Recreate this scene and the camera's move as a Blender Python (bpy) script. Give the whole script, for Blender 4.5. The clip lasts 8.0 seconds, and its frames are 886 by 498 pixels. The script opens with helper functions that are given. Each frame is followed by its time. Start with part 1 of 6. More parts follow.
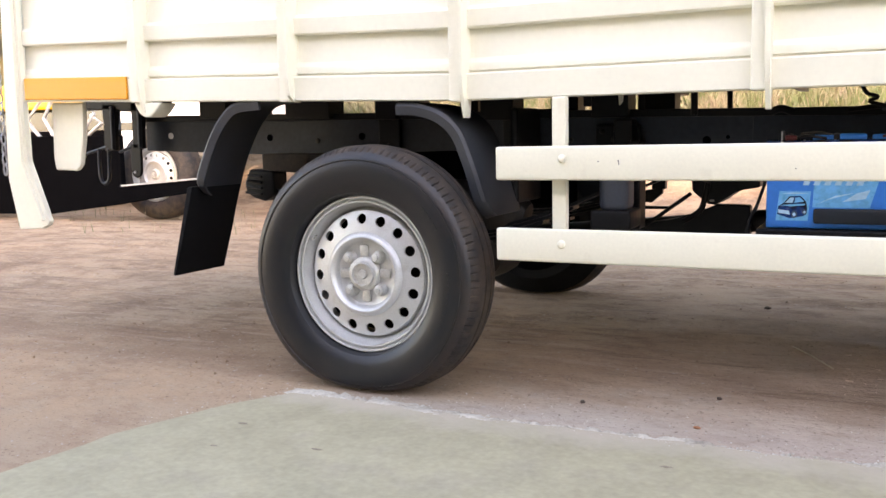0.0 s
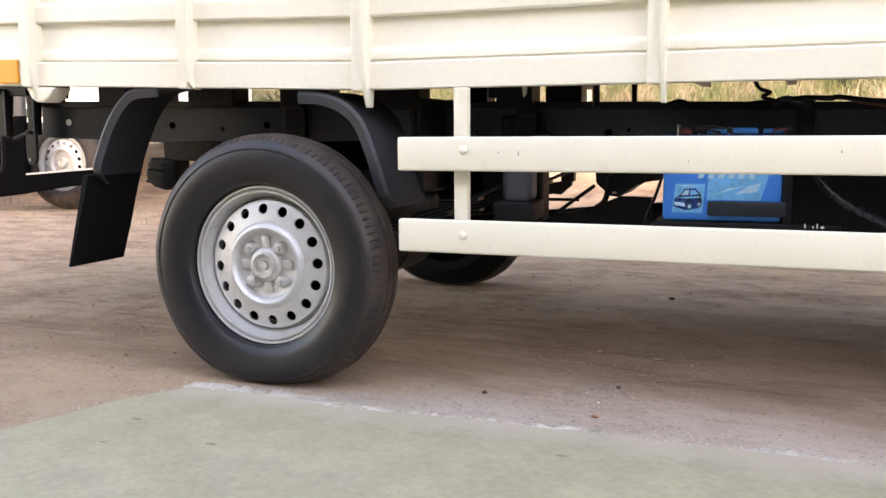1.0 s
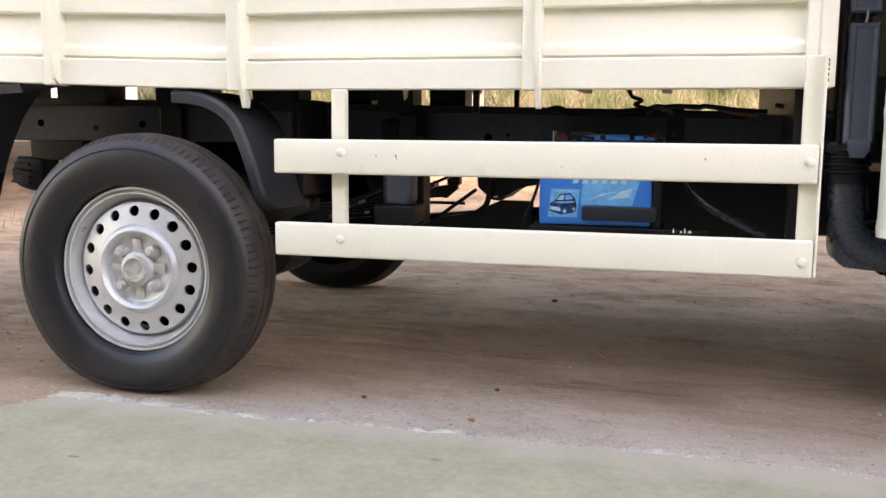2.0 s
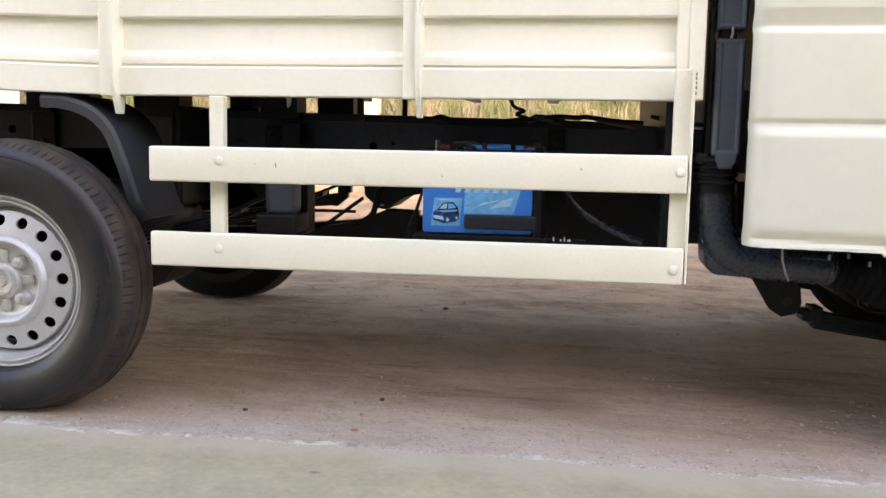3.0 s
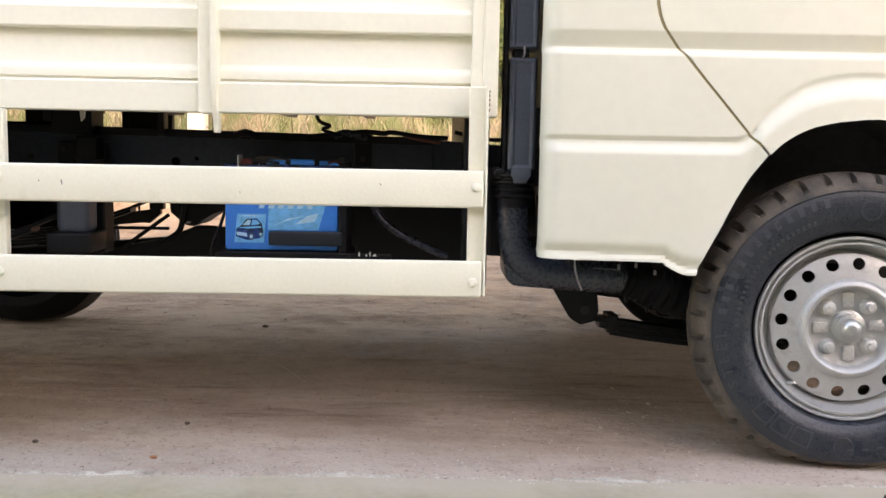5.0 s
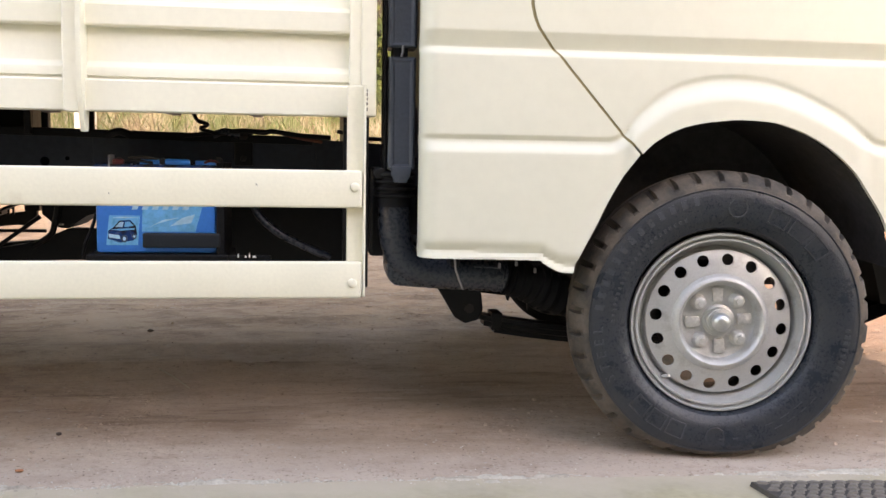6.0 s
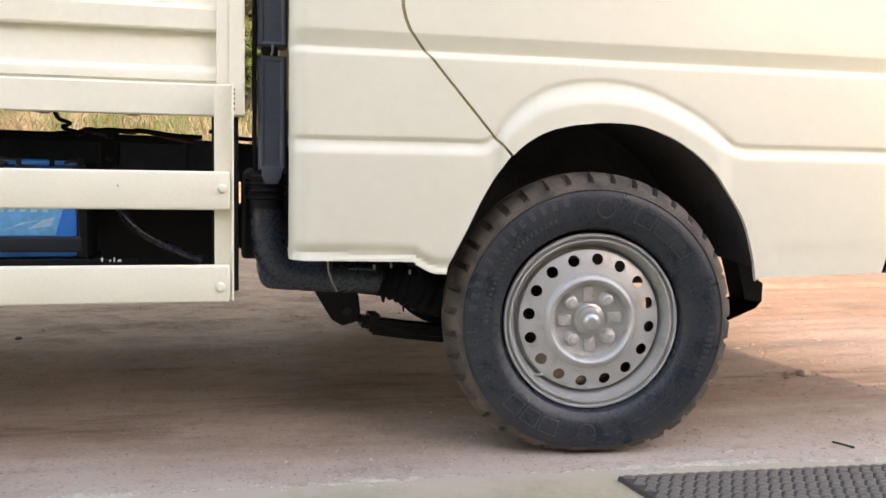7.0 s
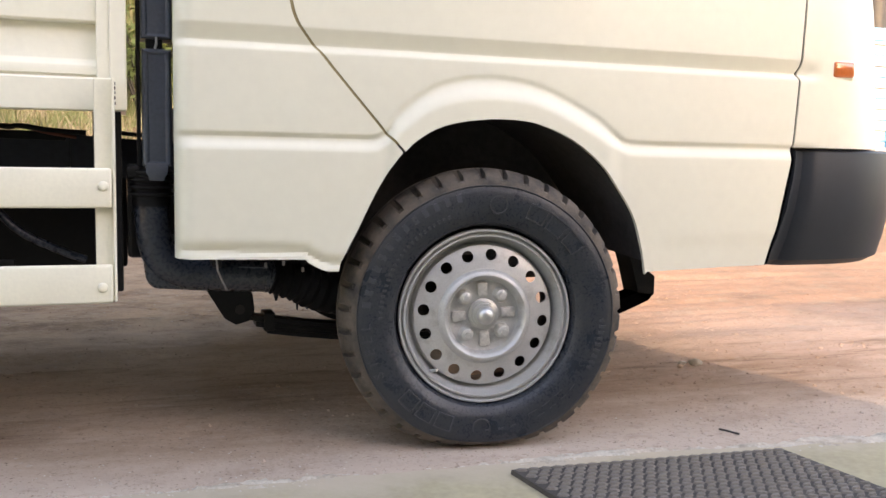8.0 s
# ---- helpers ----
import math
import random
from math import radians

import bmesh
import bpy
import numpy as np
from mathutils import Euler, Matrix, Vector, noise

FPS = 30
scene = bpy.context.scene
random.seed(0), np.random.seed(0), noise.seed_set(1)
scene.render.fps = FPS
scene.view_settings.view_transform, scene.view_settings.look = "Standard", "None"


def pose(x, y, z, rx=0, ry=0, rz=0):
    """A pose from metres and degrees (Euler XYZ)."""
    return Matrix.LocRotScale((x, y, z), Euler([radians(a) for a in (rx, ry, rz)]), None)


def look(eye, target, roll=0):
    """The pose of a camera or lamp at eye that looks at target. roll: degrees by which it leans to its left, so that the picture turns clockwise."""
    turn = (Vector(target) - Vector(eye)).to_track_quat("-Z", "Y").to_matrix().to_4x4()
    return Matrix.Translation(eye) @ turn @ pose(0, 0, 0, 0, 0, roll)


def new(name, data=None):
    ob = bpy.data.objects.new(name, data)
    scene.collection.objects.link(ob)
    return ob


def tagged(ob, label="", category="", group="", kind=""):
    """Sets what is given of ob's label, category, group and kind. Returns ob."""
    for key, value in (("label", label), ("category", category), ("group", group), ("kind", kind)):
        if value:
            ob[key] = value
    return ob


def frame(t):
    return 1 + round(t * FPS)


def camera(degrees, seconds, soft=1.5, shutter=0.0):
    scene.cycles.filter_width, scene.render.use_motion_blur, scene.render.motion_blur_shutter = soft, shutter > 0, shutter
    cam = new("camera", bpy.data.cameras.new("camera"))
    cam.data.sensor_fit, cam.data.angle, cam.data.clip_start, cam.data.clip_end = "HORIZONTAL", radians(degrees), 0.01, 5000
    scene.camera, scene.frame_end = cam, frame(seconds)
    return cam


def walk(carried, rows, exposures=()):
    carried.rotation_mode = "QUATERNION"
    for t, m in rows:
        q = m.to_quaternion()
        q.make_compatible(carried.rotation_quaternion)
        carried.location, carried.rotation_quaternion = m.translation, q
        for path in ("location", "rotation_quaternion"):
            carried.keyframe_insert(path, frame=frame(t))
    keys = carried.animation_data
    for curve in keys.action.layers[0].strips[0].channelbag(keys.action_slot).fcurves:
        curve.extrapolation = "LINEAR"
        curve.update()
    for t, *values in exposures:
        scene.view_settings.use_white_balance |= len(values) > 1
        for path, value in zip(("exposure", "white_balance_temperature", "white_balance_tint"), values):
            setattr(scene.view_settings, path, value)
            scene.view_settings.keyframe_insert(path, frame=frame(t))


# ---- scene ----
cam = camera(52.0, 8.0, soft=1.5)
PATH = [
    (0, (1.279, -2.187, 0.717), (0.419, -0.398, 0.473), -1.1),
    (0.5, (1.304, -2.168, 0.713), (0.509, -0.35, 0.462), -0.7),
    (1, (1.328, -2.151, 0.712), (0.621, -0.299, 0.448), -0.4),
    (1.5, (1.349, -2.137, 0.713), (0.754, -0.245, 0.451), 0.1),
    (1.7, (1.358, -2.132, 0.714), (0.803, -0.228, 0.452), 0.3),
    (2.8, (1.413, -2.109, 0.718), (1.087, -0.151, 0.473), 0.85),
    (3, (1.422, -2.106, 0.719), (1.136, -0.141, 0.478), 1.0),
    (3.5, (1.443, -2.102, 0.723), (1.263, -0.123, 0.5), 1.1),
    (4, (1.467, -2.1, 0.724), (1.373, -0.114, 0.509), 0.9),
    (4.5, (1.49, -2.097, 0.724), (1.452, -0.109, 0.513), 0.6),
    (4.7, (1.5, -2.096, 0.724), (1.502, -0.107, 0.517), 0.8),
    (5.8, (1.567, -2.09, 0.726), (1.777, -0.111, 0.523), 1.05),
    (6, (1.579, -2.088, 0.727), (1.842, -0.116, 0.523), 1.0),
    (6.5, (1.609, -2.084, 0.73), (1.982, -0.13, 0.526), 1.1),
    (7, (1.645, -2.088, 0.73), (2.123, -0.156, 0.531), 1.2),
    (7.5, (1.665, -2.085, 0.732), (2.236, -0.179, 0.528), 1.3),
    (8, (1.698, -2.093, 0.736), (2.355, -0.216, 0.528), 1.2),
]
walk(cam, [(t, look(eye, target, roll)) for t, eye, target, roll in PATH],
     exposures=[(0.0, 3.34, 8700, 25), (1.5, 3.26, 8700, 25), (3.0, 3.18, 8700, 24), (3.5, 3.14, 9000, 23.5), (5.0, 3.20, 9100, 23.5), (6.5, 3.17, 9200, 23), (7.0, 3.07, 9100, 23), (8.0, 2.97, 9000, 23.5)])

# ---- world and sun ----
SUN_FROM = Vector((0.26, -0.965, 0.0)).normalized()
ELEV = radians(21)
world = bpy.data.worlds.new("sky")
scene.world = world
world.use_nodes = True
wn = world.node_tree.nodes
sky = wn.new("ShaderNodeTexSky")
sky.sky_type = "NISHITA"
sky.sun_disc = False
sky.sun_elevation = ELEV
sky.sun_rotation = math.atan2(SUN_FROM.x, SUN_FROM.y)
sky.dust_density = 1.0
sky.air_density = 1.0
world.node_tree.links.new(sky.outputs[0], wn["Background"].inputs[0])
wn["Background"].inputs[1].default_value = 0.15
sun = new("sun", bpy.data.lights.new("sun", "SUN"))
sun.data.energy = 0.45
sun.data.angle = radians(0.4)
sun.data.color = (1.0, 0.93, 0.82)
sun.matrix_world = look(SUN_FROM * 20 * math.cos(ELEV) + Vector((0, 0, 20 * math.sin(ELEV))), (0, 0, 0))


# ---- materials ----
def mat(name, color, rough=0.5, metal=0.0, vary=0.12, scale=6.0, fine=90.0, bump=0.15, coat=0.0, second=None, patch=(0.45, 0.6), spec=0.5, patch_scale=2.0, dist=0.004):
    """A node material: base colour with coarse and fine variation, an optional second colour in patches, and fine relief."""
    m = bpy.data.materials.new(name)
    m.use_nodes = True
    nt = m.node_tree
    n, l = nt.nodes, nt.links
    bsdf = n["Principled BSDF"]
    geo = n.new("ShaderNodeTexCoord")
    info = n.new("ShaderNodeObjectInfo")
    coarse = n.new("ShaderNodeTexNoise")
    coarse.inputs["Scale"].default_value = scale
    coarse.inputs["Detail"].default_value = 6
    small = n.new("ShaderNodeTexNoise")
    small.inputs["Scale"].default_value = fine
    small.inputs["Detail"].default_value = 4
    for t in (coarse, small):
        l.new(geo.outputs["Object"], t.inputs["Vector"])
    add = n.new("ShaderNodeMath")
    add.operation = "ADD"
    l.new(coarse.outputs["Fac"], add.inputs[0])
    l.new(small.outputs["Fac"], add.inputs[1])
    ramp = n.new("ShaderNodeMapRange")
    ramp.inputs["From Min"].default_value = 0.6
    ramp.inputs["From Max"].default_value = 1.4
    ramp.inputs["To Min"].default_value = 1 - vary
    ramp.inputs["To Max"].default_value = 1 + vary
    l.new(add.outputs[0], ramp.inputs["Value"])
    base = n.new("ShaderNodeRGB")
    base.outputs[0].default_value = (*color, 1)
    source = base.outputs[0]
    if second:
        other = n.new("ShaderNodeTexNoise")
        other.inputs["Scale"].default_value = patch_scale
        other.inputs["Detail"].default_value = 8
        other.inputs["Roughness"].default_value = 0.62
        l.new(geo.outputs["Object"], other.inputs["Vector"])
        edge = n.new("ShaderNodeMapRange")
        edge.inputs["From Min"].default_value, edge.inputs["From Max"].default_value = patch
        l.new(other.outputs["Fac"], edge.inputs["Value"])
        mix = n.new("ShaderNodeMix")
        mix.data_type = "RGBA"
        l.new(edge.outputs[0], mix.inputs["Factor"])
        l.new(source, mix.inputs[6])
        mix.inputs[7].default_value = (*second, 1)
        source = mix.outputs[2]
    scaled = n.new("ShaderNodeVectorMath")
    scaled.operation = "SCALE"
    l.new(source, scaled.inputs[0])
    l.new(ramp.outputs[0], scaled.inputs["Scale"])
    l.new(scaled.outputs[0], bsdf.inputs["Base Color"])
    rr = n.new("ShaderNodeMapRange")
    rr.inputs["To Min"].default_value = max(0.02, rough - 0.08)
    rr.inputs["To Max"].default_value = min(1.0, rough + 0.08)
    l.new(small.outputs["Fac"], rr.inputs["Value"])
    l.new(rr.outputs[0], bsdf.inputs["Roughness"])
    bsdf.inputs["Metallic"].default_value = metal
    bsdf.inputs["Specular IOR Level"].default_value = spec
    bsdf.inputs["Coat Weight"].default_value = coat
    bsdf.inputs["Coat Roughness"].default_value = 0.12
    if bump:
        b = n.new("ShaderNodeBump")
        b.inputs["Strength"].default_value = bump
        b.inputs["Distance"].default_value = dist
        l.new(add.outputs[0], b.inputs["Height"])
        l.new(b.outputs[0], bsdf.inputs["Normal"])
    return m


def soil():
    """Packed earth: streaks along the way of the traffic, dusty and reddish patches, and fine grit."""
    m = bpy.data.materials.new("packed_soil")
    m.use_nodes = True
    nt = m.node_tree
    n, l = nt.nodes, nt.links
    bsdf = n["Principled BSDF"]
    co = n.new("ShaderNodeTexCoord")

    def grain(scale, stretch=(1, 1, 1), detail=6, rough=0.6):
        mp = n.new("ShaderNodeMapping")
        mp.inputs["Scale"].default_value = stretch
        l.new(co.outputs["Object"], mp.inputs["Vector"])
        t = n.new("ShaderNodeTexNoise")
        t.inputs["Scale"].default_value = scale
        t.inputs["Detail"].default_value = detail
        t.inputs["Roughness"].default_value = rough
        l.new(mp.outputs[0], t.inputs["Vector"])
        return t.outputs["Fac"]

    def ramped(value, a, b, most=1.0):
        r = n.new("ShaderNodeMapRange")
        r.inputs["To Max"].default_value = most
        r.inputs["From Min"].default_value, r.inputs["From Max"].default_value = a, b
        l.new(value, r.inputs["Value"])
        return r.outputs[0]

    def mixed(fac, a, b):
        x = n.new("ShaderNodeMix")
        x.data_type = "RGBA"
        l.new(fac, x.inputs["Factor"])
        for side, v in ((6, a), (7, b)):
            if isinstance(v, tuple):
                x.inputs[side].default_value = (*v, 1)
            else:
                l.new(v, x.inputs[side])
        return x.outputs[2]

    def times(a, b):
        x = n.new("ShaderNodeMath")
        x.operation = "MULTIPLY"
        l.new(a, x.inputs[0])
        l.new(b, x.inputs[1])
        return x.outputs[0]

    def shifted(value, noise_value, gain):
        x = n.new("ShaderNodeMath")
        x.operation = "MULTIPLY_ADD"
        l.new(noise_value, x.inputs[0])
        x.inputs[1].default_value = gain
        l.new(value, x.inputs[2])
        return x.outputs[0]

    patches = ramped(grain(0.55, detail=4), 0.42, 0.6)
    streaks = ramped(grain(3.0, (0.8, 1.1, 1), 9, 0.74), 0.48, 0.66)
    blots = ramped(grain(7.0, (0.9, 1, 1), 8, 0.72), 0.5, 0.68)
    grit = grain(95.0, detail=3, rough=0.7)
    c = mixed(patches, (0.50, 0.325, 0.205), (0.45, 0.318, 0.215))
    where = n.new("ShaderNodeSeparateXYZ")
    l.new(co.outputs["Object"], where.inputs[0])
    red = n.new("ShaderNodeMath")
    red.operation = "MULTIPLY_ADD"
    l.new(grain(0.9, detail=6), red.inputs[0])
    red.inputs[1].default_value = 2.4
    l.new(where.outputs[0], red.inputs[2])
    c = mixed(ramped(red.outputs[0], 3.9, 5.2), c, (0.525, 0.305, 0.195))
    c = mixed(streaks, c, (0.34, 0.215, 0.145))
    c = mixed(blots, c, (0.46, 0.333, 0.228))
    # grey cement dust spilt over the soil along the apron
    split = n.new("ShaderNodeSeparateXYZ")
    l.new(co.outputs["Object"], split.inputs[0])
    spill = n.new("ShaderNodeMath")
    spill.operation = "MULTIPLY_ADD"
    l.new(grain(2.6, (0.5, 1, 1), 8, 0.65), spill.inputs[0])
    spill.inputs[1].default_value = -0.9
    l.new(split.outputs[1], spill.inputs[2])
    along = ramped(shifted(where.outputs[0], grain(1.3, detail=5), 0.8), 0.1, 0.9)
    c = mixed(times(ramped(spill.outputs[0], -0.06, -0.50), along), c, (0.525, 0.455, 0.375))
    # dark rut streaks along the traffic, deepened to paint shade under the truck
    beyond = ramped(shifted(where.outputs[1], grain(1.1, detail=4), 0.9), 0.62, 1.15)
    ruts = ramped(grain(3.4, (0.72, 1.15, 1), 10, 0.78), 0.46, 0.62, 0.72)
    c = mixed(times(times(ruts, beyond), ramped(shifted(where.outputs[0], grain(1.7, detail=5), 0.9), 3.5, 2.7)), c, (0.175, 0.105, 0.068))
    # pale, greyish-pink powder between the ruts beside the cab, also brightening shaded ground
    powder_lift = ramped(shifted(where.outputs[0], grain(1.5, detail=5), 0.8), 0.6, 1.5, 0.58)
    powder_lift = times(powder_lift, ramped(shifted(where.outputs[1], grain(2.2, (0.6, 1, 1), 6, 0.6), 0.7), 2.2, 1.5))
    c = mixed(powder_lift, c, (0.62, 0.475, 0.385))
    # browner earth showing through the powder in uneven patches
    bare = ramped(grain(1.9, (0.45, 1.1, 1), 8, 0.66), 0.44, 0.60, 0.58)
    bare = times(bare, ramped(shifted(where.outputs[1], grain(2.4, (0.6, 1, 1), 6, 0.6), 0.5), 0.12, 0.42))
    bare = times(bare, ramped(shifted(where.outputs[1], grain(2.4, (0.6, 1, 1), 6, 0.6), 0.5), 1.25, 0.85))
    c = mixed(bare, c, (0.27, 0.165, 0.105))
    # crumbly dark lines that old wheel tracks left, and paler crests beside them
    way = ramped(shifted(where.outputs[1], grain(1.6, (0.5, 1, 1), 4), 0.6), 0.45, 0.75)
    way = times(way, ramped(shifted(where.outputs[1], grain(1.6, (0.5, 1, 1), 4), 0.6), 1.75, 1.25))
    lines = ramped(grain(5.5, (0.22, 1.5, 1), 10, 0.72), 0.53, 0.63, 0.62)
    c = mixed(times(lines, way), c, (0.20, 0.125, 0.088))
    crests = ramped(grain(7.5, (0.20, 1.4, 1), 9, 0.7), 0.54, 0.66, 0.40)
    c = mixed(times(crests, way), c, (0.66, 0.51, 0.41))
    mottle = ramped(grain(15.0, (0.7, 1, 1), 8, 0.72), 0.53, 0.68, 0.4)
    c = mixed(mottle, c, (0.31, 0.205, 0.145))
    speck = ramped(grain(42.0, (0.8, 1, 1), 6, 0.75), 0.58, 0.70, 0.30)
    c = mixed(speck, c, (0.22, 0.14, 0.10))
    c = mixed(ramped(grain(34.0, (0.7, 1, 1), 6, 0.75), 0.58, 0.70, 0.45), c, (0.58, 0.46, 0.36))
    scrub = mixed(ramped(grain(1.2, detail=8), 0.42, 0.6), (0.15, 0.12, 0.06), (0.07, 0.08, 0.03))
    c = mixed(ramped(where.outputs[1], 7.0, 9.0), c, scrub)
    c = mixed(ramped(grit, 0.60, 0.70), c, (0.20, 0.14, 0.105))
    c = mixed(ramped(grain(60.0, detail=2), 0.66, 0.74), c, (0.50, 0.43, 0.37))
    deeper = n.new("ShaderNodeVectorMath")
    deeper.operation = "SCALE"
    deeper.inputs["Scale"].default_value = 0.85
    l.new(c, deeper.inputs[0])
    l.new(deeper.outputs[0], bsdf.inputs["Base Color"])
    bsdf.inputs["Roughness"].default_value = 0.95
    bsdf.inputs["Specular IOR Level"].default_value = 0.12
    lumps = shifted(grain(12.0, (0.8, 1, 1), 6, 0.5), grain(5.0, (0.7, 1, 1), 3, 0.5), 1.2)
    rough_height = shifted(shifted(lumps, grain(32.0, (0.8, 1, 1), 4, 0.55), 0.6), grain(80.0, detail=3, rough=0.6), 0.25)
    bump = n.new("ShaderNodeBump")
    bump.inputs["Strength"].default_value = 0.6
    bump.inputs["Distance"].default_value = 0.012
    l.new(rough_height, bump.inputs["Height"])
    l.new(bump.outputs[0], bsdf.inputs["Normal"])
    return m


def grass(name, dry, brown, green):
    """Blades that differ one by one, with greener clumps."""
    m = bpy.data.materials.new(name)
    m.use_nodes = True
    n, l = m.node_tree.nodes, m.node_tree.links
    geo = n.new("ShaderNodeNewGeometry")
    co = n.new("ShaderNodeTexCoord")
    ramp = n.new("ShaderNodeValToRGB")
    ramp.color_ramp.elements[0].color = (*brown, 1)
    ramp.color_ramp.elements[1].color = (*(c * 1.25 for c in dry), 1)
    mid = ramp.color_ramp.elements.new(0.45)
    mid.color = (*dry, 1)
    l.new(geo.outputs["Random Per Island"], ramp.inputs[0])
    clump = n.new("ShaderNodeTexNoise")
    clump.inputs["Scale"].default_value = 2.6
    clump.inputs["Detail"].default_value = 5
    l.new(co.outputs["Object"], clump.inputs["Vector"])
    fade = n.new("ShaderNodeMapRange")
    fade.inputs["From Min"].default_value, fade.inputs["From Max"].default_value = 0.43, 0.56
    l.new(clump.outputs["Fac"], fade.inputs["Value"])
    mix = n.new("ShaderNodeMix")
    mix.data_type = "RGBA"
    l.new(fade.outputs[0], mix.inputs["Factor"])
    l.new(ramp.outputs[0], mix.inputs[6])
    mix.inputs[7].default_value = (*green, 1)
    l.new(mix.outputs[2], n["Principled BSDF"].inputs["Base Color"])
    n["Principled BSDF"].inputs["Roughness"].default_value = 0.85
    return m


def rubber(name, color, dust, r0, r1, amount, speckle=0.40, gloss=0.28, relief_strength=0.55):
    """Tyre side: blue-black rubber, scuffs and speckle, and dust that thickens towards the shoulder between radii r0 and r1."""
    m = bpy.data.materials.new(name)
    m.use_nodes = True
    n, l = m.node_tree.nodes, m.node_tree.links
    bsdf = n["Principled BSDF"]
    co = n.new("ShaderNodeTexCoord")

    def grain(scale, detail, rough):
        t = n.new("ShaderNodeTexNoise")
        t.inputs["Scale"].default_value, t.inputs["Detail"].default_value, t.inputs["Roughness"].default_value = scale, detail, rough
        l.new(co.outputs["Object"], t.inputs["Vector"])
        return t.outputs["Fac"]

    def ramped(value, a, b, lo=0.0, hi=1.0):
        r = n.new("ShaderNodeMapRange")
        for key, v in (("From Min", a), ("From Max", b), ("To Min", lo), ("To Max", hi)):
            r.inputs[key].default_value = v
        l.new(value, r.inputs["Value"])
        return r.outputs[0]

    def math2(op, a, b):
        x = n.new("ShaderNodeMath")
        x.operation = op
        for k, v in enumerate((a, b)):
            if isinstance(v, float):
                x.inputs[k].default_value = v
            else:
                l.new(v, x.inputs[k])
        return x.outputs[0]

    flat = n.new("ShaderNodeVectorMath")
    flat.operation = "MULTIPLY"
    flat.inputs[1].default_value = (1, 0, 1)
    l.new(co.outputs["Object"], flat.inputs[0])
    length = n.new("ShaderNodeVectorMath")
    length.operation = "LENGTH"
    l.new(flat.outputs[0], length.inputs[0])
    rings = ramped(length.outputs["Value"], r0, r1, 0.10, 1.0)
    cloud = ramped(grain(13.0, 8, 0.68), 0.36, 0.66)
    fine = ramped(grain(150.0, 6, 0.75), 0.40, 0.64)
    mask = math2("MULTIPLY", math2("MULTIPLY", rings, cloud), amount * 2.0)
    mask = math2("ADD", math2("MULTIPLY", mask, 0.75), math2("MULTIPLY", math2("MULTIPLY", fine, cloud), speckle))
    mix = n.new("ShaderNodeMix")
    mix.data_type = "RGBA"
    mix.clamp_factor = True
    l.new(mask, mix.inputs["Factor"])
    mix.inputs[6].default_value = (*color, 1)
    mix.inputs[7].default_value = (*dust, 1)
    l.new(mix.outputs[2], bsdf.inputs["Base Color"])
    l.new(ramped(mask, 0.0, 0.6, gloss, 0.70), bsdf.inputs["Roughness"])
    bsdf.inputs["Specular IOR Level"].default_value = 0.5
    b = n.new("ShaderNodeBump")
    b.inputs["Strength"].default_value = relief_strength
    b.inputs["Distance"].default_value = 0.0030
    l.new(math2("ADD", grain(110.0, 5, 0.65), math2("MULTIPLY", grain(24.0, 4, 0.6), 0.5)), b.inputs["Height"])
    l.new(b.outputs[0], bsdf.inputs["Normal"])
    return m


CREAM = mat("cream_paint", (0.665, 0.648, 0.538), 0.48, vary=0.03, scale=4, fine=40, bump=0.012, coat=0.12)
CREAM.node_tree.nodes["Principled BSDF"].inputs["Coat Roughness"].default_value = 0.22
CREAM_BED = mat("cream_bed_paint", (0.80, 0.765, 0.63), 0.46, vary=0.04, scale=4, fine=60, bump=0.05, coat=0.2)
RAIL_PAINT = mat("cream_rail_paint", (0.80, 0.755, 0.61), 0.42, vary=0.05, scale=5, fine=120, bump=0.06, second=(0.70, 0.64, 0.50), patch=(0.62, 0.75), patch_scale=9)
ORANGE = mat("amber_reflector", (0.85, 0.33, 0.01), 0.35, vary=0.06, fine=200, bump=0.05)
PLASTIC = mat("black_plastic", (0.019, 0.0235, 0.030), 0.5, vary=0.2, fine=300, bump=0.06, spec=0.25)
GUARD = mat("slate_guard_plastic", (0.026, 0.029, 0.035), 0.5, vary=0.25, scale=9, fine=250, bump=0.06, second=(0.022, 0.022, 0.024), patch=(0.5, 0.75), patch_scale=6)
RUST = mat("rusty_red_pipe", (0.16, 0.045, 0.025), 0.6, vary=0.3, fine=120, bump=0.2)
CAN = mat("slate_canister_plastic", (0.048, 0.057, 0.073), 0.35, vary=0.2, fine=150, bump=0.04)
PALE_DUCT = mat("slate_duct_plastic", (0.072, 0.088, 0.112), 0.42, vary=0.2, fine=120, bump=0.04)
DUCT = mat("dark_duct_plastic", (0.030, 0.037, 0.049), 0.28, vary=0.2, fine=120, bump=0.03)
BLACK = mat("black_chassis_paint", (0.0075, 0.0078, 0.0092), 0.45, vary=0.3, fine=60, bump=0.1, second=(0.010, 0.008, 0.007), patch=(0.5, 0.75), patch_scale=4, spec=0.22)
FRAME = mat("frame_paint", (0.028, 0.034, 0.046), 0.5, vary=0.3, fine=60, bump=0.1, second=(0.024, 0.027, 0.034), patch=(0.55, 0.75), patch_scale=5, spec=0.3)
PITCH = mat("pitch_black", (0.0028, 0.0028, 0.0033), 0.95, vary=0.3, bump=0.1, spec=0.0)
SEAL = mat("olive_seal", (0.24, 0.19, 0.09), 0.8, vary=0.2, bump=0.1)
FLAP = mat("black_flap_and_shaded_tyre", (0.0048, 0.0052, 0.0062), 0.75, vary=0.3, fine=150, bump=0.1, spec=0.15)
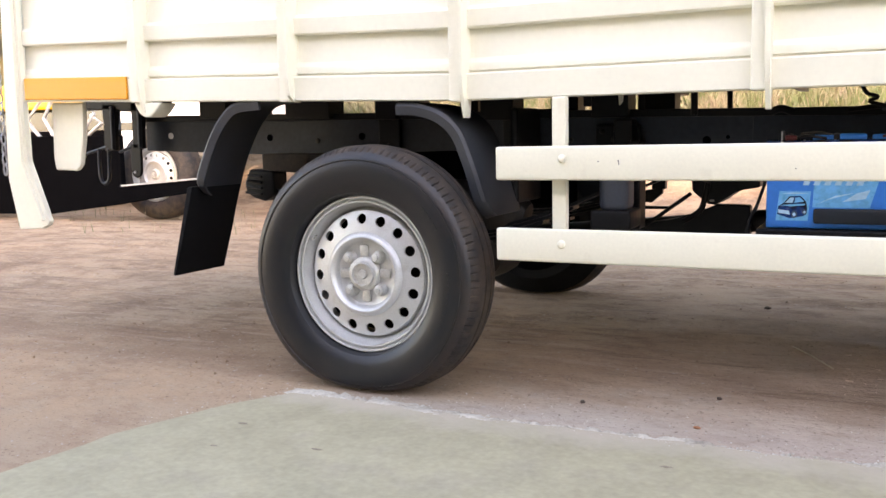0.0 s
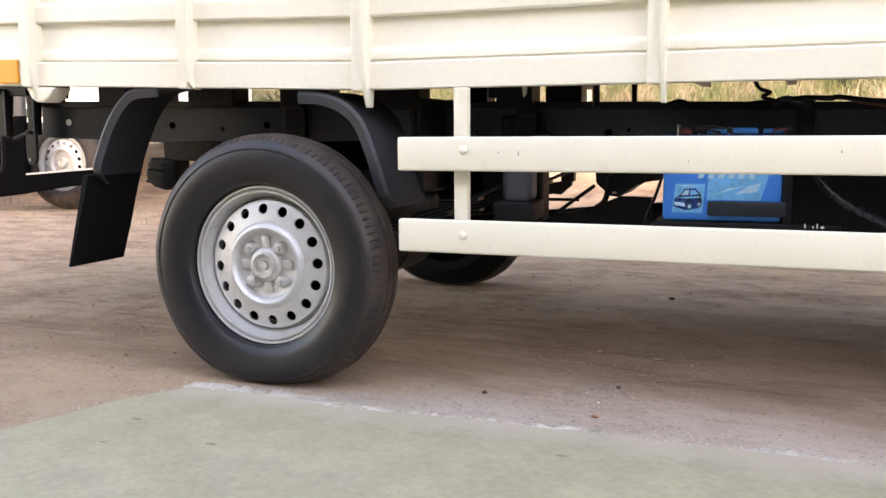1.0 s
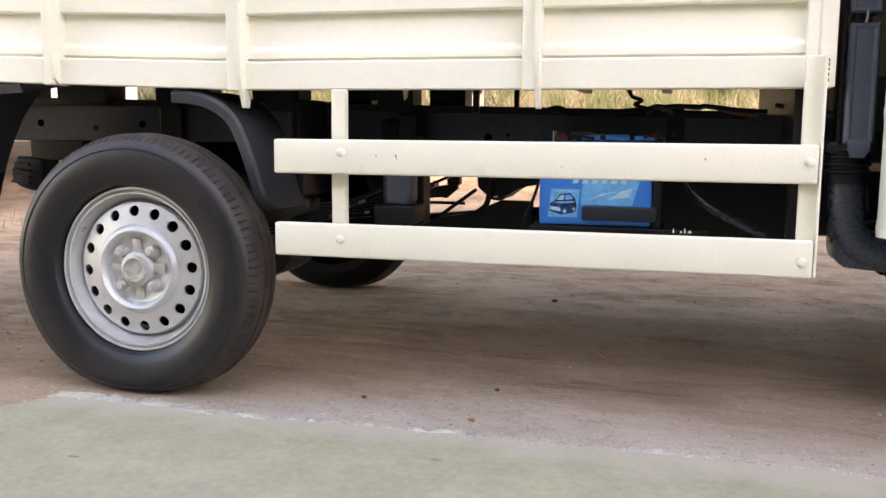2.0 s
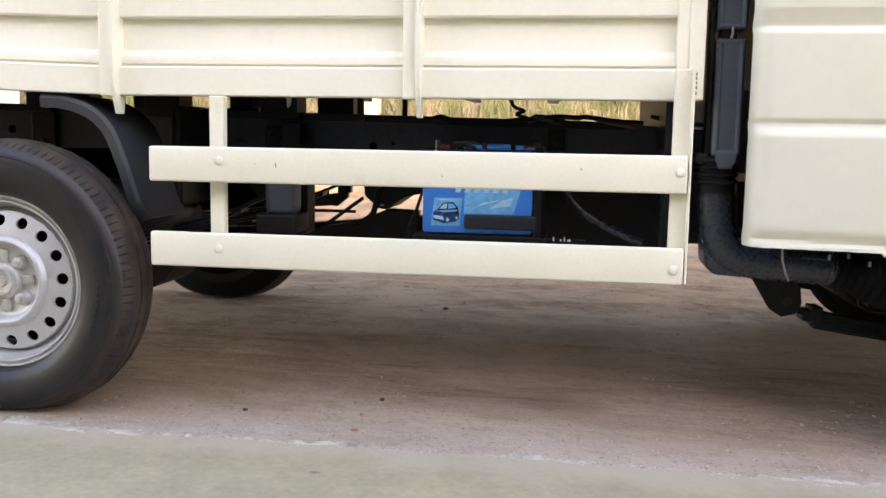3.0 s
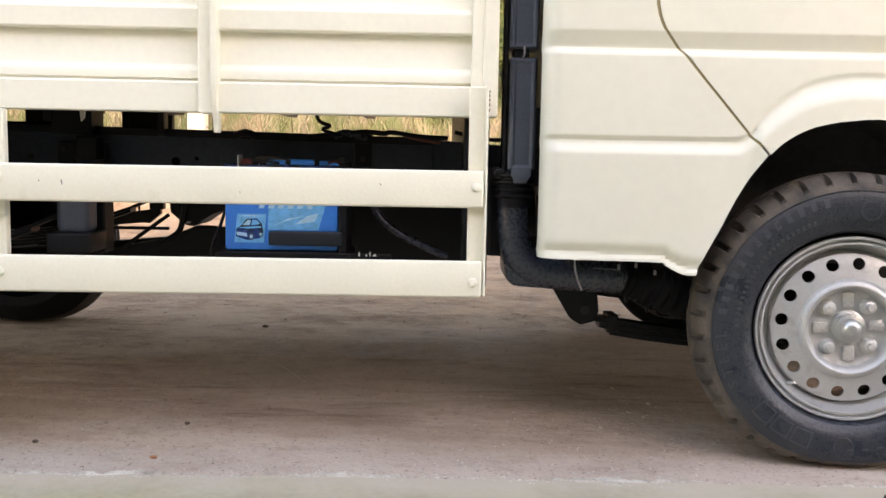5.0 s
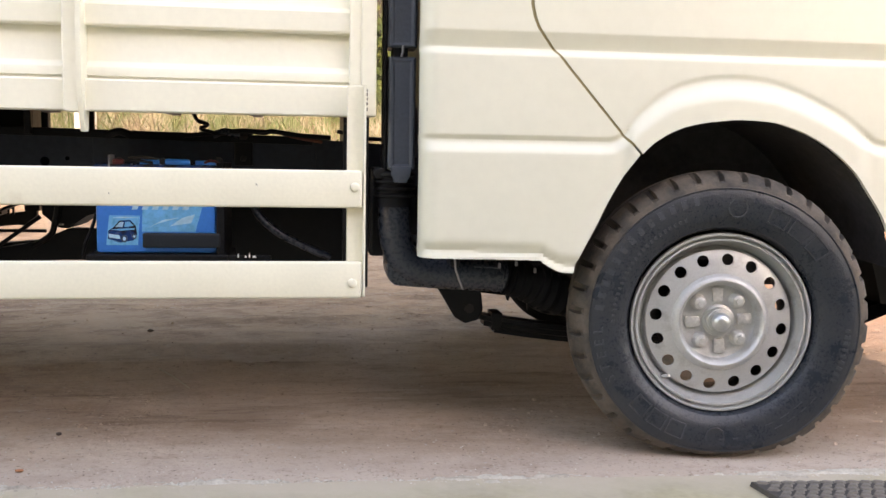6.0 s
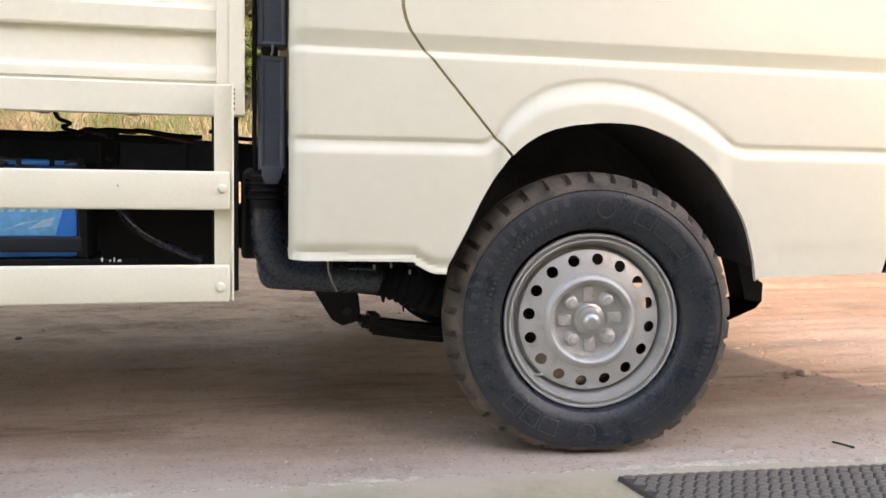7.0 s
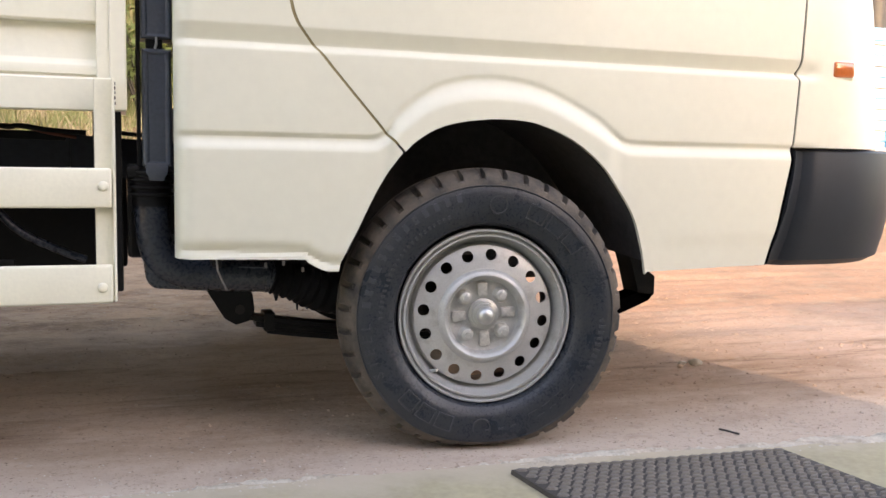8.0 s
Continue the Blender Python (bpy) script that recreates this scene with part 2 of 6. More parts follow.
DUSTY = mat("dust_covered_steel", (0.060, 0.046, 0.037), 0.85, vary=0.3, fine=90, bump=0.2, second=(0.03, 0.026, 0.024), patch=(0.5, 0.7), patch_scale=9)
GRIME = mat("oily_metal", (0.012, 0.010, 0.009), 0.55, vary=0.4, fine=70, bump=0.3, second=(0.025, 0.019, 0.015), patch=(0.5, 0.7), patch_scale=6)
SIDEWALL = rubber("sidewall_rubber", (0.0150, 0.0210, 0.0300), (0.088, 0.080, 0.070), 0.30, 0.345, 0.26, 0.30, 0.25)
# raised rubber, lightened so its edges seem to catch light
MARK = mat("lightened_raised_rubber", (0.048, 0.053, 0.060), 0.30, vary=0.35, fine=160, bump=0.12, second=(0.045, 0.042, 0.038), patch=(0.5, 0.7), patch_scale=40)
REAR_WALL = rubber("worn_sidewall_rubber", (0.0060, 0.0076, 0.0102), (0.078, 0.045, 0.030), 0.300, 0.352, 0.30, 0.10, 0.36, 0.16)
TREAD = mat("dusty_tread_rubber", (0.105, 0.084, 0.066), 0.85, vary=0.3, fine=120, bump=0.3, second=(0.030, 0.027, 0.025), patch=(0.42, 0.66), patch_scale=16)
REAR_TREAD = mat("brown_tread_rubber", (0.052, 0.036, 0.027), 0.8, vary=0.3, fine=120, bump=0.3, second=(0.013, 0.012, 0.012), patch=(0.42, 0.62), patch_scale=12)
LINER = mat("dusty_arch_liner", (0.065, 0.062, 0.062), 0.8, vary=0.4, fine=50, bump=0.3, second=(0.055, 0.046, 0.038), patch=(0.5, 0.72), patch_scale=7, spec=0.3)
SILVER = mat("silver_wheel_paint", (0.47, 0.47, 0.455), 0.42, metal=0.38, vary=0.10, fine=200, bump=0.08, second=(0.32, 0.30, 0.27), patch=(0.56, 0.76), patch_scale=18)
REAR_SILVER = mat("bright_silver_wheel_paint", (0.60, 0.60, 0.59), 0.44, metal=0.5, vary=0.10, fine=200, bump=0.08, second=(0.46, 0.43, 0.39), patch=(0.58, 0.78), patch_scale=18)
HUBMETAL = mat("dusty_hub_metal", (0.54, 0.53, 0.50), 0.42, metal=0.45, vary=0.2, fine=150, bump=0.2, second=(0.34, 0.30, 0.25), patch=(0.55, 0.75), patch_scale=25)
CHROME = mat("bright_hub_cap", (0.52, 0.52, 0.50), 0.34, metal=0.75, vary=0.1, fine=150, bump=0.03)
BLUE = mat("blue_battery_plastic", (0.008, 0.205, 0.66), 0.35, vary=0.1, fine=100, bump=0.03)
LABEL_BLUE = mat("cyan_label", (0.10, 0.42, 0.72), 0.3, vary=0.25, scale=30, fine=90, bump=0.0)
LABEL_PALE = mat("pale_label_print", (0.36, 0.60, 0.76), 0.35, vary=0.2, scale=40, fine=90, bump=0.0)
LABEL_DARK = mat("dark_label_print", (0.02, 0.05, 0.10), 0.35, vary=0.3, scale=40, fine=90, bump=0.0)
NAVY = mat("navy_battery_lid", (0.012, 0.045, 0.17), 0.25, vary=0.3, fine=60, bump=0.03, second=(0.02, 0.02, 0.025), patch=(0.45, 0.55), patch_scale=18)
RED = mat("red_cable", (0.10, 0.012, 0.010), 0.45, bump=0.05)
LAMP = mat("amber_lens", (0.50, 0.12, 0.03), 0.15, vary=0.15, scale=60, fine=200, bump=0.1, coat=0.8)
RUBBER_MAT = mat("grey_rubber_mat", (0.17, 0.148, 0.125), 0.7, vary=0.25, fine=150, bump=0.2, second=(0.105, 0.090, 0.076), patch=(0.5, 0.7), patch_scale=9)
MAT_DUST = mat("dusty_mat_rubber", (0.050, 0.044, 0.039), 0.85, vary=0.25, fine=150, bump=0.2, second=(0.075, 0.065, 0.055), patch=(0.45, 0.7), patch_scale=7)
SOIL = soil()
CONCRETE = mat("worn_concrete", (0.370, 0.325, 0.216), 0.85, vary=0.18, scale=5, fine=60, bump=0.25, second=(0.345, 0.298, 0.212), patch=(0.52, 0.72), patch_scale=4.5, spec=0.3)
CEMENT = mat("pale_cement", (0.52, 0.47, 0.39), 0.9, vary=0.3, scale=20, fine=120, bump=0.6, second=(0.41, 0.35, 0.28), patch=(0.44, 0.60), patch_scale=9)
PEBBLE = mat("pebble", (0.36, 0.245, 0.17), 0.9, vary=0.3, bump=0.2, second=(0.42, 0.31, 0.23), patch=(0.5, 0.6), patch_scale=3)
STRAW = grass("dry_grass", (0.235, 0.195, 0.13), (0.10, 0.072, 0.046), (0.095, 0.115, 0.042))
LEAF = mat("shrub_leaf", (0.05, 0.075, 0.02), 0.6, vary=0.4, scale=2, fine=20, bump=0, second=(0.20, 0.20, 0.06), patch=(0.5, 0.65), patch_scale=1.2)
PALE_STRAW = mat("pale_straw", (0.42, 0.35, 0.25), 0.8, vary=0.15, bump=0.1)
CHIP = mat("brick_chip", (0.42, 0.17, 0.08), 0.9, vary=0.2, bump=0.2)
CRUMB = mat("dry_dirt_crumb", (0.24, 0.19, 0.135), 0.95, vary=0.4, bump=0.3)
CLOD = mat("dark_clod", (0.085, 0.060, 0.046), 0.9, vary=0.3, bump=0.3)
PLASTER = mat("plaster", (0.18, 0.157, 0.13), 0.9, vary=0.08, scale=2, fine=30, bump=0.2)
WHITE = mat("white_paint", (0.80, 0.80, 0.78), 0.35, vary=0.04, fine=60, bump=0.03, coat=0.2)
YELLOW = mat("yellow_paint", (0.80, 0.42, 0.02), 0.35, vary=0.05, bump=0.03, coat=0.2)
SKYBLUE = mat("blue_paint", (0.10, 0.42, 0.68), 0.4, vary=0.06, bump=0.03)
GREYMETAL = mat("grey_metal", (0.35, 0.35, 0.36), 0.45, metal=0.4, vary=0.1, bump=0.05)
DARKGLASS = mat("dark_glass", (0.02, 0.03, 0.045), 0.08, vary=0.1, bump=0.0, coat=0.5)


# ---- mesh helpers ----
def bend(x):
    """The load bed and frame rise a little behind the rear axle."""
    return 0.031 * max(0.0, 0.25 - x)


def part(name, bm, material, parent=None, label="", smooth=0.0, bent=False):
    """Links a bmesh as one mesh object, under a thing or a part."""
    if bent:
        for v in bm.verts:
            v.co.z += bend(v.co.x)
    bmesh.ops.recalc_face_normals(bm, faces=bm.faces[:])
    me = bpy.data.meshes.new(name)
    bm.to_mesh(me)
    bm.free()
    mats = material if isinstance(material, (list, tuple)) else [material]
    for m in mats:
        me.materials.append(m)
    if smooth:
        me.shade_smooth()
        me.set_sharp_from_angle(angle=radians(smooth))
    ob = new(name, me)
    if parent:
        ob.parent = parent
    if label:
        ob["label"] = label
    return ob


def thing(name, label, category, kind="", group="", at=(0, 0, 0)):
    ob = tagged(new(name), label, category, group, kind)
    ob.location = at
    return ob


def box(bm, x0, x1, y0, y1, z0, z1, bev=0.004, seg=2):
    made = bmesh.ops.create_cube(bm, size=1.0)["verts"]
    for v in made:
        v.co = ((x0 + x1) / 2 + v.co.x * (x1 - x0), (y0 + y1) / 2 + v.co.y * (y1 - y0), (z0 + z1) / 2 + v.co.z * (z1 - z0))
    if bev:
        edges = list({e for v in made for e in v.link_edges})
        bmesh.ops.bevel(bm, geom=edges, offset=bev, segments=seg, affect="EDGES", profile=0.5)
    return bm


def prism(bm, pts, y0, y1, bev=0.0, axes="xz"):
    """A polygon drawn in the x-z (or x-y, y-z) plane, pushed through the third axis."""
    def co(p, d):
        return {"xz": (p[0], d, p[1]), "xy": (p[0], p[1], d), "yz": (d, p[0], p[1])}[axes]
    a = [bm.verts.new(co(p, y0)) for p in pts]
    b = [bm.verts.new(co(p, y1)) for p in pts]
    fs = [bm.faces.new(a), bm.faces.new(b[::-1])]
    for i in range(len(pts)):
        j = (i + 1) % len(pts)
        fs.append(bm.faces.new((a[i], b[i], b[j], a[j])))
    if bev:
        edges = list({e for f in fs for e in f.edges})
        bmesh.ops.bevel(bm, geom=edges, offset=bev, segments=2, affect="EDGES", profile=0.5)
    return bm


def lathe(bm, prof, n=64, mats=None, shift=None, c=(0, 0, 0)):
    """Profile rows of (radius, y) turned round the y axis at c. mats: a material index for each band. shift(k, i) moves a ring's radius."""
    rings = []
    for k, (r, y) in enumerate(prof):
        ring = []
        for i in range(n):
            a = 2 * math.pi * i / n
            rr = r + (shift(k, i) if shift else 0)
            ring.append(bm.verts.new((c[0] + rr * math.cos(a), c[1] + y, c[2] + rr * math.sin(a))))
        rings.append(ring)
    for k in range(len(prof) - 1):
        for i in range(n):
            j = (i + 1) % n
            f = bm.faces.new((rings[k][i], rings[k][j], rings[k + 1][j], rings[k + 1][i]))
            if mats:
                f.material_index = mats[k]
    return rings


def disc_cap(bm, ring):
    return bm.faces.new(ring)


def tube(bm, pts, r, n=10):
    """A round bar along points; r may be one radius or one for each point."""
    pts = [Vector(p) for p in pts]
    rs = r if isinstance(r, (list, tuple)) else [r] * len(pts)
    rings, up = [], Vector((0.13, 0.21, 0.97))
    for i, p in enumerate(pts):
        d = (pts[min(i + 1, len(pts) - 1)] - pts[max(i - 1, 0)]).normalized()
        u = d.cross(up)
        u = u.normalized() if u.length > 0.05 else d.cross(Vector((1, 0, 0))).normalized()
        v = d.cross(u)
        rings.append([bm.verts.new(p + rs[i] * (math.cos(2 * math.pi * k / n) * u + math.sin(2 * math.pi * k / n) * v)) for k in range(n)])
    for a, b in zip(rings, rings[1:]):
        for k in range(n):
            bm.faces.new((a[k], a[(k + 1) % n], b[(k + 1) % n], b[k]))
    bm.faces.new(rings[0][::-1])
    bm.faces.new(rings[-1])
    return bm


def smooth_line(pts, steps=8):
    """A Catmull-Rom curve through points of any dimension."""
    p = [np.array(q, float) for q in pts]
    p = [2 * p[0] - p[1]] + p + [2 * p[-1] - p[-2]]
    out = []
    for i in range(1, len(p) - 2):
        for k in range(steps):
            t = k / steps
            out.append(0.5 * (2 * p[i] + (p[i + 1] - p[i - 1]) * t + (2 * p[i - 1] - 5 * p[i] + 4 * p[i + 1] - p[i + 2]) * t * t + (3 * p[i] - p[i - 1] - 3 * p[i + 1] + p[i + 2]) * t ** 3))
    out.append(p[-2])
    return [tuple(q) for q in out]


def bolt(parent, x, y, z, r=0.011, h=0.006, material=None, name="bolt"):
    """A round-headed bolt whose head faces -y."""
    bm = bmesh.new()
    rings = lathe(bm, [(r, 0), (r, -h * 0.4), (r * 0.8, -h * 0.8), (r * 0.35, -h)], 14, c=(x, y, z))
    disc_cap(bm, rings[-1])
    disc_cap(bm, rings[0])
    return part(name, bm, material or RAIL_PAINT, parent, smooth=50)


def curve_at(pts, x):
    xs, zs = zip(*pts)
    return float(np.interp(x, xs, zs))


# ---- ground ----
def ground_height(x, y):
    bank = 0.0
    if y > 5.6:
        s = min(1.0, (y - 5.6) / 2.6)
        bank = 0.95 * s * s * (3 - 2 * s)
        # unseen rise added to block low sky light reaching under the truck
        s = min(1.0, max(0.0, (y - 9.0) / 9.0))
        bank += 5.5 * s * s * (3 - 2 * s)
    n = noise.noise(Vector((x * 1.7, y * 1.7, 0.3))) * 0.006 + noise.noise(Vector((x * 6, y * 9, 4.1))) * 0.004
    ruts = 0.0
    if 0.9 < y < 4.5:
        ruts = 0.020 * math.sin(y * 17 + 0.6 * noise.noise(Vector((x * 0.8, y, 2)))) * noise.noise(Vector((x * 0.5, y * 1.3, 7)))
        ruts += 0.010 * math.sin(y * 43 + 2.2 * noise.noise(Vector((x * 0.7, y * 1.5, 5)))) * max(0.0, noise.noise(Vector((x * 0.6, y * 2.1, 17))) + 0.2)
    near = min(1.0, max(0.0, (abs(y) - 0.02) / 0.3)) if y < 0.3 else 1.0
    return bank + (n + ruts) * near - 0.003


def build_ground():
    xs = sorted(set(np.round(np.concatenate([np.arange(-7, 8.01, 0.06), np.linspace(-60, -7, 24), np.linspace(8, 60, 24), [-400, -150, 150, 400]]), 3)))
    ys = sorted(set(np.round(np.concatenate([np.arange(-1.2, 0.9, 0.045), np.arange(0.9, 3.2, 0.028), np.arange(3.2, 4.5, 0.045), np.arange(4.5, 10, 0.16), np.linspace(10, 60, 20), np.linspace(-40, -1.2, 12), [-400, -150, 150, 400]]), 3)))
    verts = [(x, y, ground_height(x, y)) for y in ys for x in xs]
    w = len(xs)
    faces = [(j * w + i, j * w + i + 1, (j + 1) * w + i + 1, (j + 1) * w + i) for j in range(len(ys) - 1) for i in range(w - 1)]
    me = bpy.data.meshes.new("ground")
    me.from_pydata(verts, [], faces)
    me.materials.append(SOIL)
    me.shade_smooth()
    tagged(new("ground", me), "reddish brown packed bare soil with faint tyre ruts", "ground", kind="structure")


build_ground()

# concrete apron with a ragged edge
EDGE = [(-0.45, -4.5), (-0.43, -1.3), (-0.424, -0.892), (-0.393, -0.596), (-0.295, -0.288), (-0.192, -0.125), (0.03, -0.118), (0.311, -0.136), (0.613, -0.134), (0.884, -0.132), (1.167, -0.136), (1.546, -0.138), (2.138, -0.158), (2.50, -0.170), (2.9, -0.195), (3.2, -0.235), (3.6, -0.275), (4.6, -0.34), (7.5, -0.5)]


def ragged_edge():
    out = []
    for (x0, y0), (x1, y1) in zip(EDGE, EDGE[1:]):
        k = max(2, int(math.hypot(x1 - x0, y1 - y0) / 0.035))
        for i in range(k):
            t = i / k
            x, y = x0 + (x1 - x0) * t, y0 + (y1 - y0) * t
            s = 0.012 * noise.noise(Vector((x * 9, y * 9, 0))) + 0.006 * noise.noise(Vector((x * 31, y * 31, 3)))
            out.append((x + s * (0.8 if x < -0.15 else 0.1), y + s))
    return out + [EDGE[-1]]


edge_line = ragged_edge()


def build_apron():
    bm = bmesh.new()
    poly = edge_line + [(7.5, -4.5)]
    top = [bm.verts.new((x, y, 0.010)) for x, y in poly]
    low = [bm.verts.new((x, y, -0.05)) for x, y in poly]
    f = bm.faces.new(top)
    for i in range(len(poly)):
        j = (i + 1) % len(poly)
        bm.faces.new((low[i], low[j], top[j], top[i]))
    bmesh.ops.triangulate(bm, faces=[f])
    ob = part("concrete_apron", bm, CONCRETE)
    tagged(ob, "worn greenish grey concrete apron with a broken edge", "pavement", kind="structure")
    # the crumbling pale cement lip along the edge: a thin broken crust
    line = [(x, y) for x, y in edge_line if y > -1.6 and x < 4.8]
    along, pts = [0.0], [line[0]]
    for p in line[1:]:
        along.append(along[-1] + math.hypot(p[0] - pts[-1][0], p[1] - pts[-1][1]))
        pts.append(p)
    sx = np.arange(0, along[-1], 0.011)
    px, py = np.interp(sx, along, [p[0] for p in pts]), np.interp(sx, along, [p[1] for p in pts])
    rows = 18
    keep = set()
    for i in range(len(sx)):
        side = px[i] < -0.2
        for k in range(rows):
            d = k * 0.0075 - 0.030
            n = 0.75 * noise.noise(Vector((px[i] * 3.1, py[i] * 3, d * 9 + 5))) + 0.55 * noise.noise(Vector((px[i] * 13, py[i] * 13, d * 40))) + 0.6 * noise.noise(Vector((px[i] * 73, py[i] * 73, d * 160)))
            core = 1 - abs(d - 0.012) / (0.026 if side else 0.058)
            patch = noise.noise(Vector((px[i] * 2.3, 1.7, 0.2))) + 0.6 * noise.noise(Vector((px[i] * 7.1, 3.7, 0.2)))
            if side:
                if abs(d) < 0.006 and n > -0.3:
                    keep.add((i, k))
                continue
            if n + 0.9 * core + 0.5 * patch > 0.60 or (abs(d) < 0.005 and n + patch > 0.12):
                keep.add((i, k))
    verts, faces, index = [], [], {}

    def corner(i, k):
        if (i, k) not in index:
            a, b = max(0, i - 1), min(len(sx) - 1, i + 1)
            q = Vector((px[b] - px[a], py[b] - py[a])).normalized()
            d = k * 0.0075 - 0.030 + 0.006 * noise.noise(Vector((i * 0.9, k * 1.3, 4)))
            whole = all(c in keep for c in ((i, k), (i - 1, k), (i, k - 1), (i - 1, k - 1)))
            base = 0.0105 if d < 0.0 else 0.0105 - 0.11 * d
            z = base + 0.0020 + 0.0050 * noise.noise(Vector((i * 0.35, k * 0.6, 9))) if whole else base - 0.006
            index[(i, k)] = len(verts)
            verts.append((px[min(i, len(sx) - 1)] - q.y * d + 0.004 * noise.noise(Vector((i * 1.1, k, 1))), py[min(i, len(sx) - 1)] + q.x * d, z))
        return index[(i, k)]
    for i, k in sorted(keep):
        faces.append((corner(i, k), corner(i + 1, k), corner(i + 1, k + 1), corner(i, k + 1)))
    me = bpy.data.meshes.new("cement_lip")
    me.from_pydata(verts, [], faces)
    me.materials.append(CEMENT)
    me.shade_smooth()
    lip = new("cement_lip", me)
    lip.parent = ob
    tagged(lip, kind="stuff")


def dusted(m, color):
    """Soil dust trodden over the apron along its edge."""
    n, l = m.node_tree.nodes, m.node_tree.links
    bsdf = n["Principled BSDF"]
    source = bsdf.inputs["Base Color"].links[0].from_socket
    co = n.new("ShaderNodeTexCoord")
    split = n.new("ShaderNodeSeparateXYZ")
    l.new(co.outputs["Object"], split.inputs[0])
    lean = n.new("ShaderNodeMath")
    lean.operation = "MULTIPLY_ADD"
    l.new(split.outputs[0], lean.inputs[0])
    lean.inputs[1].default_value = 0.03
    l.new(split.outputs[1], lean.inputs[2])
    t = n.new("ShaderNodeTexNoise")
    t.inputs["Scale"].default_value = 4.0
    t.inputs["Detail"].default_value = 9
    t.inputs["Roughness"].default_value = 0.7
    l.new(co.outputs["Object"], t.inputs["Vector"])
    add = n.new("ShaderNodeMath")
    add.operation = "MULTIPLY_ADD"
    l.new(t.outputs["Fac"], add.inputs[0])
    add.inputs[1].default_value = 0.35
    l.new(lean.outputs[0], add.inputs[2])
    r = n.new("ShaderNodeMapRange")
    r.inputs["From Min"].default_value, r.inputs["From Max"].default_value = -0.07, 0.06
    l.new(add.outputs[0], r.inputs["Value"])
    x = n.new("ShaderNodeMix")
    x.data_type = "RGBA"
    l.new(r.outputs[0], x.inputs["Factor"])
    l.new(source, x.inputs[6])
    x.inputs[7].default_value = (*color, 1)
    l.new(x.outputs[2], bsdf.inputs["Base Color"])


dusted(CONCRETE, (0.46, 0.39, 0.30))
build_apron()


def build_crumbs():
    rnd = random.Random(9)
    verts, faces = [], []
    for n in range(15000):
        x0, y0 = rnd.choice(edge_line)
        if y0 < -1.2 or x0 > 5:
            continue
        loose = n > 13500
        if not loose and (x0 < -0.22 or noise.noise(Vector((x0 * 3.1, 0.4, 2))) + 0.5 * noise.noise(Vector((x0 * 11, 1.4, 2))) < rnd.uniform(-0.45, 0.55)):
            continue
        x, y = x0 + rnd.gauss(0, 0.03), y0 + (rnd.gauss(0.10, 0.12) if loose else rnd.gauss(0.008, 0.018))
        r = 0.0018 + (0.0020 if loose else 0.0085) * rnd.random() ** 2
        z = 0.009 if y < y0 else 0.0
        o = len(verts)
        for k in range(4):
            a = rnd.random() + 1.57 * k
            verts.append((x + r * math.cos(a) * rnd.uniform(0.7, 1.3), y + r * math.sin(a) * rnd.uniform(0.7, 1.3), z - 0.002))
        verts.append((x + rnd.uniform(-0.4, 0.4) * r, y, z + r * rnd.uniform(0.12, 0.40)))
        faces += [(o, o + 1, o + 4), (o + 1, o + 2, o + 4), (o + 2, o + 3, o + 4), (o + 3, o, o + 4)]
    me = bpy.data.meshes.new("cement_crumbs")
    me.from_pydata(verts, [], faces)
    me.materials.append(CEMENT)
    tagged(new("cement_crumbs", me), "pale cement crumbs along the broken concrete edge", "rubble", kind="stuff")


build_crumbs()


def build_pebbles():
    verts, faces = [], []
    rnd = random.Random(4)
    for _ in range(4200):
        x = rnd.uniform(-3.5, 6.5)
        y = rnd.uniform(-0.16, 4.0) if rnd.random() < 0.75 else rnd.uniform(-0.14, 0.6)
        r = 0.0022 + 0.0055 * rnd.random() ** 4
        if rnd.random() < 0.25 and x > 2.4:
            r *= 1.6
        z = ground_height(x, y)
        o = len(verts)
        a0 = rnd.random() * 6
        for k in range(5):
            a = a0 + 1.2566 * k
            q = r * rnd.uniform(0.7, 1.3)
            verts.append((x + q * math.cos(a), y + q * math.sin(a), z - 0.001))
        for k in range(3):
            a = a0 + 2.1 * k
            verts.append((x + r * 0.5 * math.cos(a), y + r * 0.5 * math.sin(a), z + r * rnd.uniform(0.5, 0.9)))
        t = (o + 5, o + 6, o + 7)
        faces += [t, (o, o + 1, t[0]), (o + 1, o + 2, t[1]), (o + 2, t[1], t[0])[:0] or (o + 1, t[1], t[0]), (o + 2, o + 3, t[1]), (o + 3, t[2], t[1]), (o + 3, o + 4, t[2]), (o + 4, o, t[2]), (o, t[0], t[2])]
    for _ in range(900):
        x, y = rnd.uniform(2.75, 4.6), rnd.uniform(-0.12, 1.1)
        r = 0.003 + 0.009 * rnd.random() ** 3
        z = ground_height(x, y)
        o = len(verts)
        for k in range(5):
            a = 1.2566 * k + rnd.random()
            q = r * rnd.uniform(0.7, 1.4)
            verts.append((x + q * math.cos(a), y + q * math.sin(a), z - 0.002))
        verts.append((x + rnd.uniform(-0.3, 0.3) * r, y + rnd.uniform(-0.3, 0.3) * r, z + r * rnd.uniform(0.4, 0.8)))
        faces += [(o + k, o + (k + 1) % 5, o + 5) for k in range(5)]
    me = bpy.data.meshes.new("pebbles")
    me.from_pydata(verts, [], faces)
    me.materials.append(SOIL)
    tagged(new("pebbles", me), "small pebbles and clods scattered on the bare soil", "gravel", kind="stuff")


build_pebbles()


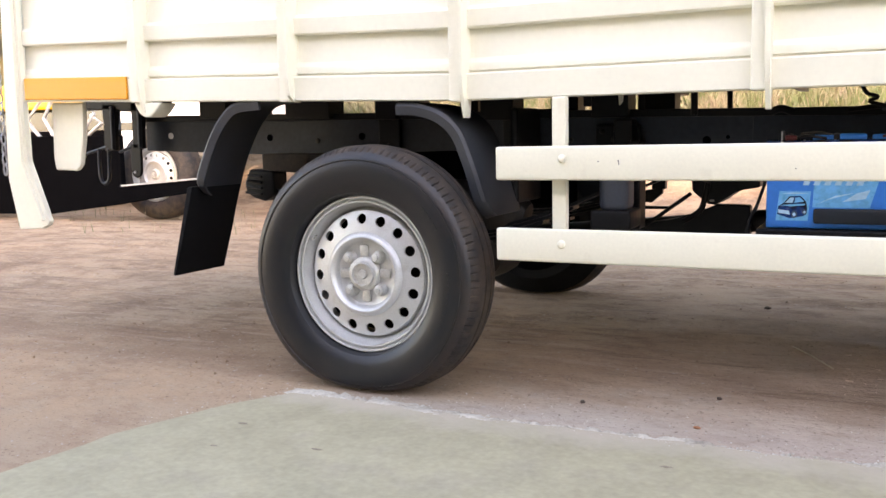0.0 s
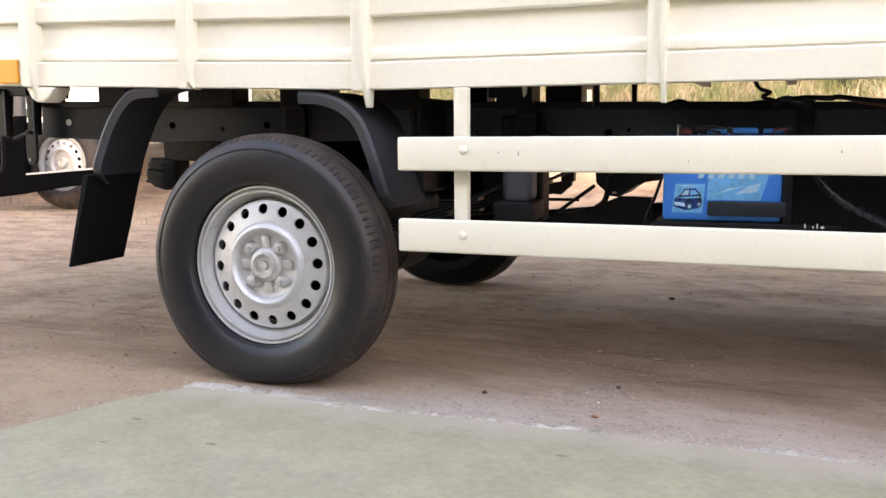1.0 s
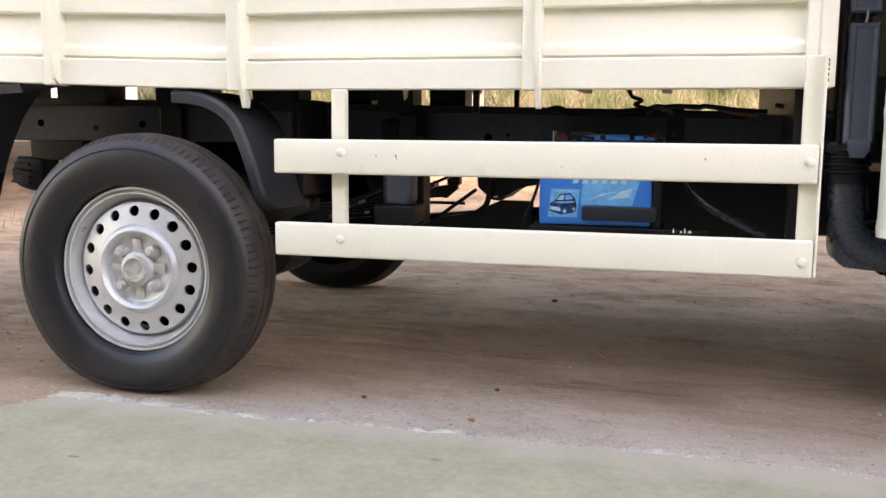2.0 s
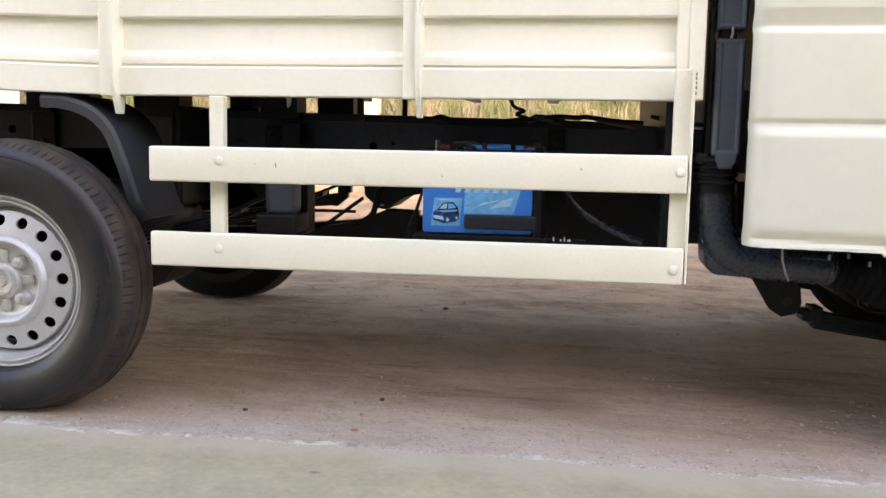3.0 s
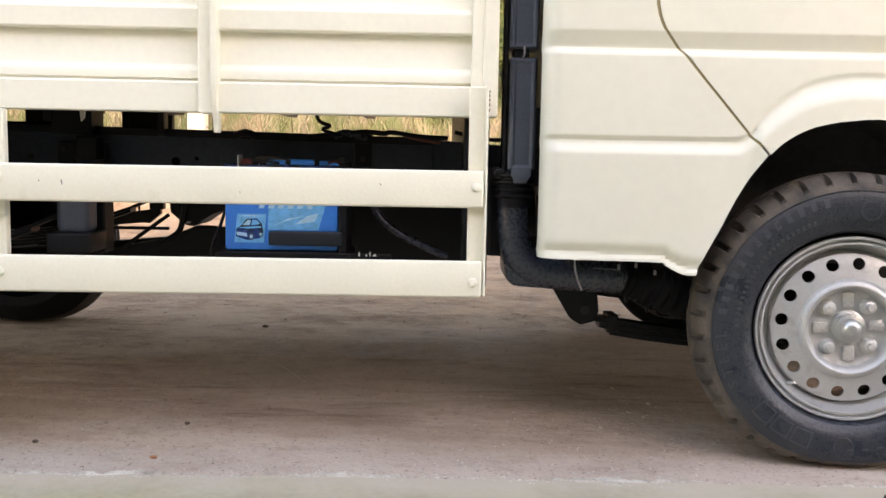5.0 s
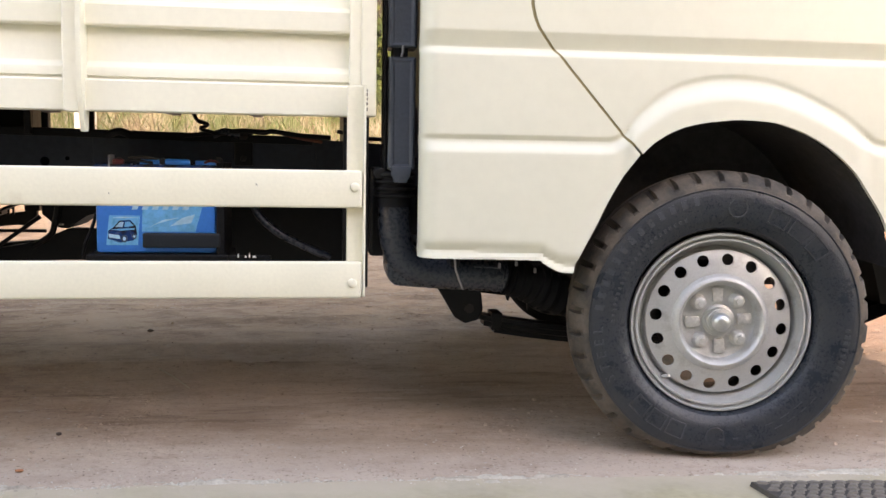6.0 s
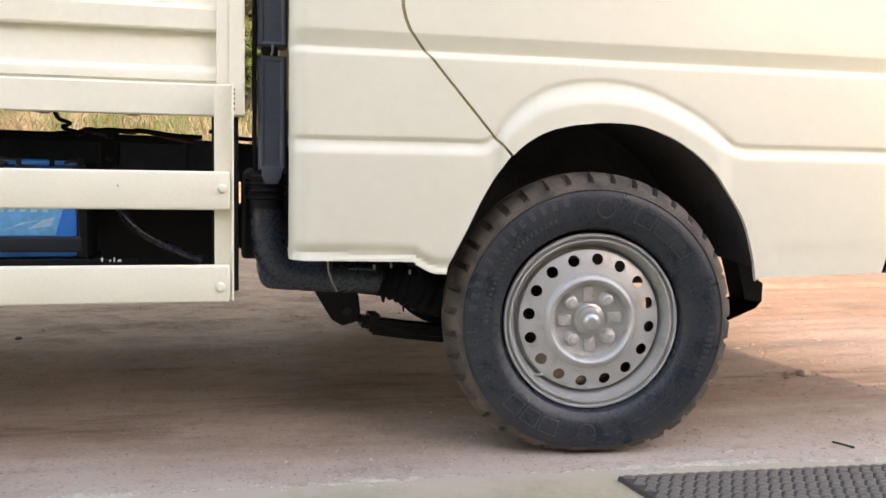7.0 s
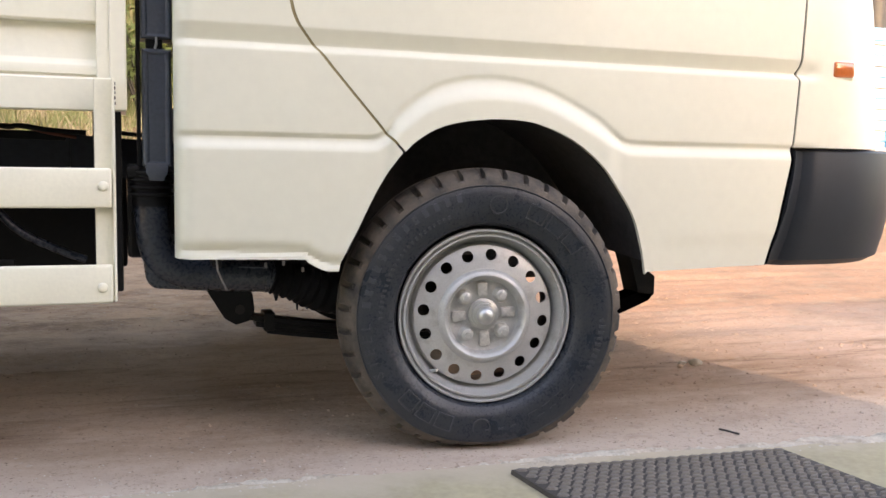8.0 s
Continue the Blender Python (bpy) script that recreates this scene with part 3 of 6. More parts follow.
def build_clods():
    """Small flat lumps of trodden soil that catch the light."""
    rnd = random.Random(31)
    verts, faces = [], []
    for _ in range(2600):
        if rnd.random() < 0.45:
            x, y = rnd.uniform(-3.6, -0.35), rnd.uniform(-0.1, 3.6)
        elif rnd.random() < 0.55:
            x, y = rnd.uniform(2.75, 4.8), rnd.uniform(-0.08, 2.2)
        else:
            x, y = rnd.uniform(-0.3, 3.0), rnd.uniform(0.25, 3.2)
        if noise.noise(Vector((x * 1.3, y * 1.3, 12))) < rnd.uniform(-0.5, 0.35):
            continue
        r = 0.004 + 0.012 * rnd.random() ** 2.5
        z = ground_height(x, y)
        a0 = rnd.random() * 6.28
        o = len(verts)
        for rad, up in ((1.0, -0.15), (0.62, 0.20)):
            for k in range(6):
                a = a0 + 1.047 * k + rnd.uniform(-0.2, 0.2)
                q = r * rad * rnd.uniform(0.7, 1.3)
                verts.append((x + 1.4 * q * math.cos(a), y + q * math.sin(a), z + r * up * rnd.uniform(0.7, 1.3)))
        verts.append((x, y, z + 0.30 * r))
        for k in range(6):
            j = (k + 1) % 6
            faces += [(o + k, o + j, o + 6 + j, o + 6 + k), (o + 6 + k, o + 6 + j, o + 12)]
    me = bpy.data.meshes.new("clods")
    me.from_pydata(verts, [], faces)
    me.materials.append(SOIL)
    tagged(new("clods", me), "trodden lumps of brown soil on the ground", "soil", kind="stuff")


build_clods()


# ---- unseen building added behind the camera, whose shade lies over the yard ----
def build_wall():
    bm = bmesh.new()
    box(bm, -4.5, 5.10, -9.0, -4.5, -0.2, 4.4, 0.0)
    tagged(part("shade_wall_south", bm, PLASTER), "unseen plain dull brown plastered wall that shades the yard", "wall", kind="structure")
    # unseen wall; its low stretch is added to cut sunlight bounced onto the cab
    bm = bmesh.new()
    box(bm, 6.55, 16.0, -4.7, -4.5, -0.2, 2.49, 0.0)
    box(bm, 5.10, 6.55, -4.7, -4.5, -0.2, 1.74, 0.0)
    tagged(part("shade_wall_east", bm, PLASTER), "unseen plain dull brown wall that shapes the sunlit patch", "wall", kind="structure")


build_wall()

# ================= the truck =================
truck = thing("pickup_truck", "cream drop-side light truck with black mudguards, parked on bare soil", "truck")
FAR = 1.80          # y of the truck's far side, mirrored from the near one


# ---- wheels ----
TYRE_R = 0.365


def tyre_mesh(lugs):
    """A truck tyre round the origin: outer side at y = 0 (slightly bulged), 0.2 m wide."""
    bm = bmesh.new()
    R = TYRE_R
    deep = 0.86
    prof = [(0.2240, 0.014), (0.2252, 0.001), (0.2330, -0.0150), (0.248, -0.0255), (0.258, -0.0285), (0.263, -0.0296), (0.268, -0.0306), (0.274, -0.0316), (0.285, -0.033), (0.305, -0.034), (0.319, -0.0312),
            (0.3230, -0.0302), (0.3245, -0.0298), (0.328, -0.0283), (0.338, -0.0235), (0.348, -0.015), (0.356, -0.003), (0.3605, 0.012),
            (R, 0.028), (R, 0.042), (R - 0.009, 0.044), (R - 0.009, 0.050), (R, 0.052), (R + 0.001, 0.076), (R - 0.008, 0.078), (R - 0.008, 0.086), (R + 0.001, 0.088),
            (R, 0.110 * deep), (R - 0.009, 0.112 * deep), (R - 0.009, 0.118 * deep), (R - 0.001, 0.120 * deep), (R - 0.004, 0.138 * deep), (0.345, 0.162 * deep), (0.315, 0.182 * deep), (0.26, 0.19), (0.214, 0.185)]
    prof[11:13] = [(0.3225, -0.0298), (0.3240, -0.0322), (0.3262, -0.0320), (0.3275, -0.0284)]
    side = 13
    n = 624 if lugs else 648
    mats = [0 if k < (side if lugs else 17) or k > 33 else 1 for k in range(len(prof) - 1)]

    def shift(k, i):
        if lugs:
            if 17 <= k <= 20 and i % 16 < 4:
                return (-0.006, -0.015, -0.020, -0.008)[k - 17]
        elif 17 <= k <= 19 and i % 6 == 0:
            return (-0.0015, -0.0055, -0.001)[k - 17]
        return 0.0
    lathe(bm, prof, n, mats, shift)
    if lugs:
        for v in bm.verts:
            v.co.x *= 1.004
            if v.co.z > 0:
                v.co.z *= 1.006
    # the foot of the tyre gives way where it stands
    for v in bm.verts:
        if v.co.z < -0.26:
            t = min(1.0, (-0.26 - v.co.z) / (R + 0.001 - 0.26))
            v.co.z = -0.26 - 0.075 * (1 - (1 - t) ** 1.42)
            if v.co.y < 0.06:
                v.co.y -= 0.005 * t * t
    return bm


def wall_y(r):
    """How far the bulged side of a tyre stands out at a radius."""
    return float(np.interp(r, (0.248, 0.263, 0.285, 0.305, 0.322), (-0.0255, -0.0296, -0.033, -0.034, -0.0300)))


def raised_block(a0, a1, r0, r1, h=0.0022, frame_w=0.0):
    """A low raised bar on a sidewall between two angles and radii; with frame_w, only its border."""
    bm = bmesh.new()

    def slab(b0, b1, q0, q1):
        k = max(1, int(abs(b1 - b0) / 3))
        rows = []
        for i in range(k + 1):
            a = radians(b0 + (b1 - b0) * i / k)
            c, t = math.cos(a), math.sin(a)
            rows.append([bm.verts.new((r * c, wall_y(r) - up, r * t)) for r, up in ((q0, -0.002), (q0 + 0.0006, h), (q1 - 0.0006, h), (q1, -0.002))])
        for a, b in zip(rows, rows[1:]):
            for m in range(3):
                bm.faces.new((a[m], b[m], b[m + 1], a[m + 1]))
        bm.faces.new(rows[0])
        bm.faces.new(rows[-1][::-1])
    if frame_w:
        da = math.degrees(frame_w / r1)
        slab(a0, a1, r0, r0 + frame_w)
        slab(a0, a1, r1 - frame_w, r1)
        slab(a0, a0 + da, r0 + frame_w, r1 - frame_w)
        slab(a1 - da, a1, r0 + frame_w, r1 - frame_w)
    else:
        slab(a0, a1, r0, r1)
    return bm


def emblem_ring(angle, r, size):
    bm = bmesh.new()
    c = (r * math.cos(radians(angle)), wall_y(r), r * math.sin(radians(angle)))
    lathe(bm, [(size, 0.002), (size - 0.0005, -0.0016), (size - 0.0035, -0.0016), (size - 0.004, 0.002)], 28, c=c)
    return bm


def rim_mesh():
    """A pressed steel wheel with sixteen round holes; the flange at y = 0.004."""
    bm = bmesh.new()
    lathe(bm, [(0.224, 0.016), (0.2245, 0.006), (0.222, 0.002), (0.2175, 0.002), (0.2155, 0.014), (0.2125, 0.016), (0.2095, 0.006), (0.2050, 0.006), (0.2025, 0.018), (0.199, 0.030), (0.1945, 0.038), (0.1905, 0.046), (0.1885, 0.060), (0.188, 0.080)], 96)
    lathe(bm, [(0.181, 0.030), (0.1828, 0.0335), (0.1832, 0.040), (0.1828, 0.058), (0.1892, 0.060)], 96)
    N, hole, rc = 16, 0.0148, 0.1575
    r0, r1 = 0.122, 0.181

    def dish(r):
        return 0.018 + 0.012 * max(0.0, (r - 0.14) / 0.041) ** 1.5 - 0.004 * max(0.0, (0.14 - r) / 0.02)

    m = 16
    for s in range(N):
        mid = 2 * math.pi * (s + 0.5) / N
        half = math.pi / N
        outer, inner, deep = [], [], []
        for k in range(m):
            t = 2 * math.pi * k / m
            c, d = math.cos(t), math.sin(t)
            q = 1 / max(abs(c), abs(d))
            rr = (r0 + r1) / 2 + (r1 - r0) / 2 * c * q
            aa = mid + half * d * q
            outer.append(bm.verts.new((rr * math.cos(aa), dish(rr), rr * math.sin(aa))))
            ur, ut = rc + hole * c, hole * 1.02 * d
            px, pz = ur * math.cos(mid) - ut * math.sin(mid), ur * math.sin(mid) + ut * math.cos(mid)
            inner.append(bm.verts.new((px, dish(math.hypot(px, pz)), pz)))
            deep.append(bm.verts.new((px, dish(math.hypot(px, pz)) + 0.007, pz)))
        for k in range(m):
            j = (k + 1) % m
            bm.faces.new((outer[k], outer[j], inner[j], inner[k]))
            bm.faces.new((inner[k], inner[j], deep[j], deep[k]))
    bmesh.ops.remove_doubles(bm, verts=bm.verts[:], dist=0.0004)
    # raised ring and sunk centre
    lathe(bm, [(0.122, 0.0145), (0.117, 0.007), (0.112, 0.002), (0.106, 0.001), (0.100, 0.005), (0.096, 0.016), (0.092, 0.027), (0.084, 0.03), (0.03, 0.03)], 96)
    return bm


def barrel_mesh():
    bm = bmesh.new()
    lathe(bm, [(0.186, 0.055), (0.186, 0.10), (0.19, 0.15), (0.212, 0.185)], 64)
    return bm


def drum_mesh():
    bm = bmesh.new()
    rings = lathe(bm, [(0.05, 0.085), (0.125, 0.088), (0.135, 0.10), (0.135, 0.17)], 48)
    disc_cap(bm, rings[0])
    disc_cap(bm, rings[-1])
    return bm


def pad_mesh():
    bm = bmesh.new()
    prism(bm, [(0.046, -0.012), (0.080, -0.014), (0.083, 0.0), (0.080, 0.014), (0.046, 0.012)], 0.0225, 0.031, 0.003)
    return bm


def nut_mesh():
    bm = bmesh.new()
    rings = lathe(bm, [(0.017, 0.032), (0.016, 0.025), (0.0125, 0.022), (0.0125, 0.011), (0.010, 0.009), (0.0065, 0.009), (0.006, 0.003)], 12)
    disc_cap(bm, rings[-1])
    return bm


def hub_mesh(front):
    bm = bmesh.new()
    if front:
        prof = [(0.046, 0.052), (0.044, 0.030), (0.040, 0.026), (0.039, 0.017), (0.0345, 0.015), (0.034, 0.008), (0.030, 0.007), (0.0295, 0.000), (0.0275, -0.0005), (0.0275, -0.004), (0.0235, -0.005), (0.021, -0.012), (0.015, -0.019), (0.007, -0.022)]
    else:
        prof = [(0.050, 0.032), (0.048, 0.016), (0.043, 0.010), (0.038, 0.009), (0.036, 0.002), (0.031, 0.001), (0.029, 0.008), (0.014, 0.010), (0.012, 0.004)]
    rings = lathe(bm, prof, 36)
    disc_cap(bm, rings[-1])
    return bm


def valve_mesh(a):
    bm = bmesh.new()
    c, s = math.cos(a), math.sin(a)
    tube(bm, [(0.196 * c, 0.03, 0.196 * s), (0.19 * c, 0.012, 0.19 * s), (0.182 * c, -0.006, 0.182 * s)], [0.004, 0.0045, 0.0035], 8)
    return bm


def letter_mesh(ch, size, depth):
    """A raised letter in the built-in font, as a mesh."""
    cu = bpy.data.curves.new("letter", "FONT")
    cu.body, cu.size, cu.extrude, cu.align_x = ch, size, depth, "CENTER"
    tmp = bpy.data.objects.new("letter", cu)
    bpy.context.scene.collection.objects.link(tmp)
    me = bpy.data.meshes.new_from_object(tmp.evaluated_get(bpy.context.evaluated_depsgraph_get()))
    bpy.data.objects.remove(tmp)
    bpy.data.curves.remove(cu)
    return me


def build_wheel(name, at, front, spin, near=True):
    w = new(name)
    w.parent = truck
    flip = (0 if near else 180) - (8 if front else 0)
    w.matrix_basis = pose(*at, 0, 0, flip)
    # far tyres take near-black rubber, painting in the shade under the truck
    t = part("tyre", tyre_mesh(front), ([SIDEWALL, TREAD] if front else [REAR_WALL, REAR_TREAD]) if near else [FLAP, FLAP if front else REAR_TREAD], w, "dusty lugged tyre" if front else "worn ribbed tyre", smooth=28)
    if near:
        # rows of raised bars: first and last angle, count, inner and outer radius, share of the pitch, border width
        marks = ([(36, 72, 3, 0.262, 0.303, 0.86, 0.0038), (222, 254, 3, 0.262, 0.303, 0.86, 0.0038), (104, 178, 13, 0.294, 0.315, 0.42, 0), (112, 182, 24, 0.263, 0.273, 0.45, 0),
                  (-27, 0, 9, 0.291, 0.307, 0.5, 0), (-62, -34, 4, 0.288, 0.291, 0.55, 0), (-66, -40, 3, 0.272, 0.275, 0.6, 0), (-90, -70, 3, 0.284, 0.289, 0.4, 0)]
                 if front else [(-24, 6, 9, 0.284, 0.292, 0.5, 0), (28, 44, 5, 0.284, 0.294, 0.5, 0)])
        for a0, a1, count, r0, r1, share, border in marks:
            s = (a1 - a0) / count
            for k in range(count):
                part("raised_mark", raised_block(a0 + s * k, a0 + s * (k + share), r0, r1, frame_w=border), MARK if front else REAR_WALL, t)
        for angle in ((86, 268) if front else ()):
            part("raised_mark", emblem_ring(angle, 0.281, 0.024), MARK if front else REAR_WALL, t, smooth=40)
    if near and front:
        for k, ch in enumerate("STEEL"):
            a = radians(207.5 - 5.9 * k)
            me = letter_mesh(ch, 0.034, 0.0012)
            me.materials.append(MARK)
            ob = new("raised_letter", me)
            ob.parent = t
            s, c = math.sin(a), math.cos(a)
            ob.matrix_basis = Matrix(((s, c, 0, 0.293 * c), (0, 0, -1, -0.0345), (-c, s, 0, 0.293 * s), (0, 0, 0, 1)))
    rim = part("rim", rim_mesh(), SILVER if front else REAR_SILVER, w, "silver painted pressed steel wheel with sixteen holes", smooth=40)
    out = -0.006 if front else 0.0
    rim.matrix_basis = pose(0 if front else 0.004, out, -0.003 if front else 0, 0, -5.5 if front else 7.6, 0) @ Matrix.Diagonal((0.987, 1.0, 0.987, 1.0) if front else (1.0, 1.0, 1.0, 1.0))
    part("barrel", barrel_mesh(), BLACK, w, smooth=40)
    # black disc added to block light that would show through the wheel
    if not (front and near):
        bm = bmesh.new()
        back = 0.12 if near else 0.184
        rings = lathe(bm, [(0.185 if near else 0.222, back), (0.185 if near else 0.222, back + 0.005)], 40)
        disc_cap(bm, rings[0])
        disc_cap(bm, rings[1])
        part("dark_backing_disc", bm, PITCH, w)
    part("brake_drum", drum_mesh(), GRIME, w, "rusty brown brake drum", smooth=40)
    hub = part("hub", hub_mesh(front), CHROME if front else HUBMETAL, w, "bright hub cap" if front else "", smooth=40)
    nut0 = pad0 = None
    for k in range(4):
        a = radians(spin + 45 + 90 * k)
        ob = part("wheel_nut", nut_mesh(), HUBMETAL, w, smooth=50) if nut0 is None else new("wheel_nut", nut0)
        nut0, ob.parent = ob.data, w
        ob.matrix_basis = pose(0.066 * math.cos(a), out, 0.066 * math.sin(a)) @ Matrix.Diagonal((1.2, 1.0, 1.2, 1.0))
        ob = part("hub_pad", pad_mesh(), HUBMETAL, w, smooth=40) if pad0 is None else new("hub_pad", pad0)
        pad0, ob.parent = ob.data, w
        ob.matrix_basis = pose(0, out, 0, 0, -spin - 90 * k, 0)
    part("valve", valve_mesh(radians(148 if not front else 228)), HUBMETAL, w)
    return w


build_wheel("rear_wheel", (-0.036, 0.009, 0.335), False, 2)
build_wheel("front_wheel", (2.546, -0.002, 0.335), True, 4)
build_wheel("rear_wheel", (-0.12, FAR + 0.04, 0.335), False, 12, near=False)
build_wheel("front_wheel", (2.70, FAR + 0.01, 0.335), True, 33, near=False)


# ---- cab ----
ARCH = [(2.150, 0.30), (2.172, 0.458), (2.220, 0.564), (2.265, 0.655), (2.318, 0.735), (2.375, 0.782), (2.44, 0.808), (2.528, 0.821), (2.60, 0.822), (2.664, 0.814), (2.75, 0.782), (2.825, 0.733), (2.89, 0.668), (2.947, 0.588), (2.975, 0.51), (2.990, 0.442), (3.0, 0.30)]
SEAM_REAR = [(0.30, 2.55), (0.735, 2.322), (0.796, 2.266), (0.927, 2.150), (1.02, 2.071), (1.045, 2.060), (1.075, 2.053), (1.30, 2.050), (2.0, 2.10)]
SEAM_FRONT = [(0.30, 3.34), (0.445, 3.376), (0.56, 3.410), (0.728, 3.442), (0.80, 3.450), (0.955, 3.458), (0.975, 3.452), (0.995, 3.462), (1.174, 3.468), (2.0, 3.40)]
FLARE = [(2.20, 0.764), (2.255, 0.766), (2.285, 0.790), (2.305, 0.823), (2.382, 0.882), (2.45, 0.907), (2.525, 0.917), (2.60, 0.915), (2.66, 0.905), (2.739, 0.877), (2.837, 0.829), (2.895, 0.787), (2.925, 0.771), (3.0, 0.768)]
BOTTOM_ROUGH = [(1.70, 0.492), (2.06, 0.486), (2.087, 0.482), (2.113, 0.468), (2.140, 0.457), (2.20, 0.455), (2.60, 0.44), (3.0, 0.437), (3.4, 0.447), (4.2, 0.45)]
FLARE_S = smooth_line(FLARE, 4)
BOTTOM = smooth_line(BOTTOM_ROUGH, 5)
TOP = 1.72


def step(t, a, b):
    t = min(1.0, max(0.0, (t - a) / (b - a)))
    return t * t * (3 - 2 * t)


def lin(t, a, b):
    return min(1.0, max(0.0, (t - a) / (b - a)))


def relief(x, z):
    """How far the side of the cab stands out of its plain form at a place."""
    d = 0.0
    # upper crease: the panel falls in from above, then a shoulder comes out
    d -= 0.0145 * (1 - lin(z, 0.9775, 1.0135))
    d += 0.017 * (1 - step(z, 0.958, 0.9775))
    # lower shoulder, which climbs over the wheel arch
    zs = curve_at(FLARE_S, x)
    over = step(zs, 0.775, 0.82)
    d -= 0.007 * (1 - lin(z, zs + 0.003, zs + 0.013)) * (1 - 0.5 * over)
    d += (0.013 + 0.007 * over) * (1 - step(z, zs - 0.030 - 0.022 * over, zs + 0.002))
    # sill
    zb = curve_at(BOTTOM, x)
    if x < 2.2:
        d -= 0.013 * (1 - step(z, zb + 0.014, zb + 0.044)) - 0.009 * (1 - step(z, zb + 0.006, zb + 0.018))
    elif x > 2.98:
        d -= 0.0035 * (1 - step(z, zb + 0.055, zb + 0.10)) * step(x, 3.02, 3.06)
    d += 0.004 * math.sin((z - 0.44) * 2.4)
    return d


def side_y(x, z):
    y = -0.010 - relief(x, z)
    if x < 1.841:
        u = max(0.0, min(1.0, (1.841 - x) / 0.041))
        y += 0.050 * (1 - math.sqrt(max(0.0, 1 - u * u)))
    y += 0.10 * step(z, 1.15, 2.0)
    return y


def panel(name, left, right, bottom, label="", z_top=TOP, nu=90):
    """A piece of the cab's side between two edges x = left(z), right(z), cut off below along bottom(x), with folded-in edges."""
    zs = list(np.arange(0.43, 0.735, 0.008)) + list(np.arange(0.735, 0.925, 0.0035)) + list(np.arange(0.925, 1.02, 0.003)) + list(np.arange(1.025, 1.12, 0.012)) + list(np.linspace(1.13, z_top, 14))
    bm = bmesh.new()
    grid = []
    for i in range(nu + 1):
        u = i / nu
        column, last = [], None
        for z in zs:
            zz = z
            x = left(zz) + (right(zz) - left(zz)) * u
            while zz < bottom(x) and zz < z_top:
                zz += 0.0008
                x = left(zz) + (right(zz) - left(zz)) * u
            if last is not None and zz <= last[1] + 1e-6:
                column.append(column[-1])
                continue
            last = (x, zz)
            column.append(bm.verts.new((x, side_y(x, zz), zz)))
        grid.append(column)
    for a, b in zip(grid, grid[1:]):
        for k in range(len(zs) - 1):
            q = []
            for v in (a[k], b[k], b[k + 1], a[k + 1]):
                if v not in q:
                    q.append(v)
            if len(q) > 2:
                try:
                    bm.faces.new(q)
                except ValueError:
                    pass
    rim = [e for e in bm.edges if e.is_boundary]
    for e in bmesh.ops.extrude_edge_only(bm, edges=rim)["geom"]:
        if isinstance(e, bmesh.types.BMVert):
            e.co.y += 0.011
    return part(name, bm, CREAM, truck, label, smooth=35)


def seam_r(z):
    return curve_at(SEAM_REAR, z)


def seam_f(z):
    return curve_at(SEAM_FRONT, z)


ARCH_S = smooth_line(ARCH, 6)


def arch_rear_x(z):
    pts = [(zz, x) for x, zz in ARCH_S if x < 2.53]
    return curve_at(pts, z)


def arch_bottom(x):
    return curve_at(ARCH_S, x) if 2.15 < x < 2.995 else curve_at(BOTTOM, x)


panel("cab_rear_panel", lambda z: 1.8003, lambda z: min(seam_r(z), arch_rear_x(z)) - 0.0042, lambda x: curve_at(BOTTOM, x) if x < 2.2 else 0.0, "smooth cream cab panel behind the door", nu=70)
panel("cab_door", lambda z: seam_r(z) + 0.0042, lambda z: seam_f(z) - 0.0035, arch_bottom, "cream cab door that curves over the front wheel", nu=150)


# the front corner, the front and the far side: one shell that follows the plan of the nose
def nose_plan():
    pts = []
    for k in range(15):
        a = math.pi / 2 * k / 14
        pts.append((3.60 + 0.345 * math.sin(a), 0.335 - 0.345 * math.cos(a)))
    pts += [(3.975, 0.6), (3.985, FAR / 2)]
    return pts


def corner_shell(mirror):
    bm = bmesh.new()
    zs = list(np.arange(0.775, 1.12, 0.009)) + list(np.linspace(1.13, TOP, 12))
    plan = nose_plan()
    grid = []
    flat = 6
    for i in range(flat + len(plan)):
        col = []
        for z in zs:
            lean = -0.105 * (z - 0.775) - 0.25 * max(0.0, z - 1.15) ** 1.5
            if i < flat:
                x0 = seam_f(z) + 0.0035
                x = x0 + (3.60 + lean - x0) * i / flat
                fade = 1 - step(x, 3.49, 3.535)
                d = relief(x, z) * fade + relief(3.6, 0.9) * (1 - fade)
                y = -0.010 - d + 0.10 * step(z, 1.15, 2.0)
            else:
                px, py = plan[i - flat]
                x, y = px + lean, py - relief(3.6, 0.9) * max(0.0, 1 - (i - flat) / 8) + 0.10 * step(z, 1.15, 2.0) * max(0.0, 1 - py / 0.6)
            col.append(bm.verts.new((x, FAR - y if mirror else y, z)))
        grid.append(col)
    for a, b in zip(grid, grid[1:]):
        for k in range(len(zs) - 1):
            bm.faces.new((a[k], b[k], b[k + 1], a[k + 1]))
    rim = [e for e in bm.edges if e.is_boundary and max(abs(v.co.y - FAR / 2) for v in e.verts) > 0.01]
    for e in bmesh.ops.extrude_edge_only(bm, edges=rim)["geom"]:
        if isinstance(e, bmesh.types.BMVert):
            e.co.y += -0.02 if mirror else 0.02
    return bm


part("cab_corner_panel", corner_shell(False), CREAM, truck, "cream front corner panel with an amber side lamp", smooth=35)
part("cab_corner_panel", corner_shell(True), CREAM, truck, smooth=35)

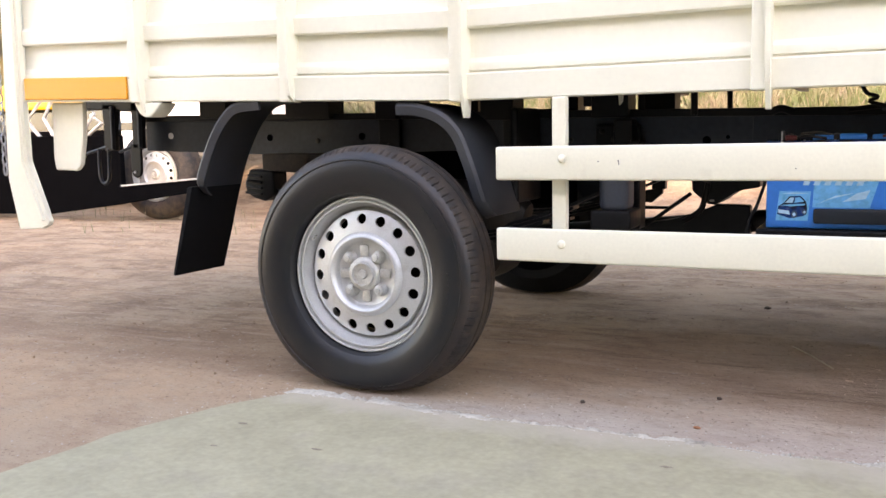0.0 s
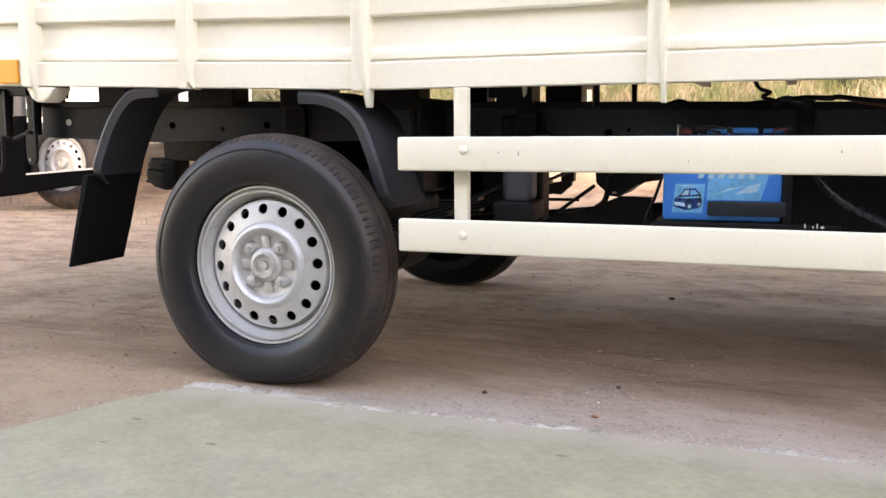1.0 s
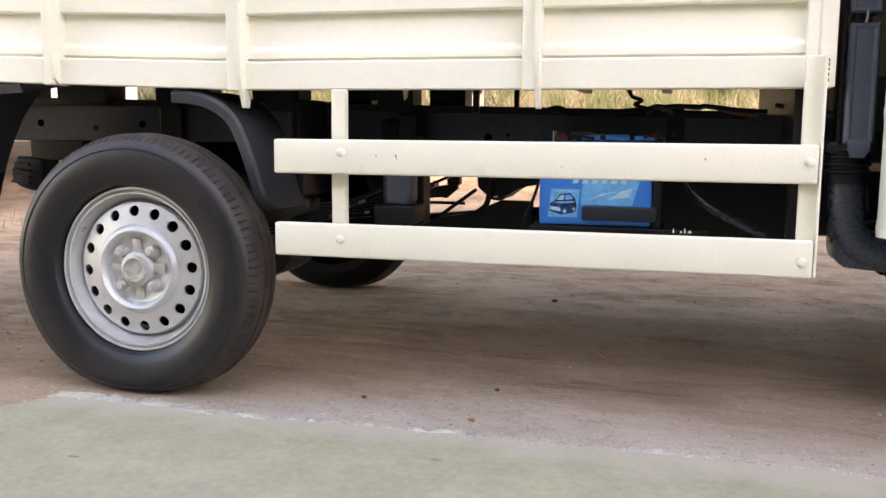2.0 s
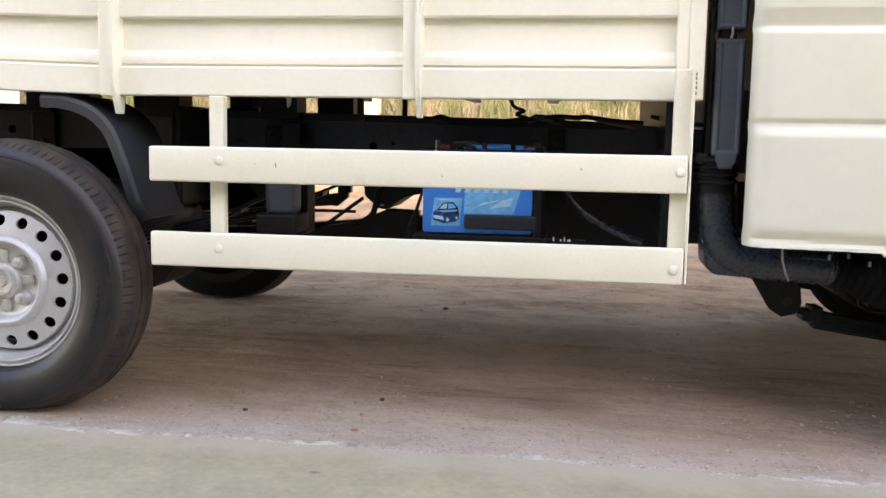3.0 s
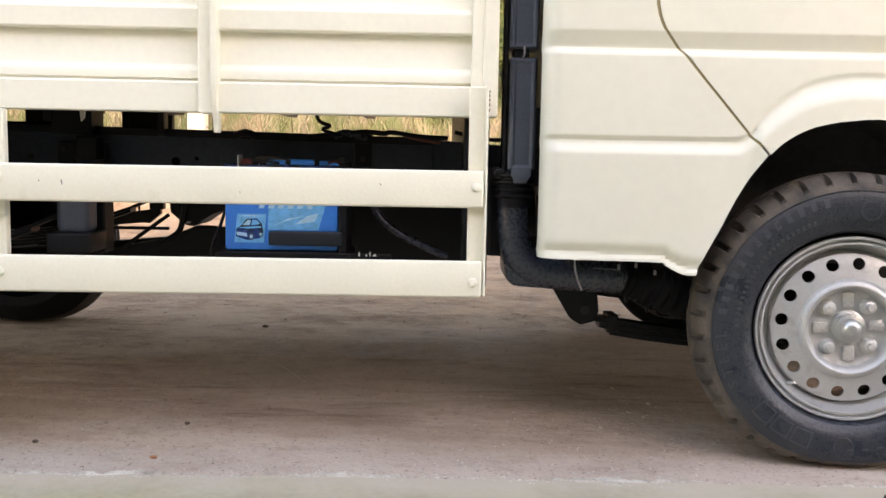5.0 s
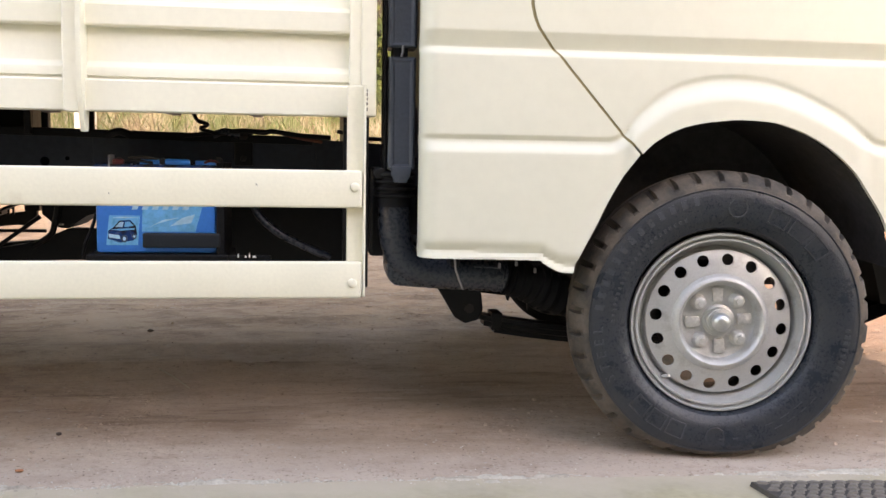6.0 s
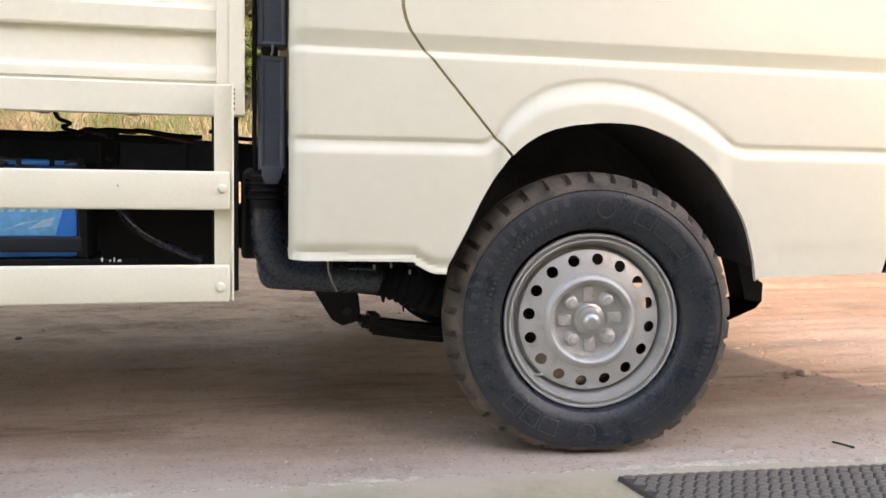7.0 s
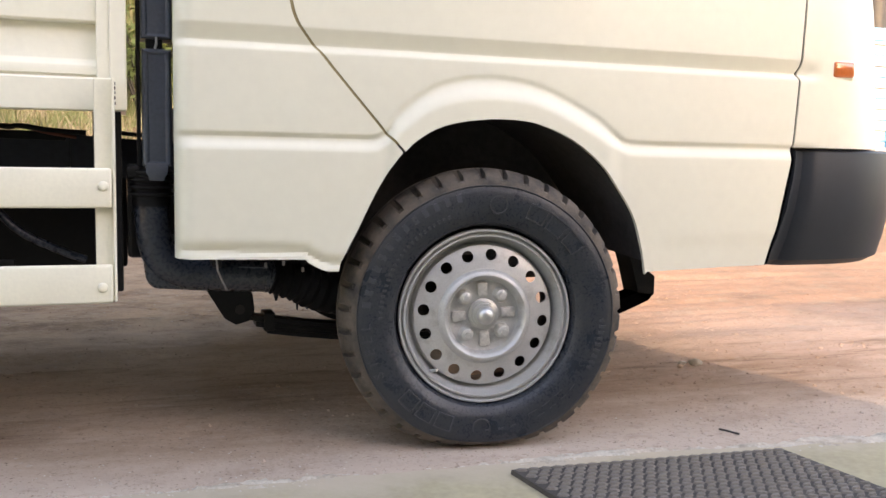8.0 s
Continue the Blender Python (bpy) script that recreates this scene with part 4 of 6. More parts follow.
# far side, back wall, floor and roof of the cab
bm = bmesh.new()
prism(bm, [(1.885, 0.49), (2.15, 0.46), (2.24, 0.62), (2.32, 0.74), (2.44, 0.81), (2.60, 0.82), (2.75, 0.78), (2.86, 0.69), (2.96, 0.56), (2.99, 0.44), (3.37, 0.44), (3.45, 0.78), (3.44, TOP), (1.885, TOP)], FAR - 0.02, FAR)
part("cab_far_side", bm, CREAM, truck)
# black stands in for shade in the gap between cab and bed
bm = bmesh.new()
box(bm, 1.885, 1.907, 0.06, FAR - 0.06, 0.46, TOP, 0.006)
part("cab_back_wall", bm, BLACK, truck, "back wall of the cab, blackened for the shaded gap")
bm = bmesh.new()
box(bm, 1.805, 3.80, 0.08, FAR - 0.08, TOP - 0.01, TOP + 0.05, 0.02)
part("cab_roof", bm, CREAM, truck)
bm = bmesh.new()
prism(bm, [(1.84, 0.72), (3.42, 0.72), (3.70, 0.80), (3.70, 0.86), (1.84, 0.86)], 0.43, FAR - 0.43)
part("cab_floor", bm, LINER, truck)
# wheel-arch liner: a half tunnel over the wheel
for y0, y1 in ((0.012, 0.44), (FAR - 0.44, FAR - 0.022)):
    bm = bmesh.new()
    inner = [(x, z + 0.006) for x, z in ARCH_S if z > 0.45]
    a = [bm.verts.new((2.55 + (x - 2.55) * 1.02, y0, z)) for x, z in inner]
    b = [bm.verts.new((2.55 + (x - 2.55) * 1.06, y1, z + 0.02)) for x, z in inner]
    for i in range(len(inner) - 1):
        bm.faces.new((a[i], a[i + 1], b[i + 1], b[i]))
    part("wheel_arch_liner", bm, LINER, truck, smooth=40)
# inner arch sides, added to hide the bounce-lit frame rail
for y in (0.445, FAR - 0.455):
    bm = bmesh.new()
    prism(bm, [(2.16, 0.50), (2.22, 0.40), (2.90, 0.40), (3.02, 0.46), (3.02, 0.86), (2.16, 0.86)], y, y + 0.01)
    part("arch_screen_panel", bm, LINER, truck)
# dark inside edge behind the door seams
bm = bmesh.new()
zs = np.linspace(0.755, TOP, 240)
rows = [[bm.verts.new((seam_r(z) + dx, side_y(seam_r(z) + dx, z) + dy, z)) for dx, dy in ((-0.007, 0.0022), (0.007, 0.0022), (0.007, 0.010), (-0.007, 0.010))] for z in zs]
for a, b in zip(rows, rows[1:]):
    for k in range(4):
        bm.faces.new((a[k], a[(k + 1) % 4], b[(k + 1) % 4], b[k]))
part("door_seal", bm, SEAL, truck)
bm = bmesh.new()
rows = [[bm.verts.new((seam_f(z) + dx, side_y(seam_f(z), z) + dy, z)) for dx, dy in ((-0.010, 0.0045), (0.010, 0.0045), (0.010, 0.03), (-0.010, 0.03))] for z in np.linspace(0.45, TOP, 260)]
for a, b in zip(rows, rows[1:]):
    for k in range(4):
        bm.faces.new((a[k], a[(k + 1) % 4], b[(k + 1) % 4], b[k]))
part("door_seal", bm, PITCH, truck, "black rubber door seal")

# side lamp
bm = bmesh.new()
box(bm, 3.570, 3.642, -0.022, 0.0, 0.972, 1.016, 0.008, 3)
lamp = part("side_lamp", bm, LAMP, truck, "small amber side indicator lamp", smooth=40)
bm = bmesh.new()
box(bm, 3.564, 3.648, -0.016, 0.0, 0.966, 1.022, 0.008, 3)
part("lamp_frame", bm, RAIL_PAINT, lamp, smooth=40)


# bumper: a black shell that wraps round the nose
def bumper_shell():
    bm = bmesh.new()
    rows = [(0.772, 0.0), (0.764, 0.014), (0.735, 0.018), (0.69, 0.022), (0.60, 0.020), (0.52, 0.008), (0.455, -0.008), (0.437, -0.040)]
    grid = []
    for i in range(34):
        col = []
        for z, out in rows:
            back = seam_f(z) + 0.004 - (0.05 if z < 0.47 else 0)
            if i < 10:
                u = i / 10
                x = seam_f(z) + 0.004 + u * (3.63 - seam_f(z))
                y = 0.004 - out
                y += (0.034, 0.006, 0.020, 0.022, 0.004)[i] if i < 5 else 0.0
            else:
                a = math.pi / 2 * min(1.0, (i - 10) / 16)
                x = 3.63 + (0.40 + out) * math.sin(a)
                y = 0.404 - (0.40 + out) * math.cos(a)
                if i > 26:
                    y = 0.404 + (FAR / 2 - 0.404) * (i - 26) / 7
                    x += 0.02 * (i - 26) / 7
            col.append(bm.verts.new((x, y, z)))
        grid.append(col)
    for a, b in zip(grid, grid[1:]):
        for k in range(len(rows) - 1):
            bm.faces.new((a[k], b[k], b[k + 1], a[k + 1]))
    rim = [e for e in bm.edges if e.is_boundary]
    for e in bmesh.ops.extrude_edge_only(bm, edges=rim)["geom"]:
        if isinstance(e, bmesh.types.BMVert) and e.co.y < FAR / 2 - 0.05:
            e.co.y += 0.05
    return bm


ob = part("bumper", bumper_shell(), PLASTIC, truck, "dark grey plastic front bumper", smooth=35)
bm = bumper_shell()
for v in bm.verts:
    v.co.y = FAR - v.co.y
part("bumper", bm, PLASTIC, truck, smooth=35)

# ---- load bed ----
bed = new("load_bed")
bed.parent = truck
BED_Y = 0.085
REAR_X, FRONT_X = -1.435, 1.70
GATE = [(0.815, 0.0), (0.818, -0.003), (0.8835, -0.003), (0.888, 0.001), (0.8885, 0.021), (0.8945, 0.021), (0.8955, 0.013), (0.913, 0.012), (0.917, 0.014), (0.926, 0.023), (0.931, 0.025), (1.006, 0.027), (1.0075, 0.008), (1.012, 0.005), (1.055, 0.005), (1.058, 0.007), (1.067, 0.024), (1.071, 0.026), (1.20, 0.027), (1.202, 0.006), (1.25, 0.005), (1.262, 0.027), (1.36, 0.027), (1.365, 0.003), (1.43, 0.0), (1.43, 0.03)]


def gate_mesh(x0, x1, y, sign=1, low=0.0):
    bm = bmesh.new()
    n = max(2, int((x1 - x0) / 0.12))
    cols = []
    prof = [p for p in GATE if p[0] >= low]
    for i in range(n + 1):
        x = x0 + (x1 - x0) * i / n
        cols.append([bm.verts.new((x, y + sign * d, z)) for z, d in prof] + [bm.verts.new((x, y + sign * 0.036, prof[-1][0])), bm.verts.new((x, y + sign * 0.036, prof[0][0]))])
    m = len(cols[0])
    for a, b in zip(cols, cols[1:]):
        for k in range(m):
            bm.faces.new((a[k], b[k], b[(k + 1) % m], a[(k + 1) % m]))
    bm.faces.new(cols[0])
    bm.faces.new(cols[-1][::-1])
    return bm


posts = [(-0.918, -0.868), (-0.334, -0.290), (0.222, 0.268), (1.000, 1.045)]
bounds = [REAR_X] + [v for p in posts for v in p] + [1.640]
for i in range(0, len(bounds), 2):
    part("gate_panel", gate_mesh(bounds[i], bounds[i + 1], BED_Y), CREAM_BED, bed, "ribbed cream steel drop-side panel", smooth=30, bent=True)
part("gate_panel", gate_mesh(REAR_X, FRONT_X, FAR - 0.08, -1, 0.889), CREAM_BED, bed, smooth=30, bent=True)

for k, (a, b) in enumerate(posts):
    bm = bmesh.new()
    box(bm, a, b - 0.010, BED_Y - 0.020, BED_Y + 0.03, 0.812, 1.44, 0.004)
    tip = 0.768 if k != 1 else 0.812
    prism(bm, [(BED_Y - 0.034, 1.44), (BED_Y - 0.034, 0.88), (BED_Y - 0.026, 0.83), (BED_Y - 0.004, tip), (BED_Y + 0.022, tip), (BED_Y + 0.03, 0.81), (BED_Y + 0.03, 1.44)], b - 0.012, b, 0.002, axes="yz")
    part("gate_post", bm, CREAM_BED, bed, "cream steel post with a flange that ends in a tab", bent=True)
# rounded foot of the rearmost post
bm = bmesh.new()
prism(bm, [(-0.918, 0.812), (-0.896, 0.776), (-0.876, 0.765), (-0.850, 0.766), (-0.832, 0.778), (-0.800, 0.812)], BED_Y - 0.006, BED_Y + 0.07, 0.006)
part("post_foot", bm, CREAM_BED, bed, bent=True)
# front corner post and headboard edge
bm = bmesh.new()
box(bm, 1.640, 1.668, BED_Y - 0.006, BED_Y + 0.05, 0.817, 1.44, 0.003)
box(bm, 1.667, 1.703, BED_Y - 0.012, BED_Y + 0.06, 0.817, 1.44, 0.004)
part("corner_post", bm, CREAM_BED, bed)
bm = bmesh.new()
box(bm, 1.672, 1.702, BED_Y + 0.05, FAR - 0.1, 0.86, 1.44, 0.004)
part("headboard", bm, CREAM_BED, bed)
# rear corner post with a foot that bends forward
bm = bmesh.new()
prism(bm, [(-1.49, 1.44), (-1.425, 1.44), (-1.425, 0.66), (-1.335, 0.452), (-1.345, 0.435), (-1.36, 0.437), (-1.37, 0.425), (-1.485, 0.42), (-1.525, 0.60), (-1.52, 0.68)][::-1], BED_Y - 0.01, BED_Y + 0.012, 0.004)
prism(bm, [(-1.447, 1.44), (-1.437, 1.44), (-1.437, 0.66), (-1.35, 0.456), (-1.362, 0.452), (-1.447, 0.64)][::-1], BED_Y - 0.024, BED_Y - 0.004, 0.002)
part("rear_corner_post", bm, CREAM_BED, bed, "cream rear corner post with a bent foot")
bm = bmesh.new()
box(bm, -1.545, -1.515, BED_Y + 0.03, FAR - 0.1, 0.93, 1.44, 0.006)
part("tailgate", bm, CREAM_BED, bed)
# hanging chain at the rear corner
for k in range(14):
    bm = bmesh.new()
    z = 1.10 - k * 0.036
    pts = [(-1.535 + 0.009 * math.cos(a) * (k % 2), BED_Y - 0.01 + 0.009 * math.cos(a) * ((k + 1) % 2), z + 0.021 * math.sin(a)) for a in np.linspace(0, 2 * math.pi, 11)]
    tube(bm, pts, 0.0035, 6)
    part("chain_link", bm, GREYMETAL, bed, smooth=60)
# amber reflector strip
bm = bmesh.new()
box(bm, -1.412, -0.940, BED_Y - 0.010, BED_Y - 0.002, 0.822, 0.896, 0.003)
part("reflector_strip", bm, ORANGE, bed, "bright orange reflective strip", bent=True)
# white tab under the rear corner
bm = bmesh.new()
prism(bm, [(-1.365, 0.815), (-1.212, 0.815), (-1.222, 0.70), (-1.240, 0.60), (-1.262, 0.578), (-1.365, 0.578), (-1.368, 0.62)], 0.145, 0.165, 0.006)
part("hanging_plate", bm, CREAM_BED, bed, "white painted steel plate", bent=True)

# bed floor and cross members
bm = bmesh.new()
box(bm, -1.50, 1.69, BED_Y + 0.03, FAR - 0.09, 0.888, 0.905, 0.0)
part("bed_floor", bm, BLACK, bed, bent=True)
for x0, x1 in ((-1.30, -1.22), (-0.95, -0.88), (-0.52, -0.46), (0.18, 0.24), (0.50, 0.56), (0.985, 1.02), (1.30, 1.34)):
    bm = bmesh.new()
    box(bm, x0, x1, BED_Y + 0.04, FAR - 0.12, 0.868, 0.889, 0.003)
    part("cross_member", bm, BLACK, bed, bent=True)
for x0, x1 in ((-1.30, -1.22), (-0.98, -0.86), (-0.60, -0.42), (-0.24, -0.16), (0.14, 0.25), (0.475, 0.50), (0.50, 0.61), (0.79, 0.808)):
    for y0 in (0.47, 1.15):
        bm = bmesh.new()
        box(bm, x0, x1, y0, y0 + (0.10 if x1 - x0 > 0.03 else 0.02), 0.766 if x0 != 0.475 else 0.80, 0.869, 0.003)
        part("bed_bracket", bm, BLACK, bed, bent=True)
bm = bmesh.new()
prism(bm, [(0.585, 0.868), (0.605, 0.868), (0.600, 0.81), (0.592, 0.80)], 0.44, 0.452)
part("bracket_tab", bm, CREAM_BED, bed)
bm = bmesh.new()
box(bm, 1.628, 1.690, 0.14, 0.20, 0.40, 0.888, 0.004)
box(bm, 1.640, 1.670, 0.30, 1.3, 0.70, 0.888, 0.004)
part("front_support", bm, BLACK, bed)

# ---- chassis ----
chassis = new("chassis")
chassis.parent = truck
for y0 in (0.52, 1.14):
    bm = bmesh.new()
    prism(bm, [(-1.29, 0.640), (-0.6, 0.636), (0.0, 0.665), (0.5, 0.672), (1.6, 0.66), (3.6, 0.50), (3.6, 0.62), (2.2, 0.73), (1.55, 0.768), (-1.29, 0.768)], y0, y0 + 0.055, 0.003)
    part("side_member", bm, FRAME, chassis, "black painted frame rail", bent=True)
    # top flange in black, which also paints the shade beneath the bed
    bm = bmesh.new()
    box(bm, -1.28, 1.55, y0 - 0.022, y0 - 0.001, 0.750, 0.773, 0.003)
    part("rail_flange_and_shade", bm, BLACK, chassis, bent=True)
# flat discs for holes: white paints daylight through them, black their shade
for x, z in ((-1.165, 0.698), (-0.705, 0.698), (-0.321, 0.708), (0.828, 0.694), (0.887, 0.7025)):
    bm = bmesh.new()
    r = 0.0055 if x == 0.887 else 0.012
    rings = lathe(bm, [(r, -0.002), (r, 0.002)], 14, c=(x, 0.5195, z))
    disc_cap(bm, rings[0])
    disc_cap(bm, rings[1])
    part("frame_hole_disc", bm, WHITE if x < -1 else PITCH, chassis, bent=True)
for x in (-1.25, -0.75, 0.3, 1.0, 1.55):
    bm = bmesh.new()
    box(bm, x, x + 0.06, 0.57, 1.15, 0.66, 0.74, 0.004)
    part("frame_cross_member", bm, BLACK, chassis, bent=True)
# reinforcement plate, brackets and bolts on the outer face of the near rail
bm = bmesh.new()
prism(bm, [(0.955, 0.682), (1.56, 0.676), (1.56, 0.758), (0.955, 0.762)], 0.512, 0.5195, 0.002)
part("frame_reinforcement", bm, FRAME, chassis, "bolted steel reinforcement plate")
for x0, x1, z0, z1 in ((0.505, 0.615, 0.680, 0.745), (0.622, 0.638, 0.688, 0.745), (-0.245, -0.165, 0.660, 0.790), (0.205, 0.265, 0.668, 0.80), (1.335, 1.385, 0.690, 0.79)):
    bm = bmesh.new()
    box(bm, x0, x1, 0.500, 0.519, z0, z1, 0.004)
    part("frame_bracket", bm, BLACK, chassis, bent=True)
    for x, z in ((x0 + 0.02, z1 - 0.02), (x1 - 0.02, z1 - 0.02), ((x0 + x1) / 2, z0 + 0.02)) if x1 - x0 > 0.03 else ():
        bolt(chassis, x, 0.4995, z + bend(x), 0.008, 0.007, GRIME)
for x, z in ((0.42, 0.70), (-0.50, 0.69), (-0.90, 0.70)):
    bolt(chassis, x, 0.5195, z + bend(x), 0.009, 0.008, GRIME)

# rear frame end: a cross beam with two bent hangers, a strap loop and thin stays
bm = bmesh.new()
prism(bm, [(-1.545, 0.852), (-1.195, 0.828), (-1.180, 0.895), (-1.545, 0.905)], 0.45, 0.56, 0.006)
part("rear_beam", bm, BLACK, chassis)
for x0, x1, z0 in ((-1.437, -1.379, 0.690), (-1.291, -1.243, 0.696)):
    bm = bmesh.new()
    prism(bm, [(x0 - 0.006, 0.870), (x0, 0.80), (x0 - 0.004, z0), (x1 - 0.006, z0), (x1 - 0.002, 0.80), (x1 + 0.010, 0.870)], 0.45, 0.475, 0.004)
    part("rear_hanger", bm, BLACK, chassis)
    bm = bmesh.new()
    prism(bm, [(x1 - 0.010, 0.86), (x1 - 0.010, z0 + 0.004), (x1 - 0.002, z0 + 0.004), (x1 + 0.002, 0.86)], 0.435, 0.452, 0.002)
    part("hanger_flange", bm, FRAME, chassis)
bm = bmesh.new()
tube(bm, smooth_line([(-1.474, 0.455, 0.70), (-1.476, 0.455, 0.63), (-1.472, 0.455, 0.58), (-1.452, 0.455, 0.563), (-1.430, 0.455, 0.58), (-1.425, 0.455, 0.63), (-1.423, 0.455, 0.70)], 6), 0.007, 8)
part("strap_loop", bm, FRAME, chassis, smooth=60)
bm = bmesh.new()
prism(bm, [(-1.307, 0.715), (-1.307, 0.61), (-1.300, 0.592), (-1.284, 0.584), (-1.266, 0.592), (-1.258, 0.61), (-1.256, 0.715)], 0.45, 0.462, 0.003)
part("lashing_tab", bm, BLACK, chassis)
bolt(chassis, -1.288, 0.4495, 0.607, 0.006, 0.005, GREYMETAL)
for a, b in (((-1.56, 0.46, 0.676), (-1.432, 0.455, 0.705)), ((-1.372, 0.46, 0.684), (-1.262, 0.455, 0.718))):
    bm = bmesh.new()
    tube(bm, [a, b], 0.006, 8)
    part("rear_stay", bm, FRAME, chassis, smooth=60)
# rear spring hanger: a dusty box under the rail and the rolled eye of the spring
bm = bmesh.new()
prism(bm, [(-0.658, 0.672), (-0.655, 0.612), (-0.48, 0.606), (-0.46, 0.672)], 0.40, 0.50, 0.006)
part("spring_hanger_box", bm, DUSTY, chassis, "dust-brown steel spring hanger box")
bm = bmesh.new()
prism(bm, [(-0.70, 0.62), (-0.722, 0.575), (-0.718, 0.54), (-0.690, 0.520), (-0.642, 0.508), (-0.60, 0.53), (-0.60, 0.612)], 0.385, 0.47, 0.008)
part("spring_shackle", bm, BLACK, chassis)
for k in range(4):
    bm = bmesh.new()
    z = 0.600 - 0.020 * k
    tube(bm, [(-0.700 - 0.004 * k, 0.378, z), (-0.64, 0.372, z - 0.006)], 0.005, 6)
    part("shackle_rib", bm, BLACK, chassis, smooth=60)
# rear axle and springs
bm = bmesh.new()
tube(bm, [(-0.03, 0.2, 0.335), (-0.03, 0.7, 0.335), (-0.03, 0.74, 0.335), (-0.03, 0.98, 0.335), (-0.03, 1.02, 0.335), (-0.03, 1.52, 0.335)], [0.05, 0.05, 0.14, 0.14, 0.05, 0.05], 18)
part("rear_axle", bm, GRIME, chassis, "dusty rear axle with round differential", smooth=40)


def leaf_spring(x0, x1, zc, zend, y, leaves=5, taper=0.16, thick=0.010):
    for k in range(leaves):
        s = 1 - taper * k
        pts = []
        for u in np.linspace(-1, 1, 13):
            x = (x0 + x1) / 2 + (x1 - x0) / 2 * u * s
            pts.append((x, zc + (zend - zc) * (u * s) ** 2 - (thick + 0.0015) * k))
        bm = bmesh.new()
        prism(bm, pts + [(x, z - thick) for x, z in pts[::-1]], y, y + 0.06)
        part("spring_leaf", bm, BLACK, chassis)


leaf_spring(-0.62, 0.56, 0.42, 0.56, 0.40)
leaf_spring(2.0, 3.22, 0.232, 0.288, 0.40, 3, 0.05, 0.014)
leaf_spring(-0.62, 0.56, 0.42, 0.56, 1.26)
leaf_spring(2.0, 3.22, 0.232, 0.288, 1.26, 3, 0.05, 0.014)
for x, z0, z1 in ((2.052, 0.240, 0.290), (3.02, 0.235, 0.29)):
    bm = bmesh.new()
    box(bm, x, x + 0.030, 0.394, 0.466, z0, z1, 0.003)
    part("spring_clamp", bm, BLACK, chassis)
for y in (0.385, 1.27):
    bm = bmesh.new()
    prism(bm, [(1.84, 0.62), (1.86, 0.42), (1.885, 0.38), (1.945, 0.280), (1.975, 0.262), (2.012, 0.272), (2.025, 0.30), (2.02, 0.345), (1.985, 0.40), (1.98, 0.62)], y, y + 0.03, 0.004)
    part("spring_hanger", bm, BLACK, chassis)
    bm = bmesh.new()
    prism(bm, [(3.10, 0.66), (3.14, 0.52), (3.18, 0.40), (3.205, 0.305), (3.235, 0.29), (3.262, 0.312), (3.262, 0.37), (3.225, 0.39), (3.20, 0.50), (3.19, 0.66)], y - 0.03, y + 0.06, 0.004)
    part("front_spring_hanger", bm, BLACK, chassis)
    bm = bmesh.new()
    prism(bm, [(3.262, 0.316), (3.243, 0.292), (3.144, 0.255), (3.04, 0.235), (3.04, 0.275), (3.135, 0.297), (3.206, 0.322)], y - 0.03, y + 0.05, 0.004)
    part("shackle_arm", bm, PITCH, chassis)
    bm = bmesh.new()
    rings = lathe(bm, [(0.013, -0.006), (0.013, 0.0)], 14, c=(1.985, y - 0.001, 0.305))
    disc_cap(bm, rings[0])
    part("hanger_bolt", bm, GRIME, chassis)
# front axle, engine and gearbox shapes
bm = bmesh.new()
tube(bm, [(2.546, 0.2, 0.32), (2.546, 0.45, 0.25), (2.546, 1.27, 0.25), (2.546, 1.52, 0.32)], 0.035, 10)
part("front_axle", bm, BLACK, chassis, smooth=50)
bm = bmesh.new()
box(bm, 2.22, 3.2, 0.62, 1.12, 0.33, 0.80, 0.05, 3)
part("engine", bm, GRIME, chassis, smooth=40)
bm = bmesh.new()
tube(bm, [(2.25, 0.86, 0.52), (1.9, 0.86, 0.52), (1.7, 0.86, 0.50), (1.6, 0.86, 0.49), (0.1, 0.86, 0.36)], [0.15, 0.13, 0.07, 0.035, 0.035], 14)
part("gearbox_and_shaft", bm, BLACK, chassis, "grimy gearbox with propeller shaft", smooth=40)
bm = bmesh.new()
tube(bm, [(2.10, 0.30, 0.435), (2.17, 0.33, 0.425), (2.30, 0.42, 0.36), (2.36, 0.45, 0.34)], [0.05, 0.06, 0.085, 0.08], 16)
part("steering_gear", bm, BLACK, chassis, smooth=40)
bm = bmesh.new()
prism(bm, [(2.09, 0.405), (2.12, 0.385), (2.125, 0.36), (2.135, 0.33), (2.142, 0.36), (2.16, 0.375), (2.2, 0.38), (2.2, 0.42)], 0.20, 0.25)
part("splash_tab", bm, BLACK, chassis)
bm = bmesh.new()
prism(bm, [(2.02, 0.50), (2.04, 0.42), (2.12, 0.39), (2.155, 0.34), (2.175, 0.295), (2.24, 0.252), (2.33, 0.245), (2.42, 0.27), (2.5, 0.29), (2.5, 0.50)], 0.55, 1.1, 0.03)
part("oil_sump", bm, BLACK, chassis, smooth=30)
# black box added to darken the gap behind the bellows
bm = bmesh.new()
box(bm, 1.70, 1.80, 0.30, 0.36, 0.46, 0.695, 0.01)
part("dark_backing_box", bm, BLACK, chassis)
# pitch-black plate added to close a bright gap behind the rear tyre
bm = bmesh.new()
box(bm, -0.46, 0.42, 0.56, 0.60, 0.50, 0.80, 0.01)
part("dark_filler_plate", bm, PITCH, chassis)
